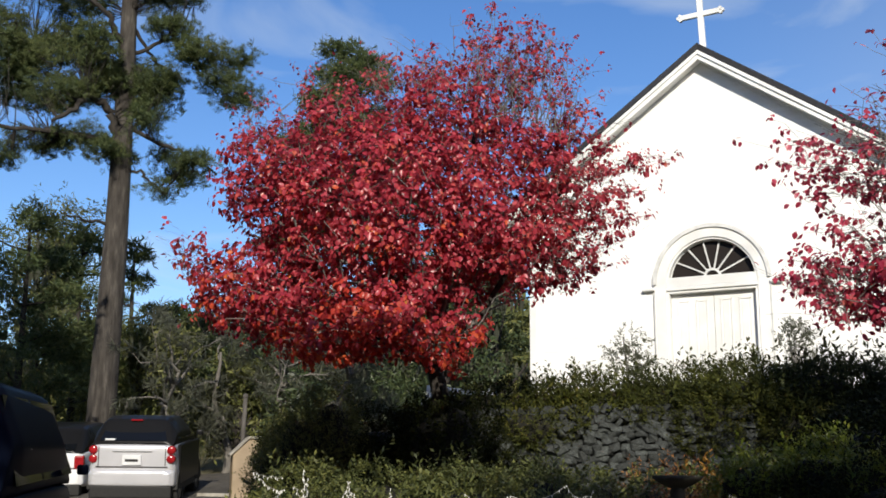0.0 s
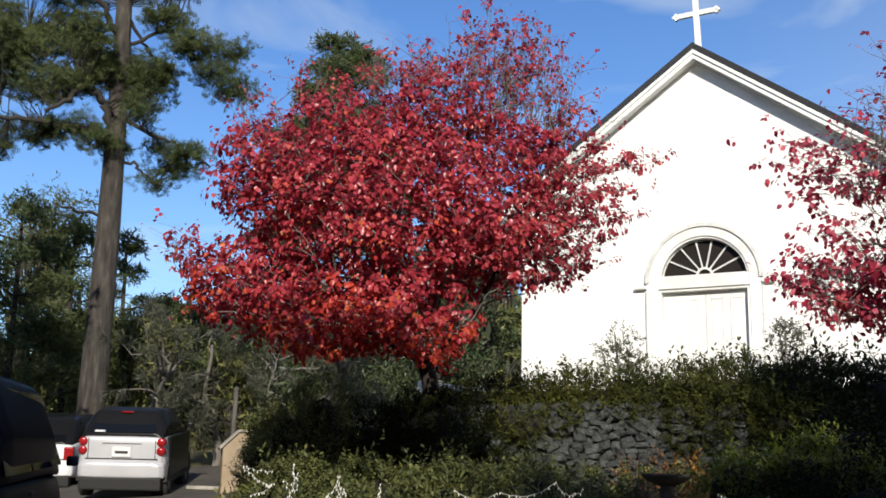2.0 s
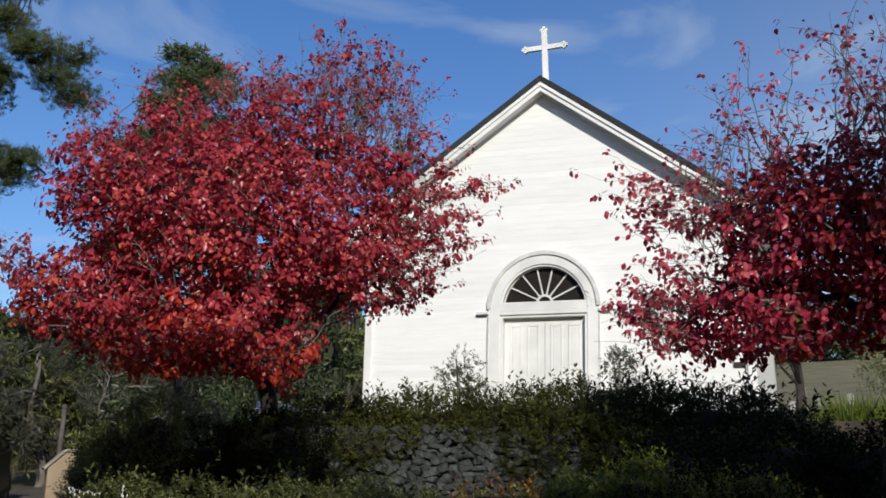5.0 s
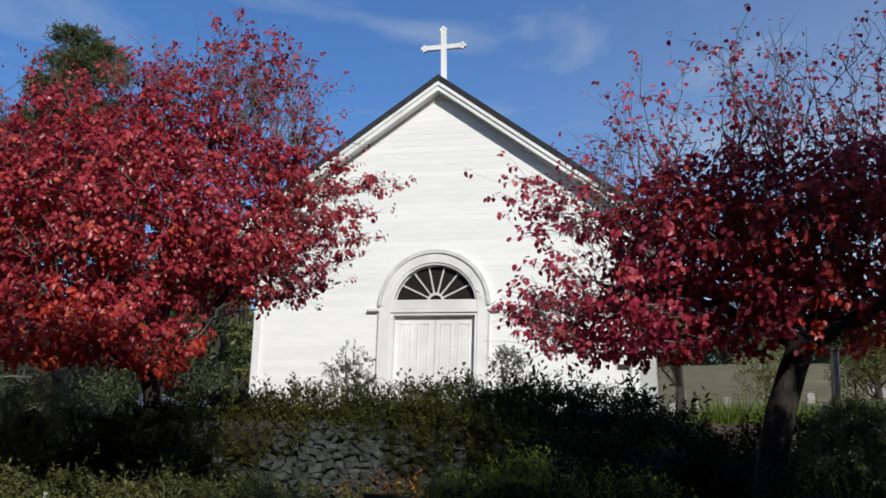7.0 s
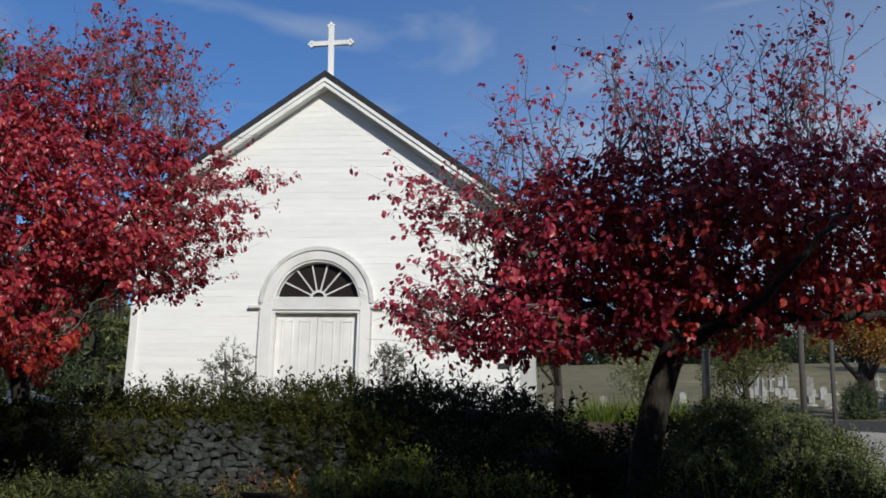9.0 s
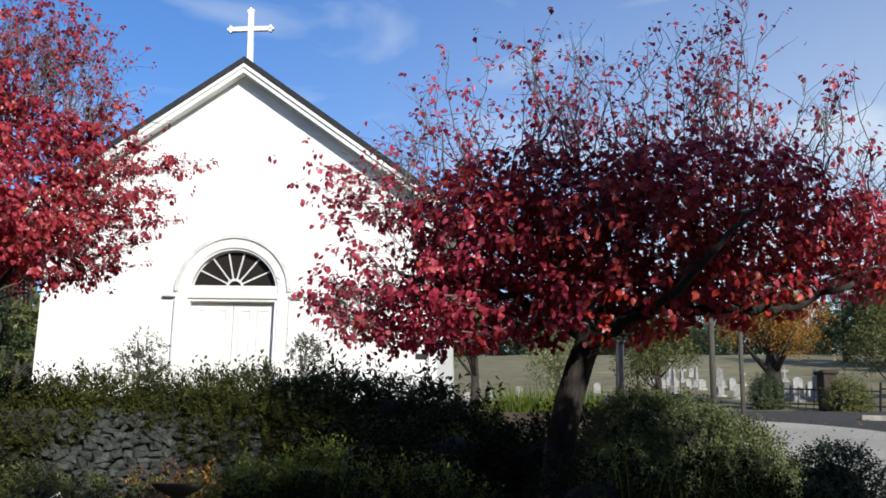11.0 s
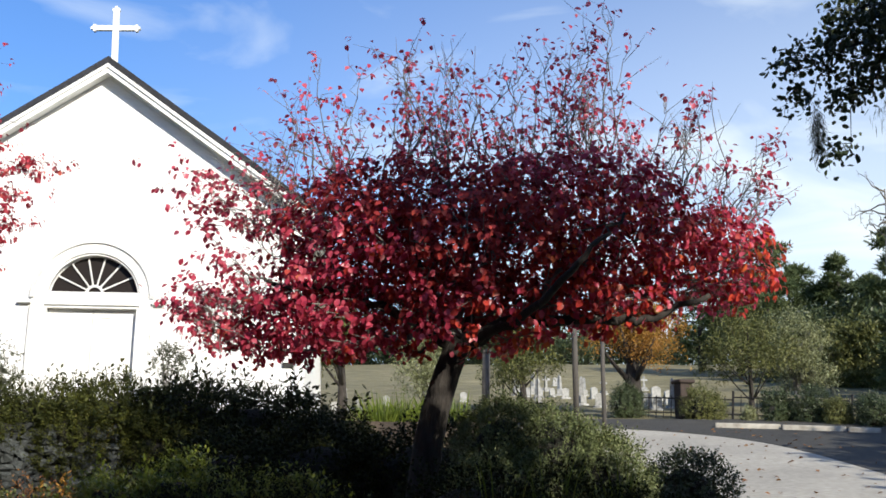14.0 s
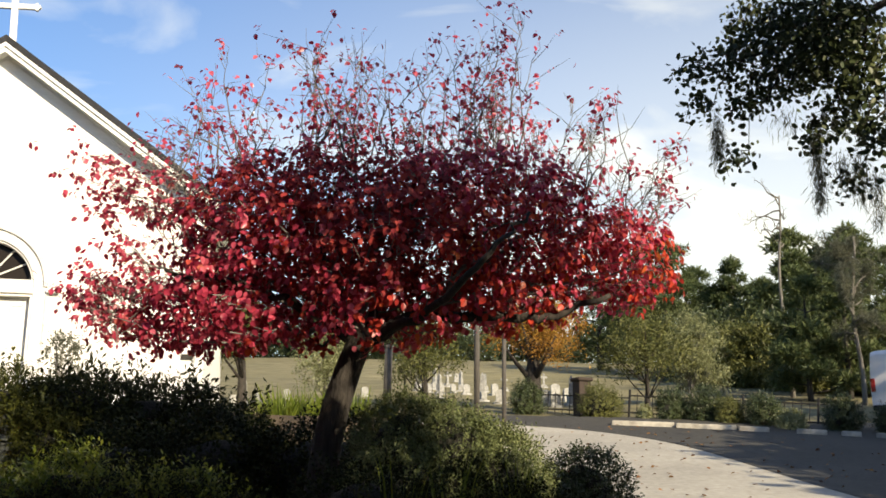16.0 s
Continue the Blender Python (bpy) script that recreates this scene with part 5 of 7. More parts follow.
def dead_tree(name, az, d, height, lean, n, seed, label, fuzz=0, low=0.55):
    """A bleached standing trunk with crooked bare arms near its top."""
    r = np.random.default_rng(seed)
    x, y = polar(az, d)
    root = thing(name, pose(x, y, ground_z(x, y) - 0.1), label, "dead tree")
    T = np.array([(lean * t + 0.13 * math.sin(8 * t), 0.1 * math.sin(5 * t), height * t) for t in np.linspace(0, 1, 12)])
    part("trunk", tube(T, np.linspace(0.10, 0.03, 12), 9), BARK_DEAD, root, smooth=True)
    pieces, ends = [], []

    def crooked(s, way, L, girth, depth):
        line, w = [s], np.array(way, float)
        for _ in range(4):
            w = w + r.normal(size=3) * 0.42 + [0, 0, 0.10]
            w /= np.linalg.norm(w)
            line.append(line[-1] + w * L / 4)
        pieces.append(tube(line, np.linspace(girth, girth * 0.25, 5), 5 if depth == 0 else 3))
        ends.append(line[-1])
        if depth < 2:
            for k in (2, 3, 4):
                if r.uniform() < 0.75:
                    crooked(line[k], w + r.normal(size=3) * 0.7, L * r.uniform(0.3, 0.6), girth * 0.5, depth + 1)

    for i in range(n):
        h = height * r.uniform(low, 0.99)
        s = np.array([np.interp(h, T[:, 2], T[:, k]) for k in range(3)])
        a = r.uniform(0, 6.28)
        crooked(s, (math.cos(a), math.sin(a), 0.35), r.uniform(0.6, 1.5), 0.042, 0)
    part("bough_work", joined(pieces), BARK_DEAD, root, smooth=True, kind="stuff")
    if fuzz:
        pos = np.repeat(np.array(ends), fuzz, axis=0) + r.normal(size=(len(ends) * fuzz, 3)) * 0.12
        scattered("sparse_needles", NEEDLES, pos, frames_from(r.normal(size=pos.shape), r.uniform(0, 6.28, len(pos))), r.uniform(0.2, 0.4, len(pos)), MOSS, root, kind="stuff")


dead_tree("dead_tree", 41.25, 45, 8.4, -0.25, 9, 201, "bleached dead trunk standing over the roadside", 0, 0.72)
dead_tree("dying_tree", 44.6, 42, 6.4, -0.1, 19, 202, "grey dying tree with bare twisted boughs", 3, 0.35)

for i, (az, d, h, lean) in enumerate(((-23.3, 24, 4.6, 0.5), (-22.3, 23, 3.9, -0.4), (-20.4, 19, 2.6, 0.3), (-29.4, 24, 2.6, 0.4), (-25.9, 25, 2.9, -0.3))):
    dead_tree("bare_tree", az, d, h, lean, 9, 210 + i, "small bare tree grey with lichen before the woods", 2, 0.3)

pad_pine("pine_tree", 42.1, 43, 4.8, 1.9, 14, 2600, PINE_FAR, 98, "young dark pine before the dead trunk", 0.12, (0.22, 0.45), 0.12)
pad_pine("pine_tree", 44.0, 46, 6.6, 2.2, 14, 2600, PINE_FAR, 99, "young dark pine beside the dying tree", 0.12, (0.22, 0.45), 0.12)

# hedges and shrubs
hedge("terrace_hedge", [(-2.3, 14.55, 2.45, 0.6, 0.45, 0.30, 1), (-1.5, 14.45, 2.55, 0.7, 0.45, 0.34, 1), (-0.6, 14.4, 2.62, 0.75, 0.5, 0.40, 1), (0.3, 14.35, 2.68, 0.75, 0.5, 0.42, 1), (-0.2, 13.85, 2.45, 0.36, 0.25, 0.33, .5), (-1.7, 13.98, 2.45, 0.5, 0.22, 0.15, .3), (-0.9, 13.95, 2.5, 0.5, 0.22, 0.15, .3), (0.6, 13.9, 2.4, 0.35, 0.25, 0.3, .3), (-2.4, 13.9, 2.3, 0.5, 0.3, 0.3, .3), (0.75, 13.75, 2.15, 0.4, 0.35, 0.45, .6)],
      13500, FINE_SPRIG, (0.09, 0.2), HEDGE_LEAF, 101, "sprawling evergreen hedge spilling over the stone wall", jitter=0.24, shoots=600, tip=(0.16, 0.44))
# the near-black leaf paints in the shade on this hedge and the next
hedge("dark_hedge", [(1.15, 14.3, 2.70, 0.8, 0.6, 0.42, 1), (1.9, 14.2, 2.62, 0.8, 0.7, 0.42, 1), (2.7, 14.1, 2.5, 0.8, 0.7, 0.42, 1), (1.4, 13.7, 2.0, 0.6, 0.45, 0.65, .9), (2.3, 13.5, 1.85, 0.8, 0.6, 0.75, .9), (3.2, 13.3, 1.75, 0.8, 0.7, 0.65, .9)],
      10500, SPRIG, (0.08, 0.17), SHADED_EVERGREEN, 109, "dense evergreen hedge beside the stone wall, its shade coloured near-black", jitter=0.2, shoots=420, tip=(0.2, 0.55))
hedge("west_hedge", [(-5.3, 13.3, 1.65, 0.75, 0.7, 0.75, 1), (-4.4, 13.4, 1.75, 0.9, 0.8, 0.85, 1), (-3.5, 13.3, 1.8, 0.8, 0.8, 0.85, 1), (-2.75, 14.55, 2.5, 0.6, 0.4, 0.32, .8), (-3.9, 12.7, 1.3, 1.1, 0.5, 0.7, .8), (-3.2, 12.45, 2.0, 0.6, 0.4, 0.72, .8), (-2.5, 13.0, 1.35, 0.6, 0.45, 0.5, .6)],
      13000, SPRIG, (0.08, 0.18), SHADED_EVERGREEN, 102, "dark evergreen hedge in the shade of the red tree", jitter=0.25)
hedge("pale_shrub", [(-5.0, 12.4, 1.9, 0.45, 0.4, 0.7, 1), (-4.65, 12.5, 2.2, 0.35, 0.4, 0.55, 0.7), (-5.2, 12.3, 1.6, 0.4, 0.4, 0.5, 0.8)], 3600, FINE_SPRIG, (0.08, 0.2), WOOD_LEAF, 112, "pale green feathery shrub under the red tree", "bush", lift=0.9)
hedge("low_hedge", [(-3.6, 9.0, 1.2, 0.55, 0.6, 0.5, 1), (-2.9, 9.2, 1.22, 0.6, 0.6, 0.5, 1), (-2.2, 9.4, 1.22, 0.6, 0.6, 0.5, 1), (-1.6, 9.6, 1.25, 0.55, 0.6, 0.52, 1), (-3.0, 8.5, 0.95, 0.8, 0.5, 0.45, .8), (-1.9, 8.6, 0.95, 0.8, 0.5, 0.45, .8), (-1.05, 9.2, 1.0, 0.5, 0.5, 0.45, .6)],
      15000, SPRIG, (0.06, 0.12), LANTANA, 103, "low spreading lantana hedge with small leaves", jitter=0.15, shoots=350)
# near-black leaf for shade; some mounds replace the rosemary's shaded foot
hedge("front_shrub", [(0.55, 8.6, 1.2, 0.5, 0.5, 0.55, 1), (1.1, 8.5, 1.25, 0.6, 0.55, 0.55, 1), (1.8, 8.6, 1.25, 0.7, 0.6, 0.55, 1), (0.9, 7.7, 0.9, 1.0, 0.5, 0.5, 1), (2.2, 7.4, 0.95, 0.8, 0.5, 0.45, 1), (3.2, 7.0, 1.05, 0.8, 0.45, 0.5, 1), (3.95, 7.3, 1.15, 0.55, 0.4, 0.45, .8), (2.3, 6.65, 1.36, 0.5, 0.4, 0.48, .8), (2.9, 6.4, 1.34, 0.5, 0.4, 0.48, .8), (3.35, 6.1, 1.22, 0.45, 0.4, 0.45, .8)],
      14000, SPRIG, (0.06, 0.12), SHADED_EVERGREEN, 104, "low leafy shrubs in the shade of the maroon tree", jitter=0.15)
hedge("fern_bank", [(0.2, 9.15, 1.5, 0.4, 0.35, 0.34, 1), (0.72, 9.05, 1.53, 0.42, 0.35, 0.37, 1), (1.2, 8.95, 1.5, 0.4, 0.35, 0.34, .9), (1.7, 8.75, 1.46, 0.4, 0.3, 0.32, .7)],
      3400, FINE_SPRIG, (0.06, 0.14), STRAP_LEAF, 114, "feathery yellow-green perennials along the front of the bed", "plants", jitter=0.26, shoots=480, tip=(0.10, 0.3))
# shade painted in by the near-black leaf here too
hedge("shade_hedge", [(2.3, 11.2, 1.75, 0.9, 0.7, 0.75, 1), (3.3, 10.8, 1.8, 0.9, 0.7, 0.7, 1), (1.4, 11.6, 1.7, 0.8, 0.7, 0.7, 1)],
      5000, SPRIG, (0.11, 0.22), SHADED_EVERGREEN, 107, "dark shaded shrubs between tree and church")
hedge("rosemary_bush", [(2.95, 7.65, 1.9, 0.36, 0.42, 0.5, 1), (3.25, 7.5, 1.86, 0.4, 0.45, 0.52, 1), (3.55, 7.4, 1.72, 0.34, 0.4, 0.48, .8), (3.82, 7.65, 1.68, 0.32, 0.4, 0.46, .8), (2.85, 7.4, 1.6, 0.4, 0.4, 0.45, .7)],
      8500, FINE_SPRIG, (0.07, 0.15), ROSEMARY, 105, "grey-green rosemary bush beside the drive", jitter=0.09, core=0.78, shoots=400, tip=(0.10, 0.2))
def strap_plant(x, y, top, n, spread, seed):
    """Long upright leaves that rise from one root and arch over at the tip."""
    r = np.random.default_rng(seed)
    z0 = ground_z(x, y)
    root = thing("strap_leaf_plant", pose(x, y, z0), "yellow-green clump of long strap leaves before the rosemary", "plant")
    vs, fs = [], []
    for _ in range(n):
        a, L, lean = r.uniform(0, 2 * math.pi), (top - z0) / 0.87 * r.uniform(0.78, 1.04), spread * r.uniform(0.3, 1.0)
        w, d = r.uniform(0.008, 0.015), np.array([math.cos(a), math.sin(a), 0.0])
        side, k = np.array([-d[1], d[0], 0.0]), len(vs)
        for j in range(7):
            u = j / 6
            c = d * (0.04 + lean * u ** 2.2) + np.array([0, 0, L * (u - 0.13 * u ** 5)])
            g = w * (1 - u ** 3 * 0.92)
            vs += [c - side * g, c - d * 0.006 * (1 - u), c + side * g]
        for j in range(6):
            for m in (0, 1):
                q = k + 3 * j + m
                fs.append((q, q + 1, q + 4, q + 3))
    part("leaves", ([tuple(v) for v in vs], fs), STRAP_LEAF, root, smooth=True, kind="stuff")


for spot in ((2.45, 6.4, 1.94, 22, 0.28, 301), (2.8, 6.4, 1.98, 24, 0.3, 302), (3.44, 6.7, 1.93, 60, 0.36, 303)):
    strap_plant(*spot)
hedge("round_bush", [(4.78, 8.1, 1.55, 0.38, 0.45, 0.55, 1), (4.45, 8.0, 1.35, 0.42, 0.5, 0.5, .8), (4.95, 8.0, 1.3, 0.30, 0.4, 0.5, .6)], 4800, SPRIG, (0.07, 0.13), OAK_LEAF, 106, "round dark clipped bush at the corner of the drive", "bush", jitter=0.07)
for sx, sy, sd, lab in ((-1.55, 18.5, 110, "sparse grey-green shrub beside the church door"), (1.15, 18.3, 111, "thin grey-green shrub against the white wall")):
    woodland_tree("door_shrub", sx, sy, 1.72, 0.5, 430, MOSS, BARK_GREY, sd, lab, template=SPRIG, size=(0.09, 0.19), trunk_h=0.25, girth=0.045, lumps=9)
# bushes along the far side of the road
for i, (az0, az1, d, rz, mat) in enumerate(((30.2, 32.9, 31, 0.66, WOOD_LEAF), (34.2, 36.2, 30.6, 0.60, OAK_LEAF), (35.8, 37.9, 30.6, 0.62, OAK_LEAF), (37.4, 38.8, 30.2, 0.48, WOOD_LEAF), (38.8, 40.7, 30, 0.60, OAK_LEAF), (42.4, 44.5, 29.6, 0.62, OAK_LEAF), (45.0, 46.6, 29.4, 0.6, OAK_LEAF), (26.7, 28.6, 32, 0.66, OAK_LEAF), (33.5, 34.2, 30.5, 0.3, SILVER_LEAF), (40.7, 41.5, 29.2, 0.3, SILVER_LEAF))):
    x, y = polar((az0 + az1) / 2, d)
    z, rx = ground_z(x, y), math.tan(radians(az1 - az0) / 2) * d * 0.9
    hedge("roadside_bush", [(x, y, z + rz * 0.55, rx * 0.8, rx * 0.7, rz * 0.75, 1), (x + 0.35 * rx, y, z + rz * 0.4, rx * 0.6, rx * 0.6, rz * 0.65, .6), (x - 0.4 * rx, y - 0.1, z + rz * 0.4, rx * 0.55, rx * 0.5, rz * 0.6, .5)], 1300, FINE_SPRIG, (0.14, 0.30), mat, 150 + i, "rounded shrub in the bed along the road", "bush", jitter=0.2, shoots=70)
# ---- live oaks: one reaches into view from the east; two are unseen, added to cast shade ----
def live_oak(name, x, y, trunk, lobes, n, size, seed, label, girth, spread=0.2, hanging=(), fine=(), n_fine=0):
    r = np.random.default_rng(seed)
    z = ground_z(x, y) - 0.1
    o = np.array([x, y, z])
    root = thing(name, pose(x, y, z), label, "tree")
    T = np.array(trunk) - o
    part("trunk", tube(T, np.linspace(girth, girth * 0.6, len(T)), 12), BARK_DARK, root, smooth=True)
    B = [(b[0] - o[0], b[1] - o[1], b[2] - o[2], b[3], b[4], b[5], b[6]) for b in lobes]
    pts, d = in_blobs(n // 9, B, r)
    N, parent = skeleton_tree(o, [tuple(p) for p in T], pts[:700])
    mesh, _ = limbs(N, parent, 0.005, girth * 0.34)
    part("limb_work", mesh, BARK_DARK, root, smooth=True, kind="stuff")
    pos, rot, sc = leaves_on(pts, 9, spread, size, r, 0.2)
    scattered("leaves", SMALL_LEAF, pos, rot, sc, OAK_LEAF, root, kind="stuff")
    if n_fine:
        F = [(b[0] - o[0], b[1] - o[1], b[2] - o[2], b[3], b[4], b[5], b[6]) for b in fine]
        fp, _ = in_blobs(n_fine // 3, F, r)
        fp = spaced(fp, 0.052)
        # twigs that branch out from the bough to each spray
        A, far, back = [np.array([F[0][0] + 0.45, F[0][1] - 0.45, F[0][2] + 0.25])], [0.0], [0]
        for p in fp[np.argsort(np.linalg.norm(fp - A[0], axis=1))]:
            d = np.linalg.norm(np.array(A) - p, axis=1)
            j = int(np.argmin(d + 0.25 * np.array(far)))
            back.append(j)
            far.append(far[j] + d[j])
            A.append(p)
        mesh, _ = limbs(np.array(A), np.array(back), 0.0016, 0.022)
        part("twig_work", mesh, BARK_DARK, root, kind="stuff")
        pos, rot, sc = leaves_on(fp, 10, 0.034, (0.024, 0.044), r, 0.3)
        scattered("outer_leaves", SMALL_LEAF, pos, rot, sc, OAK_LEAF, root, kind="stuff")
    if len(hanging):
        at, hang = [], []
        for hx, hy, hz, L, w in hanging:
            for _ in range(int(1500 * L)):
                a = np.array([hx, hy, hz]) - o + r.normal(size=3) * [w * 0.7, w * 0.7, 0.03]
                at.append(a - [0, 0, r.uniform(0, L)])
                hang.append(r.uniform(0.03, 0.075))
        at = np.array(at)
        dn = np.tile([[0.0, 0.0, -1.0]], (len(at), 1)) + r.normal(size=(len(at), 3)) * 0.38
        scattered("hanging_moss", ([(0, 0, 0), (0.022, 0.4, 0.04), (0.03, 1, -0.03), (-0.016, 0.5, 0)], [(0, 1, 2, 3)]), at, frames_from(dn, r.uniform(0, 6.28, len(at))), np.array(hang), MOSS, root, kind="stuff")
    return root


# lobes: unseen canopy placed to shade tree, hedges and beds; fine sprays hang in view
live_oak("live_oak", 7.6, 0.2, [(7.6, 0.2, 0.3), (7.5, 0.4, 1.4), (7.2, 0.5, 2.6), (6.8, 0.3, 4.2), (6.4, 0.1, 6.0)],
    [(4.65, 2.2, 6.3, 1.15, 0.9, 0.75, 1.35), (5.2, 2.7, 8.42, 1.45, 0.7, 0.38, 2.2), (3.3, 1.3, 5.15, 1.0, 0.8, 0.38, 1.1), (4.1, 2.0, 6.95, 0.8, 0.6, 0.32, 0.7), (3.5, 0.4, 4.7, 1.1, 0.8, 0.40, 1.0), (7.9, 1.0, 7.4, 1.0, 1.2, 0.8, 0.6), (8.4, -0.6, 7.2, 1.3, 1.4, 1.2, 0.7), (7.1, 0.4, 5.2, 0.6, 0.6, 0.5, 0.7),
     (-0.8, 1.6, 6.7, 2.2, 0.9, 0.8, 4.6), (1.6, 0.8, 5.5, 1.2, 0.9, 0.35, 1.0), (5.2, 0.3, 4.45, 1.0, 0.8, 0.32, 1.3)],
    22400, (0.09, 0.17), 301, "large live oak with moss, reaching over the drive", 0.34, 0.2,
    hanging=[(3.37, 4.29, 3.59, 0.23, 0.016), (3.38, 4.27, 3.56, 0.2, 0.02), (3.74, 3.96, 3.54, 0.46, 0.028), (3.73, 3.97, 3.46, 0.37, 0.02), (3.87, 3.83, 3.31, 0.23, 0.03), (3.64, 4.06, 3.58, 0.09, 0.05), (3.82, 3.89, 3.33, 0.15, 0.03), (3.92, 3.78, 3.22, 0.27, 0.03)],
    fine=[(3.7, 3.85, 3.93, 0.3, 0.3, 0.21, 3), (3.86, 3.77, 3.71, 0.16, 0.16, 0.18, 1.4), (3.78, 4.16, 3.85, 0.21, 0.21, 0.12, 1.2), (3.58, 4.22, 4.08, 0.14, 0.14, 0.15, 1.0), (3.24, 4.24, 3.81, 0.08, 0.12, 0.07, 0.35), (3.33, 4.35, 3.65, 0.08, 0.12, 0.05, 0.25), (3.52, 4.22, 3.67, 0.11, 0.11, 0.08, 0.55), (3.38, 4.17, 3.83, 0.07, 0.12, 0.12, 0.4), (3.92, 3.99, 3.57, 0.14, 0.14, 0.08, 0.4), (3.85, 3.71, 3.38, 0.09, 0.12, 0.14, 0.5), (3.74, 3.97, 3.42, 0.05, 0.12, 0.11, 0.2), (3.47, 4.28, 3.37, 0.04, 0.12, 0.05, 0.07), (3.87, 3.87, 3.17, 0.05, 0.12, 0.07, 0.15)], n_fine=8500)
# unseen tree, its lobes set so that their shadow falls on the asphalt
live_oak("live_oak", 24.5, 4.0, [(24.5, 4, 0.6), (24.4, 4.1, 3), (24.1, 4.3, 5.5), (23.8, 4.5, 7.5)],
    [(20.6, 3.2, 9.0, 2.6, 2.6, 1.2, 2), (23.5, 6.0, 9.6, 3.0, 2.6, 1.2, 2.4), (26.8, 6.4, 9.9, 3.2, 2.8, 1.5, 2), (25.0, 1.0, 9.2, 3.4, 3.0, 1.4, 2), (19.2, -0.4, 8.6, 2.2, 2.6, 1.0, 1.4), (29.5, 3.0, 9.5, 3.0, 3.0, 1.5, 1.4)],
    13000, (0.26, 0.46), 302, "unseen spreading live oak added to shade the road", 0.5, 0.4)
# unseen tree added to keep sun off the cars and near drive
live_oak("live_oak", -8.0, -3.5, [(-8, -3.5, 0.0), (-7.9, -3.3, 1.5), (-7.5, -2.9, 3.0), (-6.9, -2.3, 4.3)],
    [(-4.7, -1.6, 6.4, 2.4, 2.4, 1.1, 3), (-8.2, -2.5, 6.8, 2.4, 2.4, 1.2, 2), (-9.5, -5.0, 6.5, 2.4, 2.2, 1.2, 1.5)],
    9000, (0.12, 0.24), 303, "unseen live oak added on the verge to shade the parked cars", 0.4, 0.3)
# ---- dry stone retaining wall ----
def wall_line(u):
    """Plan of the wall's face: u metres along it, a shallow bow."""
    x = -4.4 + u
    return x, 13.72 + 0.035 * (x + 0.6) ** 2


retaining = thing("retaining_wall", pose(-0.6, 13.8, ground_z(-0.6, 13.8)), "dry-laid grey fieldstone retaining wall below the hedge", "wall", kind="structure")
RO = np.array([-0.6, 13.8, ground_z(-0.6, 13.8)])
bm = bmesh.new()
for i in range(14):
    (xa, ya), (xb, yb) = wall_line(i * 0.5), wall_line(i * 0.5 + 0.5)
    vs = [bm.verts.new((x - RO[0], y - RO[1], z - RO[2])) for x, y, z in ((xa, ya + 0.10, 0.9), (xb, yb + 0.10, 0.9), (xb, yb + 0.22, 2.56), (xa, ya + 0.22, 2.56), (xa, ya + 0.6, 0.9), (xb, yb + 0.6, 0.9), (xb, yb + 0.6, 2.56), (xa, ya + 0.6, 2.56))]
    for f in ((0, 1, 2, 3), (3, 2, 6, 7), (4, 7, 6, 5), (0, 3, 7, 4), (1, 5, 6, 2)):
        bm.faces.new([vs[k] for k in f])
core = part("wall_core", bm, MORTAR, retaining)


def stone_mesh(seed):
    r = np.random.default_rng(seed)
    b = bmesh.new()
    bmesh.ops.create_cube(b, size=1.0)
    bmesh.ops.bevel(b, geom=b.edges[:], offset=0.17, segments=1, affect="EDGES")
    for v in b.verts:
        v.co += Vector(r.normal(size=3) * 0.085)
    me = bpy.data.meshes.new("stone")
    b.to_mesh(me)
    b.free()
    me.materials.append(STONE)
    return me


def fieldstones():
    """Courses of dry-laid stones: those of the open stretch one by one, the rest under the hedges joined."""
    r = np.random.default_rng(31)
    meshes = [stone_mesh(s) for s in range(12)]
    z, hidden = 1.30, []
    while z < 2.52:
        h = r.uniform(0.06, 0.10)
        u = 0.9 + r.uniform(0, 0.2)
        while u < 6.3:
            w = r.uniform(0.09, 0.20)
            x, y = wall_line(u + w / 2)
            me = meshes[r.integers(0, 12)]
            lean = (z - 0.9) * 0.07
            m = Matrix.LocRotScale(Vector((x - RO[0], y + 0.06 + lean + r.uniform(-0.025, 0.02) - RO[1], z + h / 2 + r.uniform(-0.03, 0.03) - RO[2])),
                                   Euler((r.normal() * 0.12, r.normal() * 0.34, r.normal() * 0.2)), Vector((w * r.uniform(0.98, 1.12), 0.24, h * r.uniform(1.0, 1.35))))
            if 1.3 < u < 5.2 and 1.68 < z < 2.44:
                ob = new("stone", me)
                ob.parent = retaining
                ob.matrix_basis = m
            else:
                hidden.append(([tuple(m @ v.co) for v in me.vertices], [tuple(p.vertices) for p in me.polygons]))
            u += w * 0.97
        z += h * 0.93
    part("stone_courses", joined(hidden), STONE, retaining, kind="stuff")


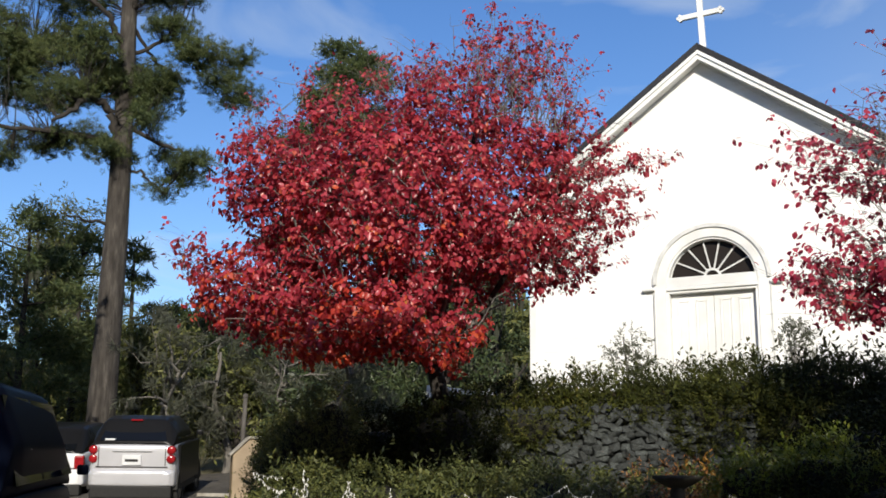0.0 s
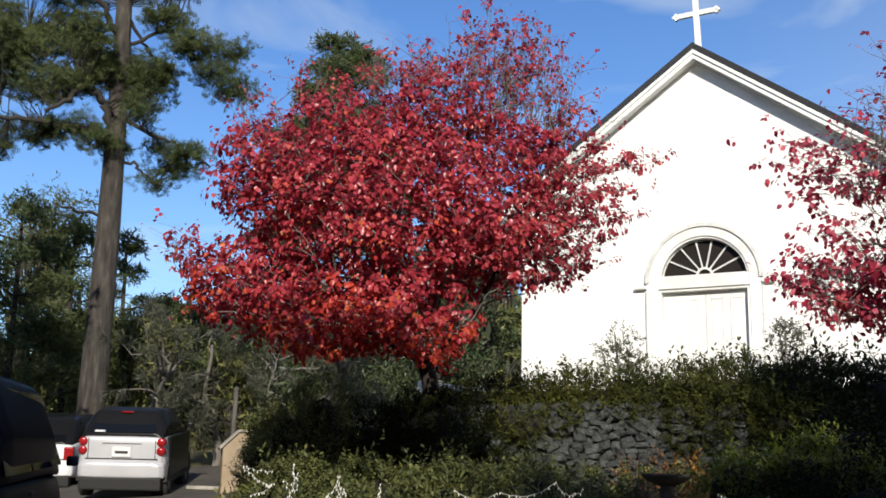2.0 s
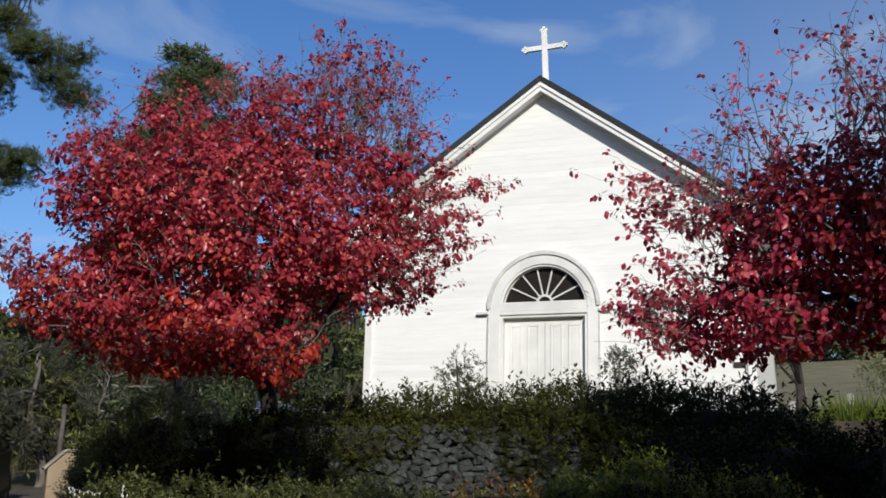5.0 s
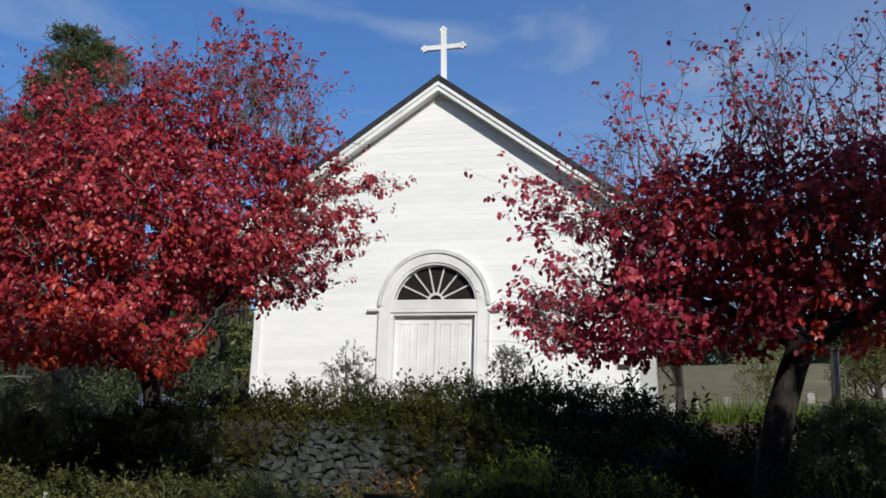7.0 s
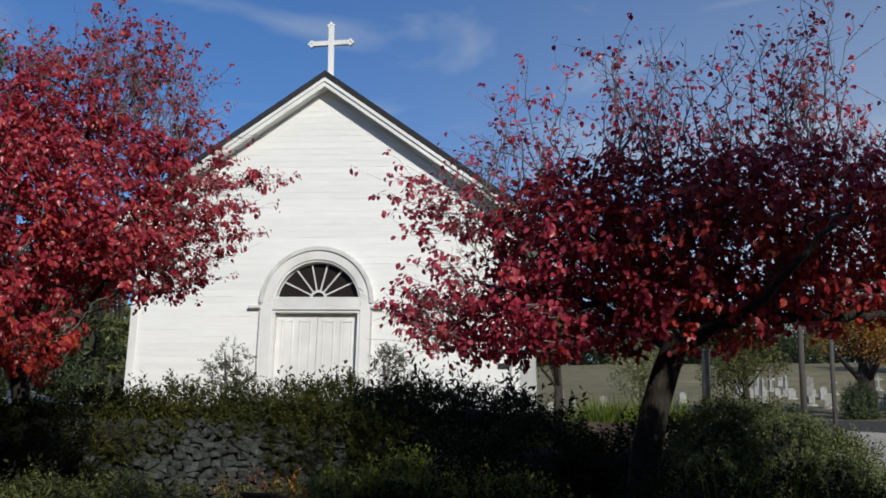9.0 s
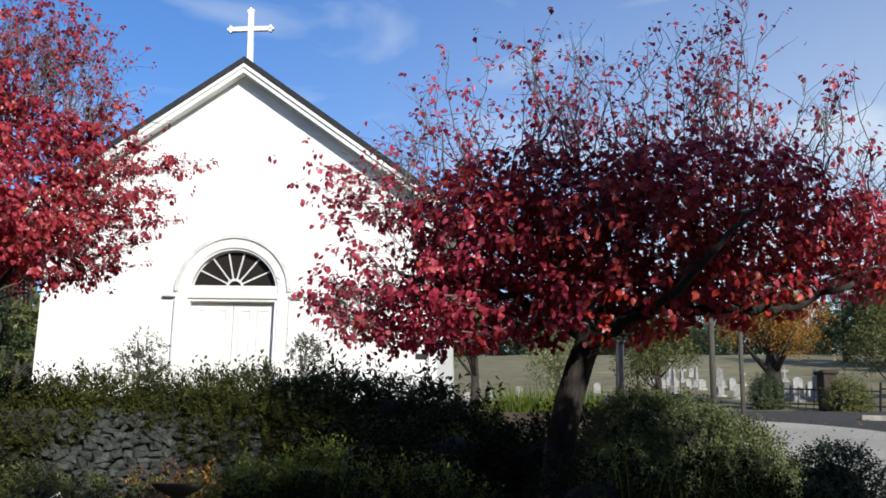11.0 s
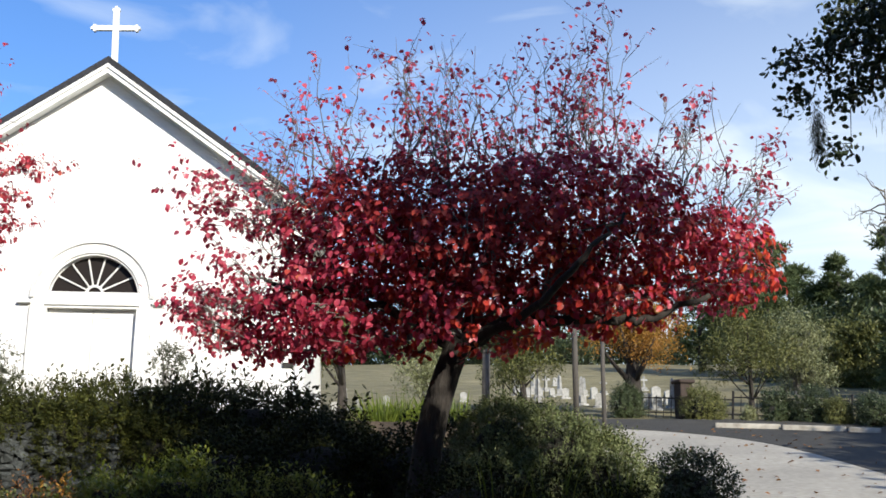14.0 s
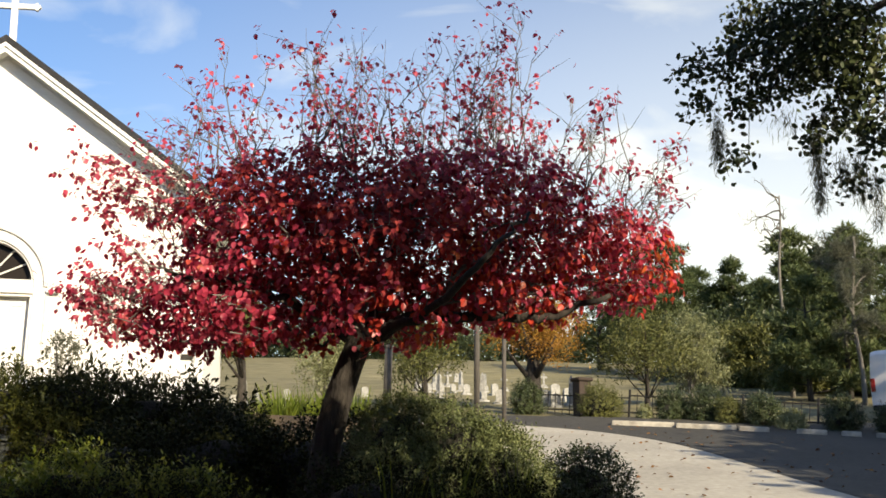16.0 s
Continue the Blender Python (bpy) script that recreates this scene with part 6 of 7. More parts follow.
# ---- roadside: kerb blocks, posts, pillar, railings, graves ----
def kerb_block(az0, az1, d0, d1, h=0.10, label="weathered concrete kerb block along the planted bed"):
    (xa, ya), (xb, yb) = polar(az0, d0), polar(az1, d1)
    L, a = math.hypot(xb - xa, yb - ya), math.atan2(yb - ya, xb - xa)
    xm, ym = (xa + xb) / 2, (ya + yb) / 2
    ob = part("kerb_block", block(-L / 2, L / 2, -0.14, 0.14, -0.25, h, 0.03, 2), CONCRETE)
    tilt = math.atan2(ground_z(xb, yb) - ground_z(xa, ya), L)
    ob.matrix_basis = Matrix.Translation((xm, ym, ground_z(xm, ym) + 0.12)) @ Matrix.Rotation(a, 4, "Z") @ Matrix.Rotation(-tilt, 4, "Y")
    tagged(ob, label, "kerb", "kerb blocks")


for az0, az1, d in ((32.12, 35.3, 28.4), (35.4, 38.4, 28.3), (38.5, 40.0, 28.2), (41.3, 42.75, 28.2), (43.4, 44.35, 28.2), (45.0, 47.5, 28.2)):
    kerb_block(az0, az1, d, d)
kerb_block(-26.9, -25.4, 21.0, 20.4, 0.02, "short concrete kerb beside the parked cars")

POST = surface("weathered_post", [(0.3, (0.045, 0.040, 0.035)), (0.7, (0.105, 0.095, 0.085))], 7.0, 0.9, stretch=(3, 3, 0.5), fine=24, relief=0.7, depth=0.01)
IRON = surface("black_iron", [(0.3, (0.012, 0.012, 0.013)), (0.7, (0.035, 0.033, 0.03))], 12.0, 0.6, 0.4, fine=60, relief=0.3, depth=0.003)
BRICK_RED = surface("gate_brick", [(0.3, (0.028, 0.020, 0.016)), (0.7, (0.055, 0.038, 0.030))], 8.0, 0.9, fine=30, relief=0.5, depth=0.006)
TAN_PAINT = surface("tan_enamel", [(0.3, (0.27, 0.20, 0.125)), (0.7, (0.36, 0.275, 0.18))], 3.0, 0.55, fine=40, relief=0.1, depth=0.002, coarse=1.0)


def post(az, d, h, r0, mat, label, name="post", cap=True):
    x, y = polar(az, d)
    root = thing(name, pose(x, y, ground_z(x, y) - 0.05), label, "post")
    part("shaft", tube([(0, 0, 0), (0, 0, h * 0.5), (0.02, 0, h)], [r0, r0 * 0.96, r0 * 0.9], 12), mat, root, smooth=True)
    if cap:
        part("cap", tube([(0.02, 0, h), (0.02, 0, h + 0.05), (0.02, 0, h + 0.08)], [r0 * 1.15, r0 * 1.15, r0 * 0.3], 12), mat, root)
    return root


post(25.05, 27, 5.2, 0.075, POST, "weathered timber pole at the edge of the drive", "timber_pole", False)
post(26.5, 26, 3.6, 0.055, POST, "shorter timber post beside the drive", "timber_post")
post(20.3, 30, 2.0, 0.12, POST, "mottled grey post by the graves", "grave_post")
post(-25.0, 21, 1.9, 0.045, POST, "thin grey metal pole behind the tan cabinet", "metal_pole")


def pillar(az, d, label):
    x, y = polar(az, d)
    root = thing("gate_pillar", pose(x, y, ground_z(x, y) - 0.05), label, "pillar")
    part("shaft", block(-0.2, 0.2, -0.2, 0.2, 0, 1.05, 0.02), BRICK_RED, root)
    part("cap", block(-0.26, 0.26, -0.26, 0.26, 1.05, 1.16, 0.03), BRICK_RED, root)


pillar(30.6, 32, "dark brick gate pillar at the cemetery entrance")


def railing(az0, az1, d0, d1, h=0.95):
    (xa, ya), (xb, yb) = polar(az0, d0), polar(az1, d1)
    L, a = math.hypot(xb - xa, yb - ya), math.atan2(yb - ya, xb - xa)
    tilt = math.atan2(ground_z(xb, yb) - ground_z(xa, ya), L)
    root = thing("iron_fence", Matrix.Translation((xa, ya, ground_z(xa, ya))) @ Matrix.Rotation(a, 4, "Z") @ Matrix.Rotation(-tilt, 4, "Y"), "black iron railing along the cemetery", "fence", "cemetery railings")
    for z in (0.15, h - 0.08):
        part("rail", block(0, L, -0.02, 0.02, z - 0.02, z + 0.02, 0.004), IRON, root)
    n = int(L / 0.22)
    proto = None
    for i in range(n + 1):
        thick = i % 9 == 0
        if proto is None or thick:
            ob = part("picket", block(-0.03, 0.03, -0.03, 0.03, -0.1, h + 0.1, 0.006) if thick else block(-0.011, 0.011, -0.011, 0.011, 0, h, 0.003), IRON, root)
            proto = ob if not thick else proto
        else:
            ob = new("picket", proto.data)
            ob.parent = root
        ob.location.x = i * L / n


railing(28.4, 33.0, 32.4, 31.8, 0.65)
railing(33.0, 38.6, 31.8, 31.2, 0.72)
railing(38.7, 44.4, 31.2, 30.8, 0.72)
railing(21.2, 23.4, 36, 36, 1.3)


def grave(kind, az, d, s=1.0, turn=0.0):
    x, y = polar(az, d)
    root = thing({"slab": "headstone", "cross": "grave_cross", "obelisk": "grave_obelisk"}[kind], pose(x, y, ground_z(x, y) - 0.05, 0, 0, turn) @ Matrix.Scale(s * 0.45, 4),
                 {"slab": "white rounded headstone on the cemetery slope", "cross": "white stone grave cross on a stepped base", "obelisk": "tall pale obelisk grave marker on a plinth"}[kind], "grave", "graves")
    part("plinth", block(-0.42, 0.42, -0.22, 0.22, 0, 0.2, 0.02), TOMB_STONE, root)
    if kind == "slab":
        prof = [(-0.3, 0.2), (0.3, 0.2), (0.3, 0.8)] + [(0.3 * math.cos(a), 0.8 + 0.18 * math.sin(a)) for a in np.linspace(0.3, math.pi - 0.3, 7)] + [(-0.3, 0.8)]
        part("tablet", prism(prof, -0.07, 0.07), TOMB_STONE, root)
    elif kind == "cross":
        b = bmesh.new()
        box(b, -0.09, 0.09, -0.07, 0.07, 0.42, 1.5)
        box(b, -0.34, 0.34, -0.068, 0.068, 1.05, 1.22)
        bmesh.ops.bevel(b, geom=b.edges[:], offset=0.015, segments=1, affect="EDGES")
        part("step", block(-0.28, 0.28, -0.18, 0.18, 0.2, 0.42, 0.02), TOMB_STONE, root)
        part("stone_cross", b, TOMB_STONE, root)
    else:
        part("die", block(-0.24, 0.24, -0.2, 0.2, 0.2, 0.7, 0.02), TOMB_STONE, root)
        part("shaft", tube([(0, 0, 0.7), (0, 0, 1.75), (0, 0, 1.95)], [0.22, 0.15, 0.01], 4), TOMB_STONE, root)


gr = np.random.default_rng(77)
for az, d, kind, s in ((21.9, 46, "obelisk", 1.0), (22.2, 48, "slab", 1.0), (22.5, 45, "slab", 0.9), (22.8, 47, "obelisk", 1.15), (23.1, 44, "slab", 1.1), (23.5, 49, "cross", 1.1), (23.8, 45, "slab", 0.9), (24.2, 46, "obelisk", 1.0), (24.5, 44, "slab", 1.0), (25.5, 46, "obelisk", 0.9), (26.0, 44, "slab", 1.1), (26.5, 47, "cross", 1.0), (25.2, 43, "slab", 0.8),
                       (29.2, 43, "slab", 1.3), (29.8, 41, "slab", 1.2), (30.2, 44, "cross", 1.1), (12.3, 36, "slab", 1.0), (12.8, 37, "obelisk", 1.0), (13.6, 38, "slab", 0.9), (15.0, 40, "slab", 0.9), (17.2, 40, "obelisk", 0.9), (19.1, 42, "slab", 0.9), (24.0, 54, "slab", 1.0), (28.6, 50, "cross", 1.0), (23.05, 41, "obelisk", 1.1), (25.35, 40, "obelisk", 1.2), (26.3, 39, "slab", 1.2), (28.7, 38.5, "slab", 1.3), (29.25, 38, "slab", 1.1), (30.05, 39, "obelisk", 1.2)):
    grave(kind, az, d * 0.93, s, float(gr.uniform(-25, 25)))

# tan service cabinet with a sloping lid
cab = thing("service_cabinet", pose(-8.35, 18.1, ground_z(-8.35, 18.1) - 0.05, 0, 0, 30) @ Matrix.Diagonal((1.08, 1.08, 1.14, 1)), "tan metal service cabinet with a sloping lid", "cabinet")
part("case", prism([(-0.24, 0.0), (0.24, 0.0), (0.24, 1.02), (0.02, 1.02), (-0.24, 0.78)], -0.22, 0.22, 0.012), TAN_PAINT, cab)
part("lid", prism([(-0.28, 0.755), (0.015, 1.03), (0.27, 1.03), (0.27, 1.065), (0.0, 1.065), (-0.30, 0.785)], -0.25, 0.25, 0.004), CONCRETE, cab)

# birdbath, with russet plants about its foot
BASIN = surface("birdbath_stone", [(0.3, (0.07, 0.065, 0.06)), (0.7, (0.15, 0.14, 0.125))], 8.0, 0.85, fine=40, relief=0.5, depth=0.006)
bath = thing("birdbath", pose(-0.41, 9.4, ground_z(-0.41, 9.4)), "grey stone birdbath on a short pedestal in the hedge", "birdbath")
prof = [(0.05, 0.0), (0.16, 0.0), (0.15, 0.08), (0.08, 0.16), (0.07, 0.55), (0.06, 0.775), (0.13, 0.80), (0.20, 0.835), (0.22, 0.86), (0.20, 0.86), (0.14, 0.83), (0.0, 0.82)]


def lathe(profile, n=24):
    vs, fs = [], []
    for r, z in profile:
        for k in range(n):
            vs.append((r * math.cos(2 * math.pi * k / n), r * math.sin(2 * math.pi * k / n), z))
    for i in range(len(profile) - 1):
        for k in range(n):
            fs.append((i * n + k, i * n + (k + 1) % n, (i + 1) * n + (k + 1) % n, (i + 1) * n + k))
    return vs, fs


H0 = 1.70 - ground_z(-0.38, 9.5)
part("pedestal", lathe([(r, z * H0 / 0.86) for r, z in prof[:6]]), BASIN, bath, smooth=True)
part("bowl", lathe([(r, z * H0 / 0.86) for r, z in prof[5:]]), BASIN, bath, smooth=True)


def tuft(name, x, y, z, n, size, mat, seed, label, spread=0.3, template=None, up=1.6):
    """Upright stems or grassy leaves from one patch of soil."""
    r = np.random.default_rng(seed)
    root = thing(name, pose(x, y, z), label, "plant")
    pos = r.normal(size=(n, 3)) * [spread * 0.5, spread * 0.5, 0.0]
    d = pos * 1.2 + r.normal(size=(n, 3)) * 0.35
    d[:, 2] = up
    scattered("stem_growth", template or sprig(10, 0.06, seed, 0.22), pos, frames_from(d, r.uniform(0, 6.28, n)), r.uniform(*size, n), mat, root, kind="stuff")
    return root


BLADE = spray(18, 0.75, 0.022, 9)
SMALL_STEM = sprig(46, 0.011, 12, 0.075)
tuft("golden_shrub", -0.13, 9.75, ground_z(-0.13, 9.75), 16, (1.0, 1.38), YELLOW_LEAF, 401, "upright shrub turning yellow in front of the stone wall", 0.12, SMALL_STEM, 5)
tuft("golden_shrub", 0.18, 9.75, ground_z(0.18, 9.75), 12, (0.9, 1.25), BRIGHT_LEAF, 402, "small yellow-green shoots below the wall", 0.10, SMALL_STEM, 5)
tuft("green_shoots", 0.72, 9.3, ground_z(0.72, 9.3), 90, (1.0, 1.42), BRIGHT_LEAF, 405, "sunlit yellow-green shoots on the shrub tips", 0.5, SMALL_STEM, 4)
tuft("green_shoots", -2.0, 10.4, ground_z(-2.0, 10.4), 60, (0.45, 0.85), BRIGHT_LEAF, 406, "bright grassy shoots behind the low hedge", 0.9)
hedge("russet_plants", [(-0.8, 10.55, 1.3, 0.3, 0.3, 0.5, 1), (-0.4, 10.6, 1.35, 0.3, 0.3, 0.5, 1), (0.0, 10.55, 1.3, 0.3, 0.3, 0.48, 1), (-0.45, 10.0, 1.0, 0.4, 0.3, 0.5, 1), (0.4, 10.6, 1.3, 0.35, 0.3, 0.45, 0.8)],
      520, FINE_SPRIG, (0.10, 0.2), FALLEN_LEAF, 403, "russet dying perennials behind the birdbath", "plants", lift=0.9, core=0.5)
hedge("bed_plants", [(-0.75, 10.45, 1.25, 0.3, 0.3, 0.45, 1), (-0.2, 10.5, 1.2, 0.3, 0.3, 0.45, 1), (0.35, 10.5, 1.35, 0.4, 0.3, 0.5, 1), (-1.2, 10.4, 1.25, 0.4, 0.3, 0.5, 1)],
      1300, SPRIG, (0.10, 0.2), LANTANA, 408, "low green perennials among the russet stems", "plants", lift=0.9)
for i, (x, y, s) in enumerate(((3.75, 7.0, 0.5), (3.9, 6.9, 0.5), (3.62, 6.85, 0.45), (4.0, 7.1, 0.5), (3.3, 6.7, 0.4))):
    tuft("strap_leaf_plant", x, y, ground_z(x, y), 14, (0.55 * s / 0.6, 0.95 * s / 0.6), BRIGHT_LEAF, 410 + i, "clump of bright green strap leaves in the bed", 0.25, BLADE, 1.0)
x, y = polar(16.3, 22)
for i in range(4):
    tuft("strap_leaf_plant", x + i * 0.5 - 0.6, y, ground_z(x, y), 18, (1.0, 1.45), BRIGHT_LEAF, 420 + i, "sunlit strap-leaved plants behind the hedge", 0.3, BLADE, 1.0)

# white garden bench beside the church, half hidden by the hedge
bench = thing("garden_bench", pose(-4.3, 17.5, ground_z(-4.3, 17.5), 0, 0, 10), "white painted slatted bench behind the hedge", "bench")
for k, z in enumerate((0.5, 0.62)):
    part("back_slat", block(-0.6, 0.6, 0.2, 0.23, z + 0.02, z + 0.1, 0.006, m=Matrix.Rotation(radians(6), 4, "Y")), WHITE_PAINT, bench)
for k in range(3):
    part("seat_slat", block(-0.6, 0.6, -0.2 + 0.13 * k, -0.1 + 0.13 * k, 0.42, 0.45, 0.006), WHITE_PAINT, bench)
for sx in (-0.52, 0.52):
    for sy in (-0.16, 0.2):
        part("leg", block(sx - 0.025, sx + 0.025, sy - 0.025, sy + 0.025, -0.05, 0.42 if sy < 0 else 0.78, 0.004), WHITE_PAINT, bench)

# strings of small white lights on wire, looped along the front of the low hedge
WIRE = surface("pale_wire", [(0.3, (0.35, 0.34, 0.31)), (0.7, (0.5, 0.48, 0.44))], 20.0, 0.6)
BULB = surface("frosted_bulb", [(0.3, (0.72, 0.72, 0.68)), (0.7, (0.85, 0.85, 0.82))], 20.0, 0.25)


def light_string(name, pts, sag, label, seed):
    r = np.random.default_rng(seed)
    o = np.array(pts[0])
    root = thing(name, pose(*o), label, "string lights")
    wire, bulbs = [], []
    for a, b in zip(pts[:-1], pts[1:]):
        a, b = np.array(a) - o, np.array(b) - o
        line = [a + (b - a) * t - [0, 0, 4 * sag * t * (1 - t)] + r.normal(size=3) * 0.008 for t in np.linspace(0, 1, 9)]
        wire.append(tube(line, [0.0024] * 9, 4))
        bulbs += line
    part("wire", joined(wire), WIRE, root)
    bu = [tube([p, p + [0, 0, -0.008], p + [0, 0, -0.019]], [0.002, 0.0045, 0.0015], 5) for p in bulbs]
    part("bulb_row", joined(bu), BULB, root, kind="stuff")


light_string("light_string", [(-1.9, 7.95, 1.53), (-1.55, 7.95, 1.52), (-1.15, 7.98, 1.60), (-0.95, 8.0, 1.56)], 0.06, "string of small white lights looped along the hedge", 1)
light_string("light_string", [(0.0, 8.0, 1.55), (0.35, 7.95, 1.52), (0.8, 7.9, 1.50)], 0.05, "string of small white lights over the shrubs", 2)
rl = np.random.default_rng(9)
for k, (cx, cz, nn) in enumerate(((-3.36, 1.58, 7), (-3.12, 1.53, 9), (-2.78, 1.48, 8), (-2.45, 1.49, 6))):
    pts = [(cx + rl.normal() * 0.09, 7.75 + rl.normal() * 0.08 + 0.12 * k, cz + rl.normal() * 0.07) for _ in range(nn - 2)]
    light_string("light_string", pts, 0.015, "tangled string of white lights over the hedge end", 10 + k)
light_string("light_string", [(4.75, 7.55, 1.45), (4.95, 7.5, 1.58), (5.15, 7.5, 1.62), (5.3, 7.55, 1.5)], 0.03, "string of white lights on the round bush", 4)

# fallen leaves on the drive
r = np.random.default_rng(55)
P = []
while len(P) < 330:
    x, y = r.uniform(6, 18), r.uniform(8, 24)
    if on_road(x, y):
        P.append((x, y, ground_z(x, y) + 0.135))
P = np.array(P)
fl = scattered("fallen_leaves", LEAF, P, frames_from(np.stack([r.normal(size=len(P)), r.normal(size=len(P)), r.normal(size=len(P)) * 0.15], axis=1), r.normal(size=len(P)) * 0.3), r.uniform(0.06, 0.11, len(P)), FALLEN_LEAF)
tagged(fl, "brown fallen leaves scattered over the pale drive", "leaves", kind="stuff")
# ---- parked cars ----
def car_paint(name, colour, metal=0.3, rough=0.28):
    m, nt, b = material(name, rough, metal)
    no = noise_node(nt, 2.5, 4.0)
    r = ramp_node(nt, [(0.3, tuple(c * 0.88 for c in colour)), (0.7, colour)])
    nt.links.new(no.outputs["Fac"], r.inputs["Fac"])
    nt.links.new(r.outputs["Color"], b.inputs["Base Color"])
    b.inputs["Coat Weight"].default_value, b.inputs["Coat Roughness"].default_value = 0.12, 0.12
    b.inputs["Specular IOR Level"].default_value = 0.3
    return m


SILVER = car_paint("silver_paint", (0.60, 0.60, 0.63), 0.3)
NAVY = car_paint("dark_blue_paint", (0.004, 0.006, 0.014), 0.0, 0.35)
NAVY.node_tree.nodes["Principled BSDF"].inputs["Specular IOR Level"].default_value = 0.03
NAVY.node_tree.nodes["Principled BSDF"].inputs["Coat Weight"].default_value = 0.0
NAVY.node_tree.nodes["Principled BSDF"].inputs["IOR"].default_value = 1.18
BLACK_CAR = car_paint("black_paint", (0.012, 0.012, 0.013), 0.1)
BLACK_CAR.node_tree.nodes["Principled BSDF"].inputs["Specular IOR Level"].default_value = 0.05
BLACK_CAR.node_tree.nodes["Principled BSDF"].inputs["Coat Weight"].default_value = 0.02
WHITE_CAR = car_paint("white_car_paint", (0.74, 0.75, 0.77), 0.0)
RUBBER = surface("tyre_rubber", [(0.3, (0.012, 0.012, 0.012)), (0.7, (0.03, 0.03, 0.03))], 20.0, 0.9)
RIM = surface("alloy_rim", [(0.3, (0.35, 0.35, 0.36)), (0.7, (0.5, 0.5, 0.5))], 15.0, 0.35, 0.8)
CAR_GLASS = glass("tinted_glass", (0.006, 0.007, 0.009), 0.06, 0.0)
CAR_GLASS.node_tree.nodes["Principled BSDF"].inputs["Specular IOR Level"].default_value = 0.3
TAIL_RED = surface("red_lens", [(0.3, (0.20, 0.006, 0.010)), (0.7, (0.34, 0.014, 0.018))], 20.0, 0.2)
BLACK_TRIM = surface("black_plastic", [(0.3, (0.008, 0.008, 0.008)), (0.7, (0.016, 0.016, 0.016))], 20.0, 0.75)
PLATE = surface("number_plate", [(0.3, (0.55, 0.56, 0.58)), (0.7, (0.68, 0.69, 0.7))], 10.0, 0.5)


def loft(stations, half, bevel=0.03):
    """A closed shell from cross-sections along y: each station (y, z_low, z_high, half_low, half_high)."""
    bm = bmesh.new()
    rings = []
    for y, z0, z1, w0, w1 in stations:
        ring_pts = [(-w0, z0), (w0, z0), (w0 * 1.0, z0 + (z1 - z0) * 0.45), (w1, z1 - 0.05), (w1 * 0.86, z1), (-w1 * 0.86, z1), (-w1, z1 - 0.05), (-w0, z0 + (z1 - z0) * 0.45)]
        rings.append([bm.verts.new((x, y, z)) for x, z in ring_pts])
    for a, b in zip(rings[:-1], rings[1:]):
        for i in range(8):
            j = (i + 1) % 8
            bm.faces.new((a[i], a[j], b[j], b[i]))
    bm.faces.new(rings[0][::-1])
    bm.faces.new(rings[-1])
    bmesh.ops.recalc_face_normals(bm, faces=bm.faces[:])
    if bevel:
        bmesh.ops.bevel(bm, geom=bm.edges[:], offset=bevel, segments=1, affect="EDGES", clamp_overlap=True)
    return bm


def rounded(ob):
    """Softens a shell into pressed sheet metal."""
    mod = ob.modifiers.new("soften", "SUBSURF")
    mod.levels = mod.render_levels = 2
    ob.data.polygons.foreach_set("use_smooth", [True] * len(ob.data.polygons))
    return ob


def wheel(parent, x, y, r, w):
    s = 1 if x > 0 else -1
    prof = [(r * 0.62, -w / 2), (r * 0.94, -w / 2), (r, -w * 0.32), (r, w * 0.32), (r * 0.94, w / 2), (r * 0.62, w / 2)]
    vs, fs = lathe(prof, 22)
    tyre = part("tyre", ([(x + z * s, y + px, r + py) for px, py, z in vs], fs), RUBBER, parent, smooth=True)
    vs, fs = lathe([(0.0, w * 0.40), (r * 0.16, w * 0.42), (r * 0.5, w * 0.30), (r * 0.63, w * 0.46), (r * 0.63, -w * 0.4)], 22)
    part("rim", ([(x + z * s, y + px, r + py) for px, py, z in vs], fs), RIM, tyre, smooth=True)


def quad_pane(pts, thick=0.012):
    """A pane from four corners, given a little thickness along its own normal."""
    a, b, c, d = (Vector(p) for p in pts)
    n = (b - a).cross(d - a).normalized() * thick
    bm = bmesh.new()
    f = [bm.verts.new(p) for p in (a, b, c, d)]
    k = [bm.verts.new(p - n) for p in (a, b, c, d)]
    bm.faces.new(f), bm.faces.new(k[::-1])
    for i in range(4):
        j = (i + 1) % 4
        bm.faces.new((f[j], f[i], k[i], k[j]))
    return bm


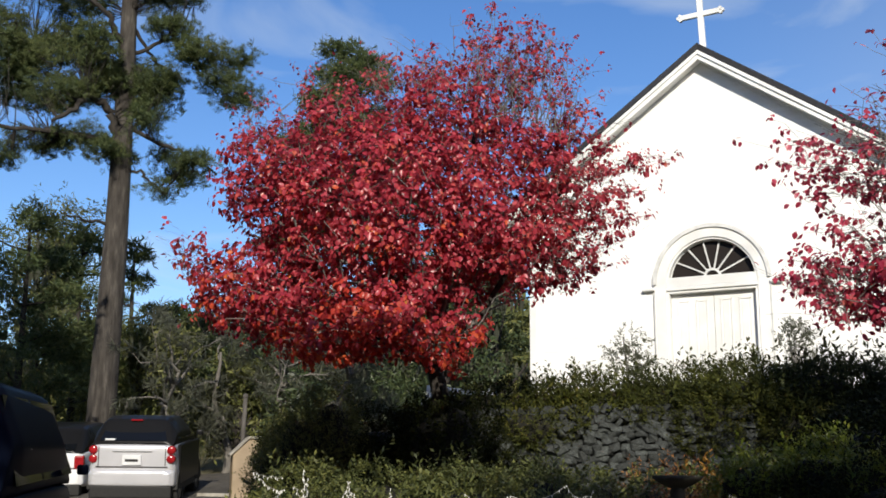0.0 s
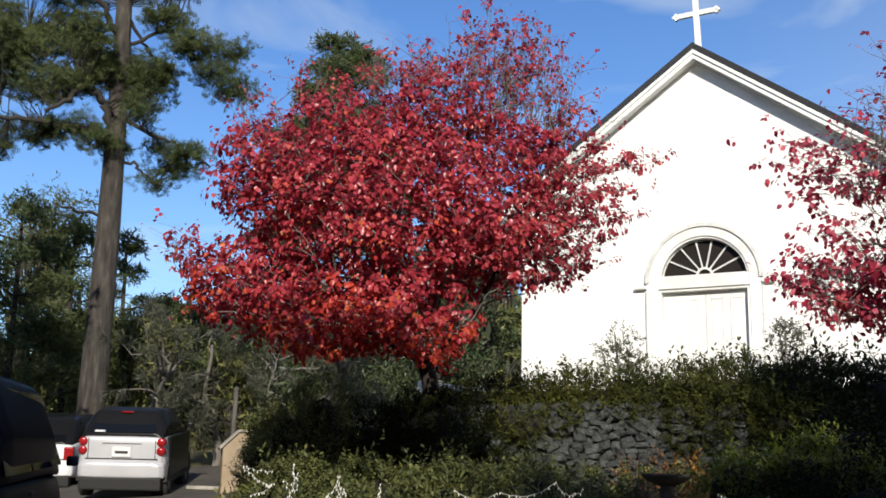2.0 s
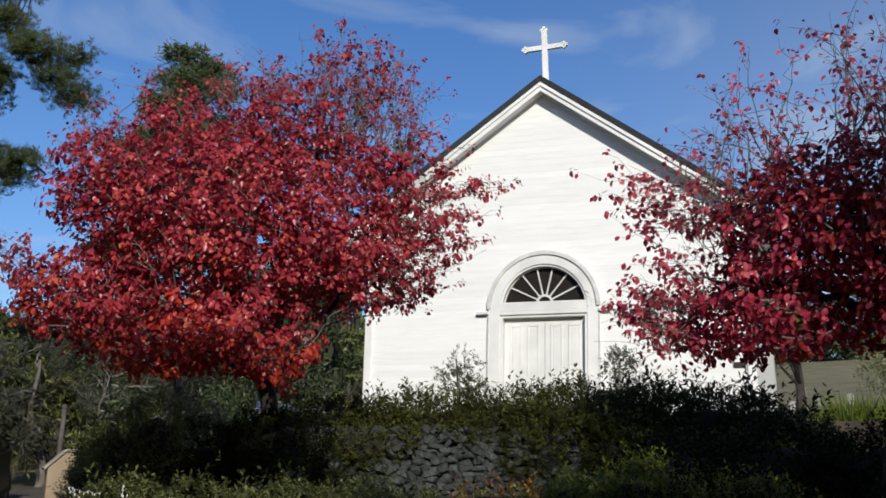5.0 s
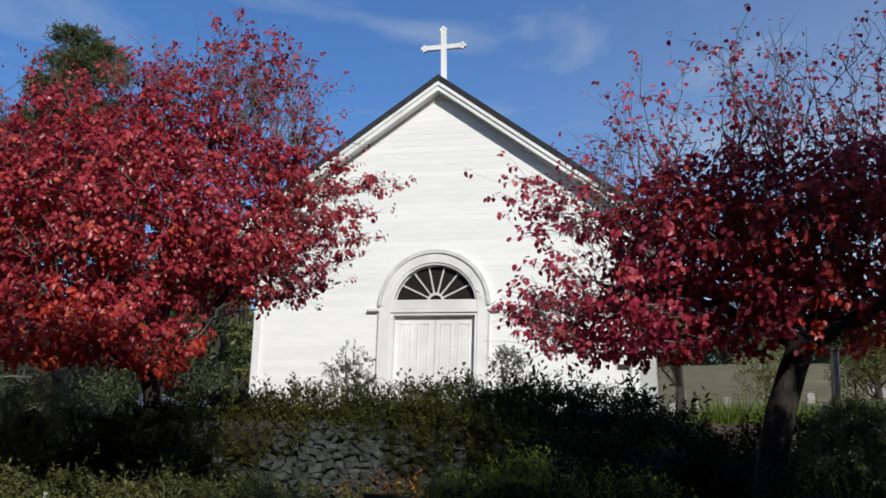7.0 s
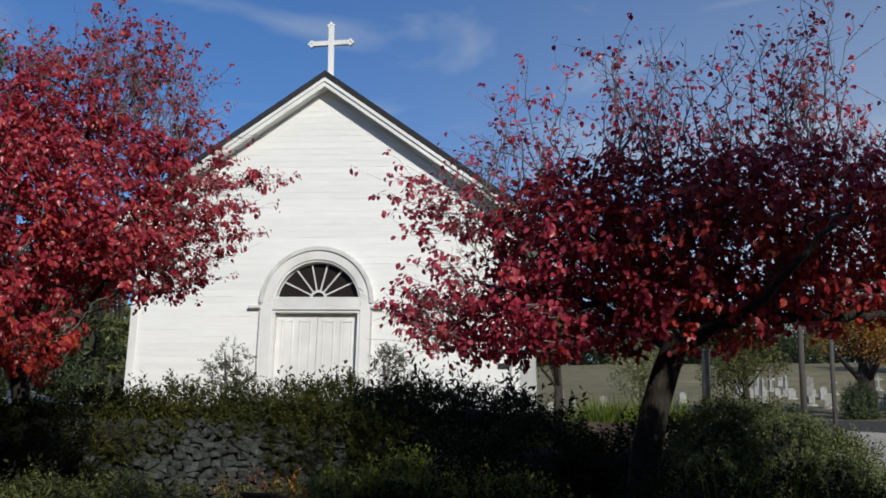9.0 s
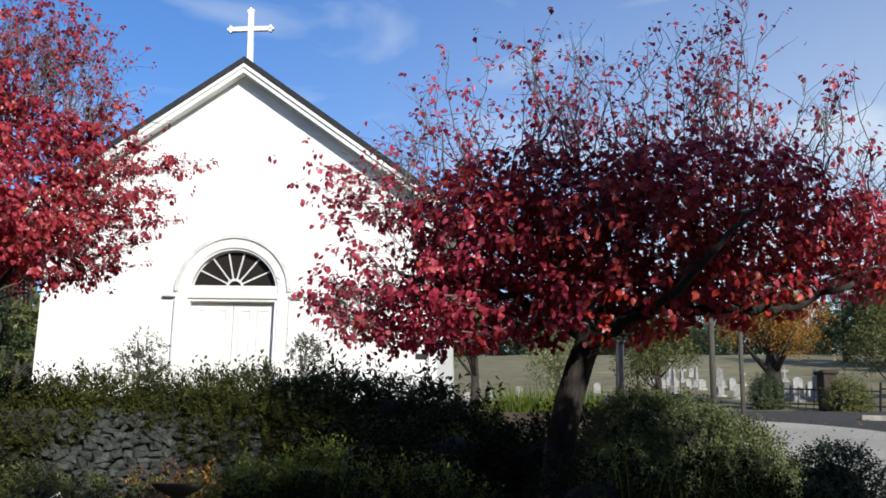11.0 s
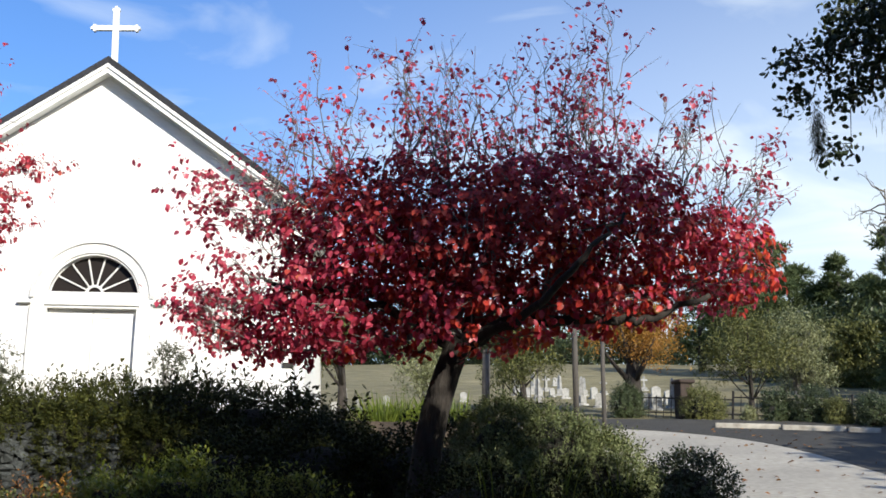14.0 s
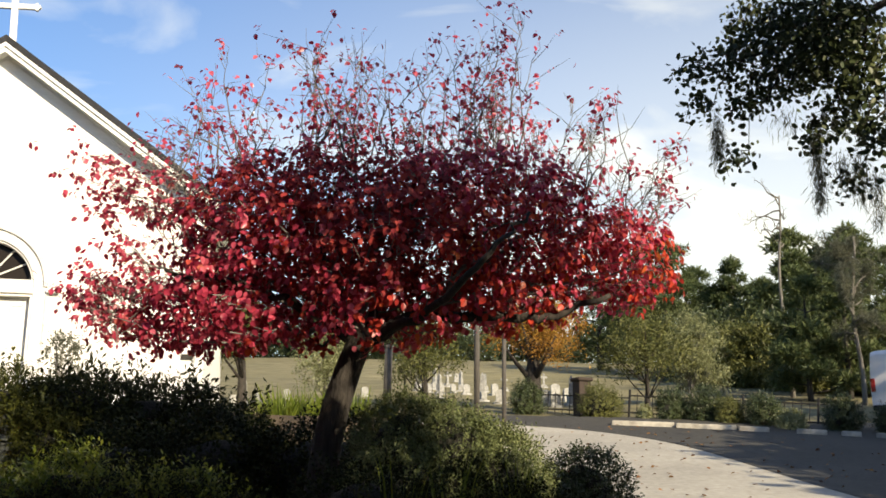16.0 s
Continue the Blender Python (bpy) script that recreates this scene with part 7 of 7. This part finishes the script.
def parked_car(name, m, label, paint, cabin_paint, L, wid, h, belt, rear_rake, hood, wheel_r, small=False, group="parked cars", tumble=0.78):
    """A car that points along +y from its tail at y = 0."""
    root = thing(name, m, label, "car", group)
    w = wid / 2
    g = 0.28 if small else 0.19
    rounded(part("body", loft([(0.0, g + 0.14, belt - 0.04, w * 0.86, w * 0.84), (0.10, g + 0.03, belt + 0.0, w * 0.97, w * 0.94), (0.5, g, belt + 0.02, w, w * 0.96), (L * 0.6, g, belt, w, w * 0.96),
                       (L - hood, g, belt - 0.02, w, w * 0.93), (L - 0.25, g + 0.02, belt - 0.20, w * 0.96, w * 0.84), (L, g + 0.08, belt - 0.32, w * 0.80, w * 0.70)], w, 0.03), paint, root))
    cab_f = L - hood + 0.1
    y0, y1, y2, y3 = 0.06, 0.06 + rear_rake, cab_f - 0.75, cab_f
    t = w * tumble
    rounded(part("cabin", loft([(y0, belt - 0.04, belt + 0.03, w * 0.90, w * 0.86), (y1, belt - 0.04, h - 0.05, w * 0.92, t), (y1 + 0.35, belt - 0.04, h, w * 0.94, t + 0.01), (y2, belt - 0.04, h - 0.02, w * 0.94, t), (y3, belt - 0.06, belt + 0.02, w * 0.92, w * 0.86)], w, 0.03), cabin_paint, root))
    # panes: rear window, windscreen, side windows
    e = 0.02
    part("rear_window", quad_pane([(-w * 0.74, y0 - e + 0.02, belt + 0.05), (w * 0.74, y0 - e + 0.02, belt + 0.05), (t * 0.84, y1 - e - 0.01, h - 0.12), (-t * 0.84, y1 - e - 0.01, h - 0.12)]), CAR_GLASS, root)
    part("windscreen", quad_pane([(w * 0.76, y3 + e, belt + 0.06), (-w * 0.76, y3 + e, belt + 0.06), (-t * 0.86, y2 + e + 0.05, h - 0.08), (t * 0.86, y2 + e + 0.05, h - 0.08)]), CAR_GLASS, root)
    mid = (y1 + y2) / 2
    for s in (-1, 1):
        for ya, yb, yc, yd in ((y0 + rear_rake * 0.7 + 0.14, mid - 0.05, mid - 0.05, y1 + 0.14), (mid + 0.05, y3 - 0.22, y2 - 0.02, mid + 0.05)):
            pts = [(s * w * 0.955, ya, belt + 0.06), (s * w * 0.955, yb, belt + 0.06), (s * (t + 0.035), yc, h - 0.12), (s * (t + 0.035), yd, h - 0.12)]
            part("side_window", quad_pane(pts if s > 0 else pts[::-1]), CAR_GLASS, root)
        part("wing_mirror", block(*sorted((s * (w + 0.02), s * (w + 0.13))), y3 - 0.40, y3 - 0.33, belt + 0.05, belt + 0.15, 0.025, 2), cabin_paint, root)
        part("door_handle", block(*sorted((s * (w - 0.02), s * (w + 0.012))), mid - 0.32, mid - 0.14, belt - 0.13, belt - 0.10, 0.006), BLACK_TRIM, root)
        part("sill", block(*sorted((s * (w - 0.06), s * (w + 0.004))), 0.75, L - 0.85, g - 0.02, g + 0.12, 0.015), BLACK_TRIM, root)
        part("headlight", block(*sorted((s * w * 0.42, s * w * 0.74)), L - 0.14, L + 0.005, belt - 0.42, belt - 0.30, 0.03, 2), RIM, root)
        for yw in (0.48 if small else 0.75, L - 0.45 if small else L - 0.85):
            wheel(root, s * (w - 0.10), yw, wheel_r, 0.19)
            arch = [(yw + (wheel_r + 0.07) * math.cos(a), wheel_r + (wheel_r + 0.07) * math.sin(a)) for a in np.linspace(0, math.pi, 13)]
            part("wheel_arch", prism(arch, s * (w - 0.2), s * (w + 0.004), axis="x"), BLACK_TRIM, root)
        if small:
            # added black panel: paints the flank's shade over the silver body
            part("shaded_side_panel", block(*sorted((s * (w - 0.05), s * (w + 0.012))), 0.30, L - 0.42, g + 0.10, belt - 0.03, 0.012), BLACK_CAR, root, "door panel painted black for the flank's shade")
            for z in (belt - 0.11, belt - 0.265):
                part("tail_light", tube([(s * w * 0.86, 0.14, z), (s * w * 0.86, -0.004, z), (s * w * 0.86, -0.018, z), (s * w * 0.86, -0.022, z)], [0.074, 0.074, 0.05, 0.004], 18), TAIL_RED, root, "round red tail light", smooth=True)
        else:
            part("tail_light", block(*sorted((s * w * 0.74, s * w * 0.955)), -0.012, 0.12, belt - 0.32, belt - 0.06, 0.025, 2), TAIL_RED, root, "red tail light")
    low = g + 0.12
    rounded(part("bumper", loft([(-0.06, low - 0.02, g + 0.34, w * 0.84, w * 0.84), (0.02, low - 0.05, g + 0.40, w * 0.96, w * 0.95), (0.3, low - 0.05, g + 0.40, w * 0.995, w * 0.985)], w, 0.02), paint, root))
    part("diffuser", block(-w * 0.9, w * 0.9, -0.05, 0.2, g - 0.12, low - 0.02, 0.03, 2), BLACK_TRIM, root)
    part("boot_seam", block(-w * 0.80, w * 0.80, -0.004, 0.06, g + 0.405, g + 0.425, 0), BLACK_TRIM, root)
    plate = part("number_plate", block(-0.165, 0.165, -0.03, 0.02, belt - 0.37, belt - 0.20, 0.004), PLATE, root, "pale number plate")
    part("plate_bar", block(-0.11, 0.11, -0.034, -0.028, belt - 0.31, belt - 0.265, 0.0), BLACK_TRIM, plate)
    part("plate_recess", block(-0.34, 0.34, -0.014, 0.05, belt - 0.145, belt - 0.125, 0.004), RIM, root)
    if small:
        for s in (-1, 1):
            part("hatch_seam", block(s * w * 0.74 - 0.006, s * w * 0.74 + 0.006, -0.006, 0.06, g + 0.41, belt - 0.06, 0), BLACK_TRIM, root)
        part("rear_sticker", block(-w * 0.62, -w * 0.40, y0 - 0.03, y0 + 0.02, belt + 0.055, belt + 0.085, 0), PLATE, root)
        part("brake_lamp", block(-0.10, 0.10, y1 - 0.06, y1 + 0.06, h - 0.075, h - 0.05, 0.006), TAIL_RED, root)
    return root


def on_slope(x, y, turn, lift=0.1):
    """A pose on the sloping drive, facing along the turn."""
    z = ground_z(x, y)
    a = radians(turn)
    fx, fy = -math.sin(a), math.cos(a)
    f = Vector((fx * 2, fy * 2, ground_z(x + fx * 2, y + fy * 2) - z)).normalized()
    s = Vector((fy, -fx, 0)).normalized()
    u = s.cross(f).normalized()
    m = Matrix((s, f, u)).transposed().to_4x4()
    m.translation = (x, y, z + lift)
    return m


parked_car("small_car", on_slope(-10.12, 17.25, 18), "small silver two-seat hatchback with a black cabin parked on the drive", SILVER, BLACK_CAR, 2.7, 1.56, 1.56, 1.10, 0.26, 0.55, 0.30, True, tumble=0.74)
parked_car("sport_utility_car", on_slope(-5.63, 6.2, 26.5), "dark blue sport utility car parked behind the silver one", NAVY, NAVY, 4.4, 1.88, 1.92, 1.08, 0.30, 0.7, 0.37, tumble=0.74)
parked_car("white_sedan", on_slope(-13.3, 19.2, 20), "white sedan parked further along the drive", WHITE_CAR, BLACK_CAR, 4.4, 1.75, 1.42, 0.92, 0.75, 1.1, 0.32)
# white delivery van beyond the kerb, its closed flank to the road
def box_van(m, label):
    root = thing("white_van", m, label, "van", "parked cars")
    rounded(part("body", loft([(0.0, 0.45, 2.05, 0.94, 0.86), (0.12, 0.40, 2.16, 0.98, 0.90), (2.2, 0.38, 2.18, 0.98, 0.90), (3.5, 0.38, 2.16, 0.98, 0.89), (4.25, 0.38, 1.45, 0.97, 0.86), (5.0, 0.42, 1.18, 0.90, 0.78)], 0.98, 0.02), WHITE_CAR, root))
    part("windscreen", quad_pane([(0.78, 4.36, 1.42), (-0.78, 4.36, 1.42), (-0.74, 3.66, 2.04), (0.74, 3.66, 2.04)]), CAR_GLASS, root)
    for s in (-1, 1):
        pts = [(s * 0.985, 3.05, 1.32), (s * 0.985, 4.0, 1.32), (s * 0.93, 3.6, 1.96), (s * 0.93, 3.05, 1.98)]
        part("side_window", quad_pane(pts if s > 0 else pts[::-1]), CAR_GLASS, root)
        part("door_rail", block(*sorted((s * 0.965, s * 0.992)), 0.3, 2.9, 1.18, 1.23, 0.006), RIM, root)
        part("sill", block(*sorted((s * 0.93, s * 0.99)), 1.0, 4.0, 0.32, 0.46, 0.015), BLACK_TRIM, root)
        part("tail_light", block(*sorted((s * 0.80, s * 0.93)), -0.012, 0.08, 0.95, 1.35, 0.02, 2), TAIL_RED, root, "red tail light")
        for yw in (0.85, 4.1):
            wheel(root, s * 0.86, yw, 0.34, 0.2)
    part("bumper", block(-0.92, 0.92, -0.08, 0.06, 0.40, 0.56, 0.03, 2), BLACK_TRIM, root)


x, y = polar(46.5, 34.2)
box_van(on_slope(x, y, -62, 0.02), "plain white van parked beyond the roadside shrubs")
# ---- many small pieces of wall and church, last ----
clapboards()
fieldstones()
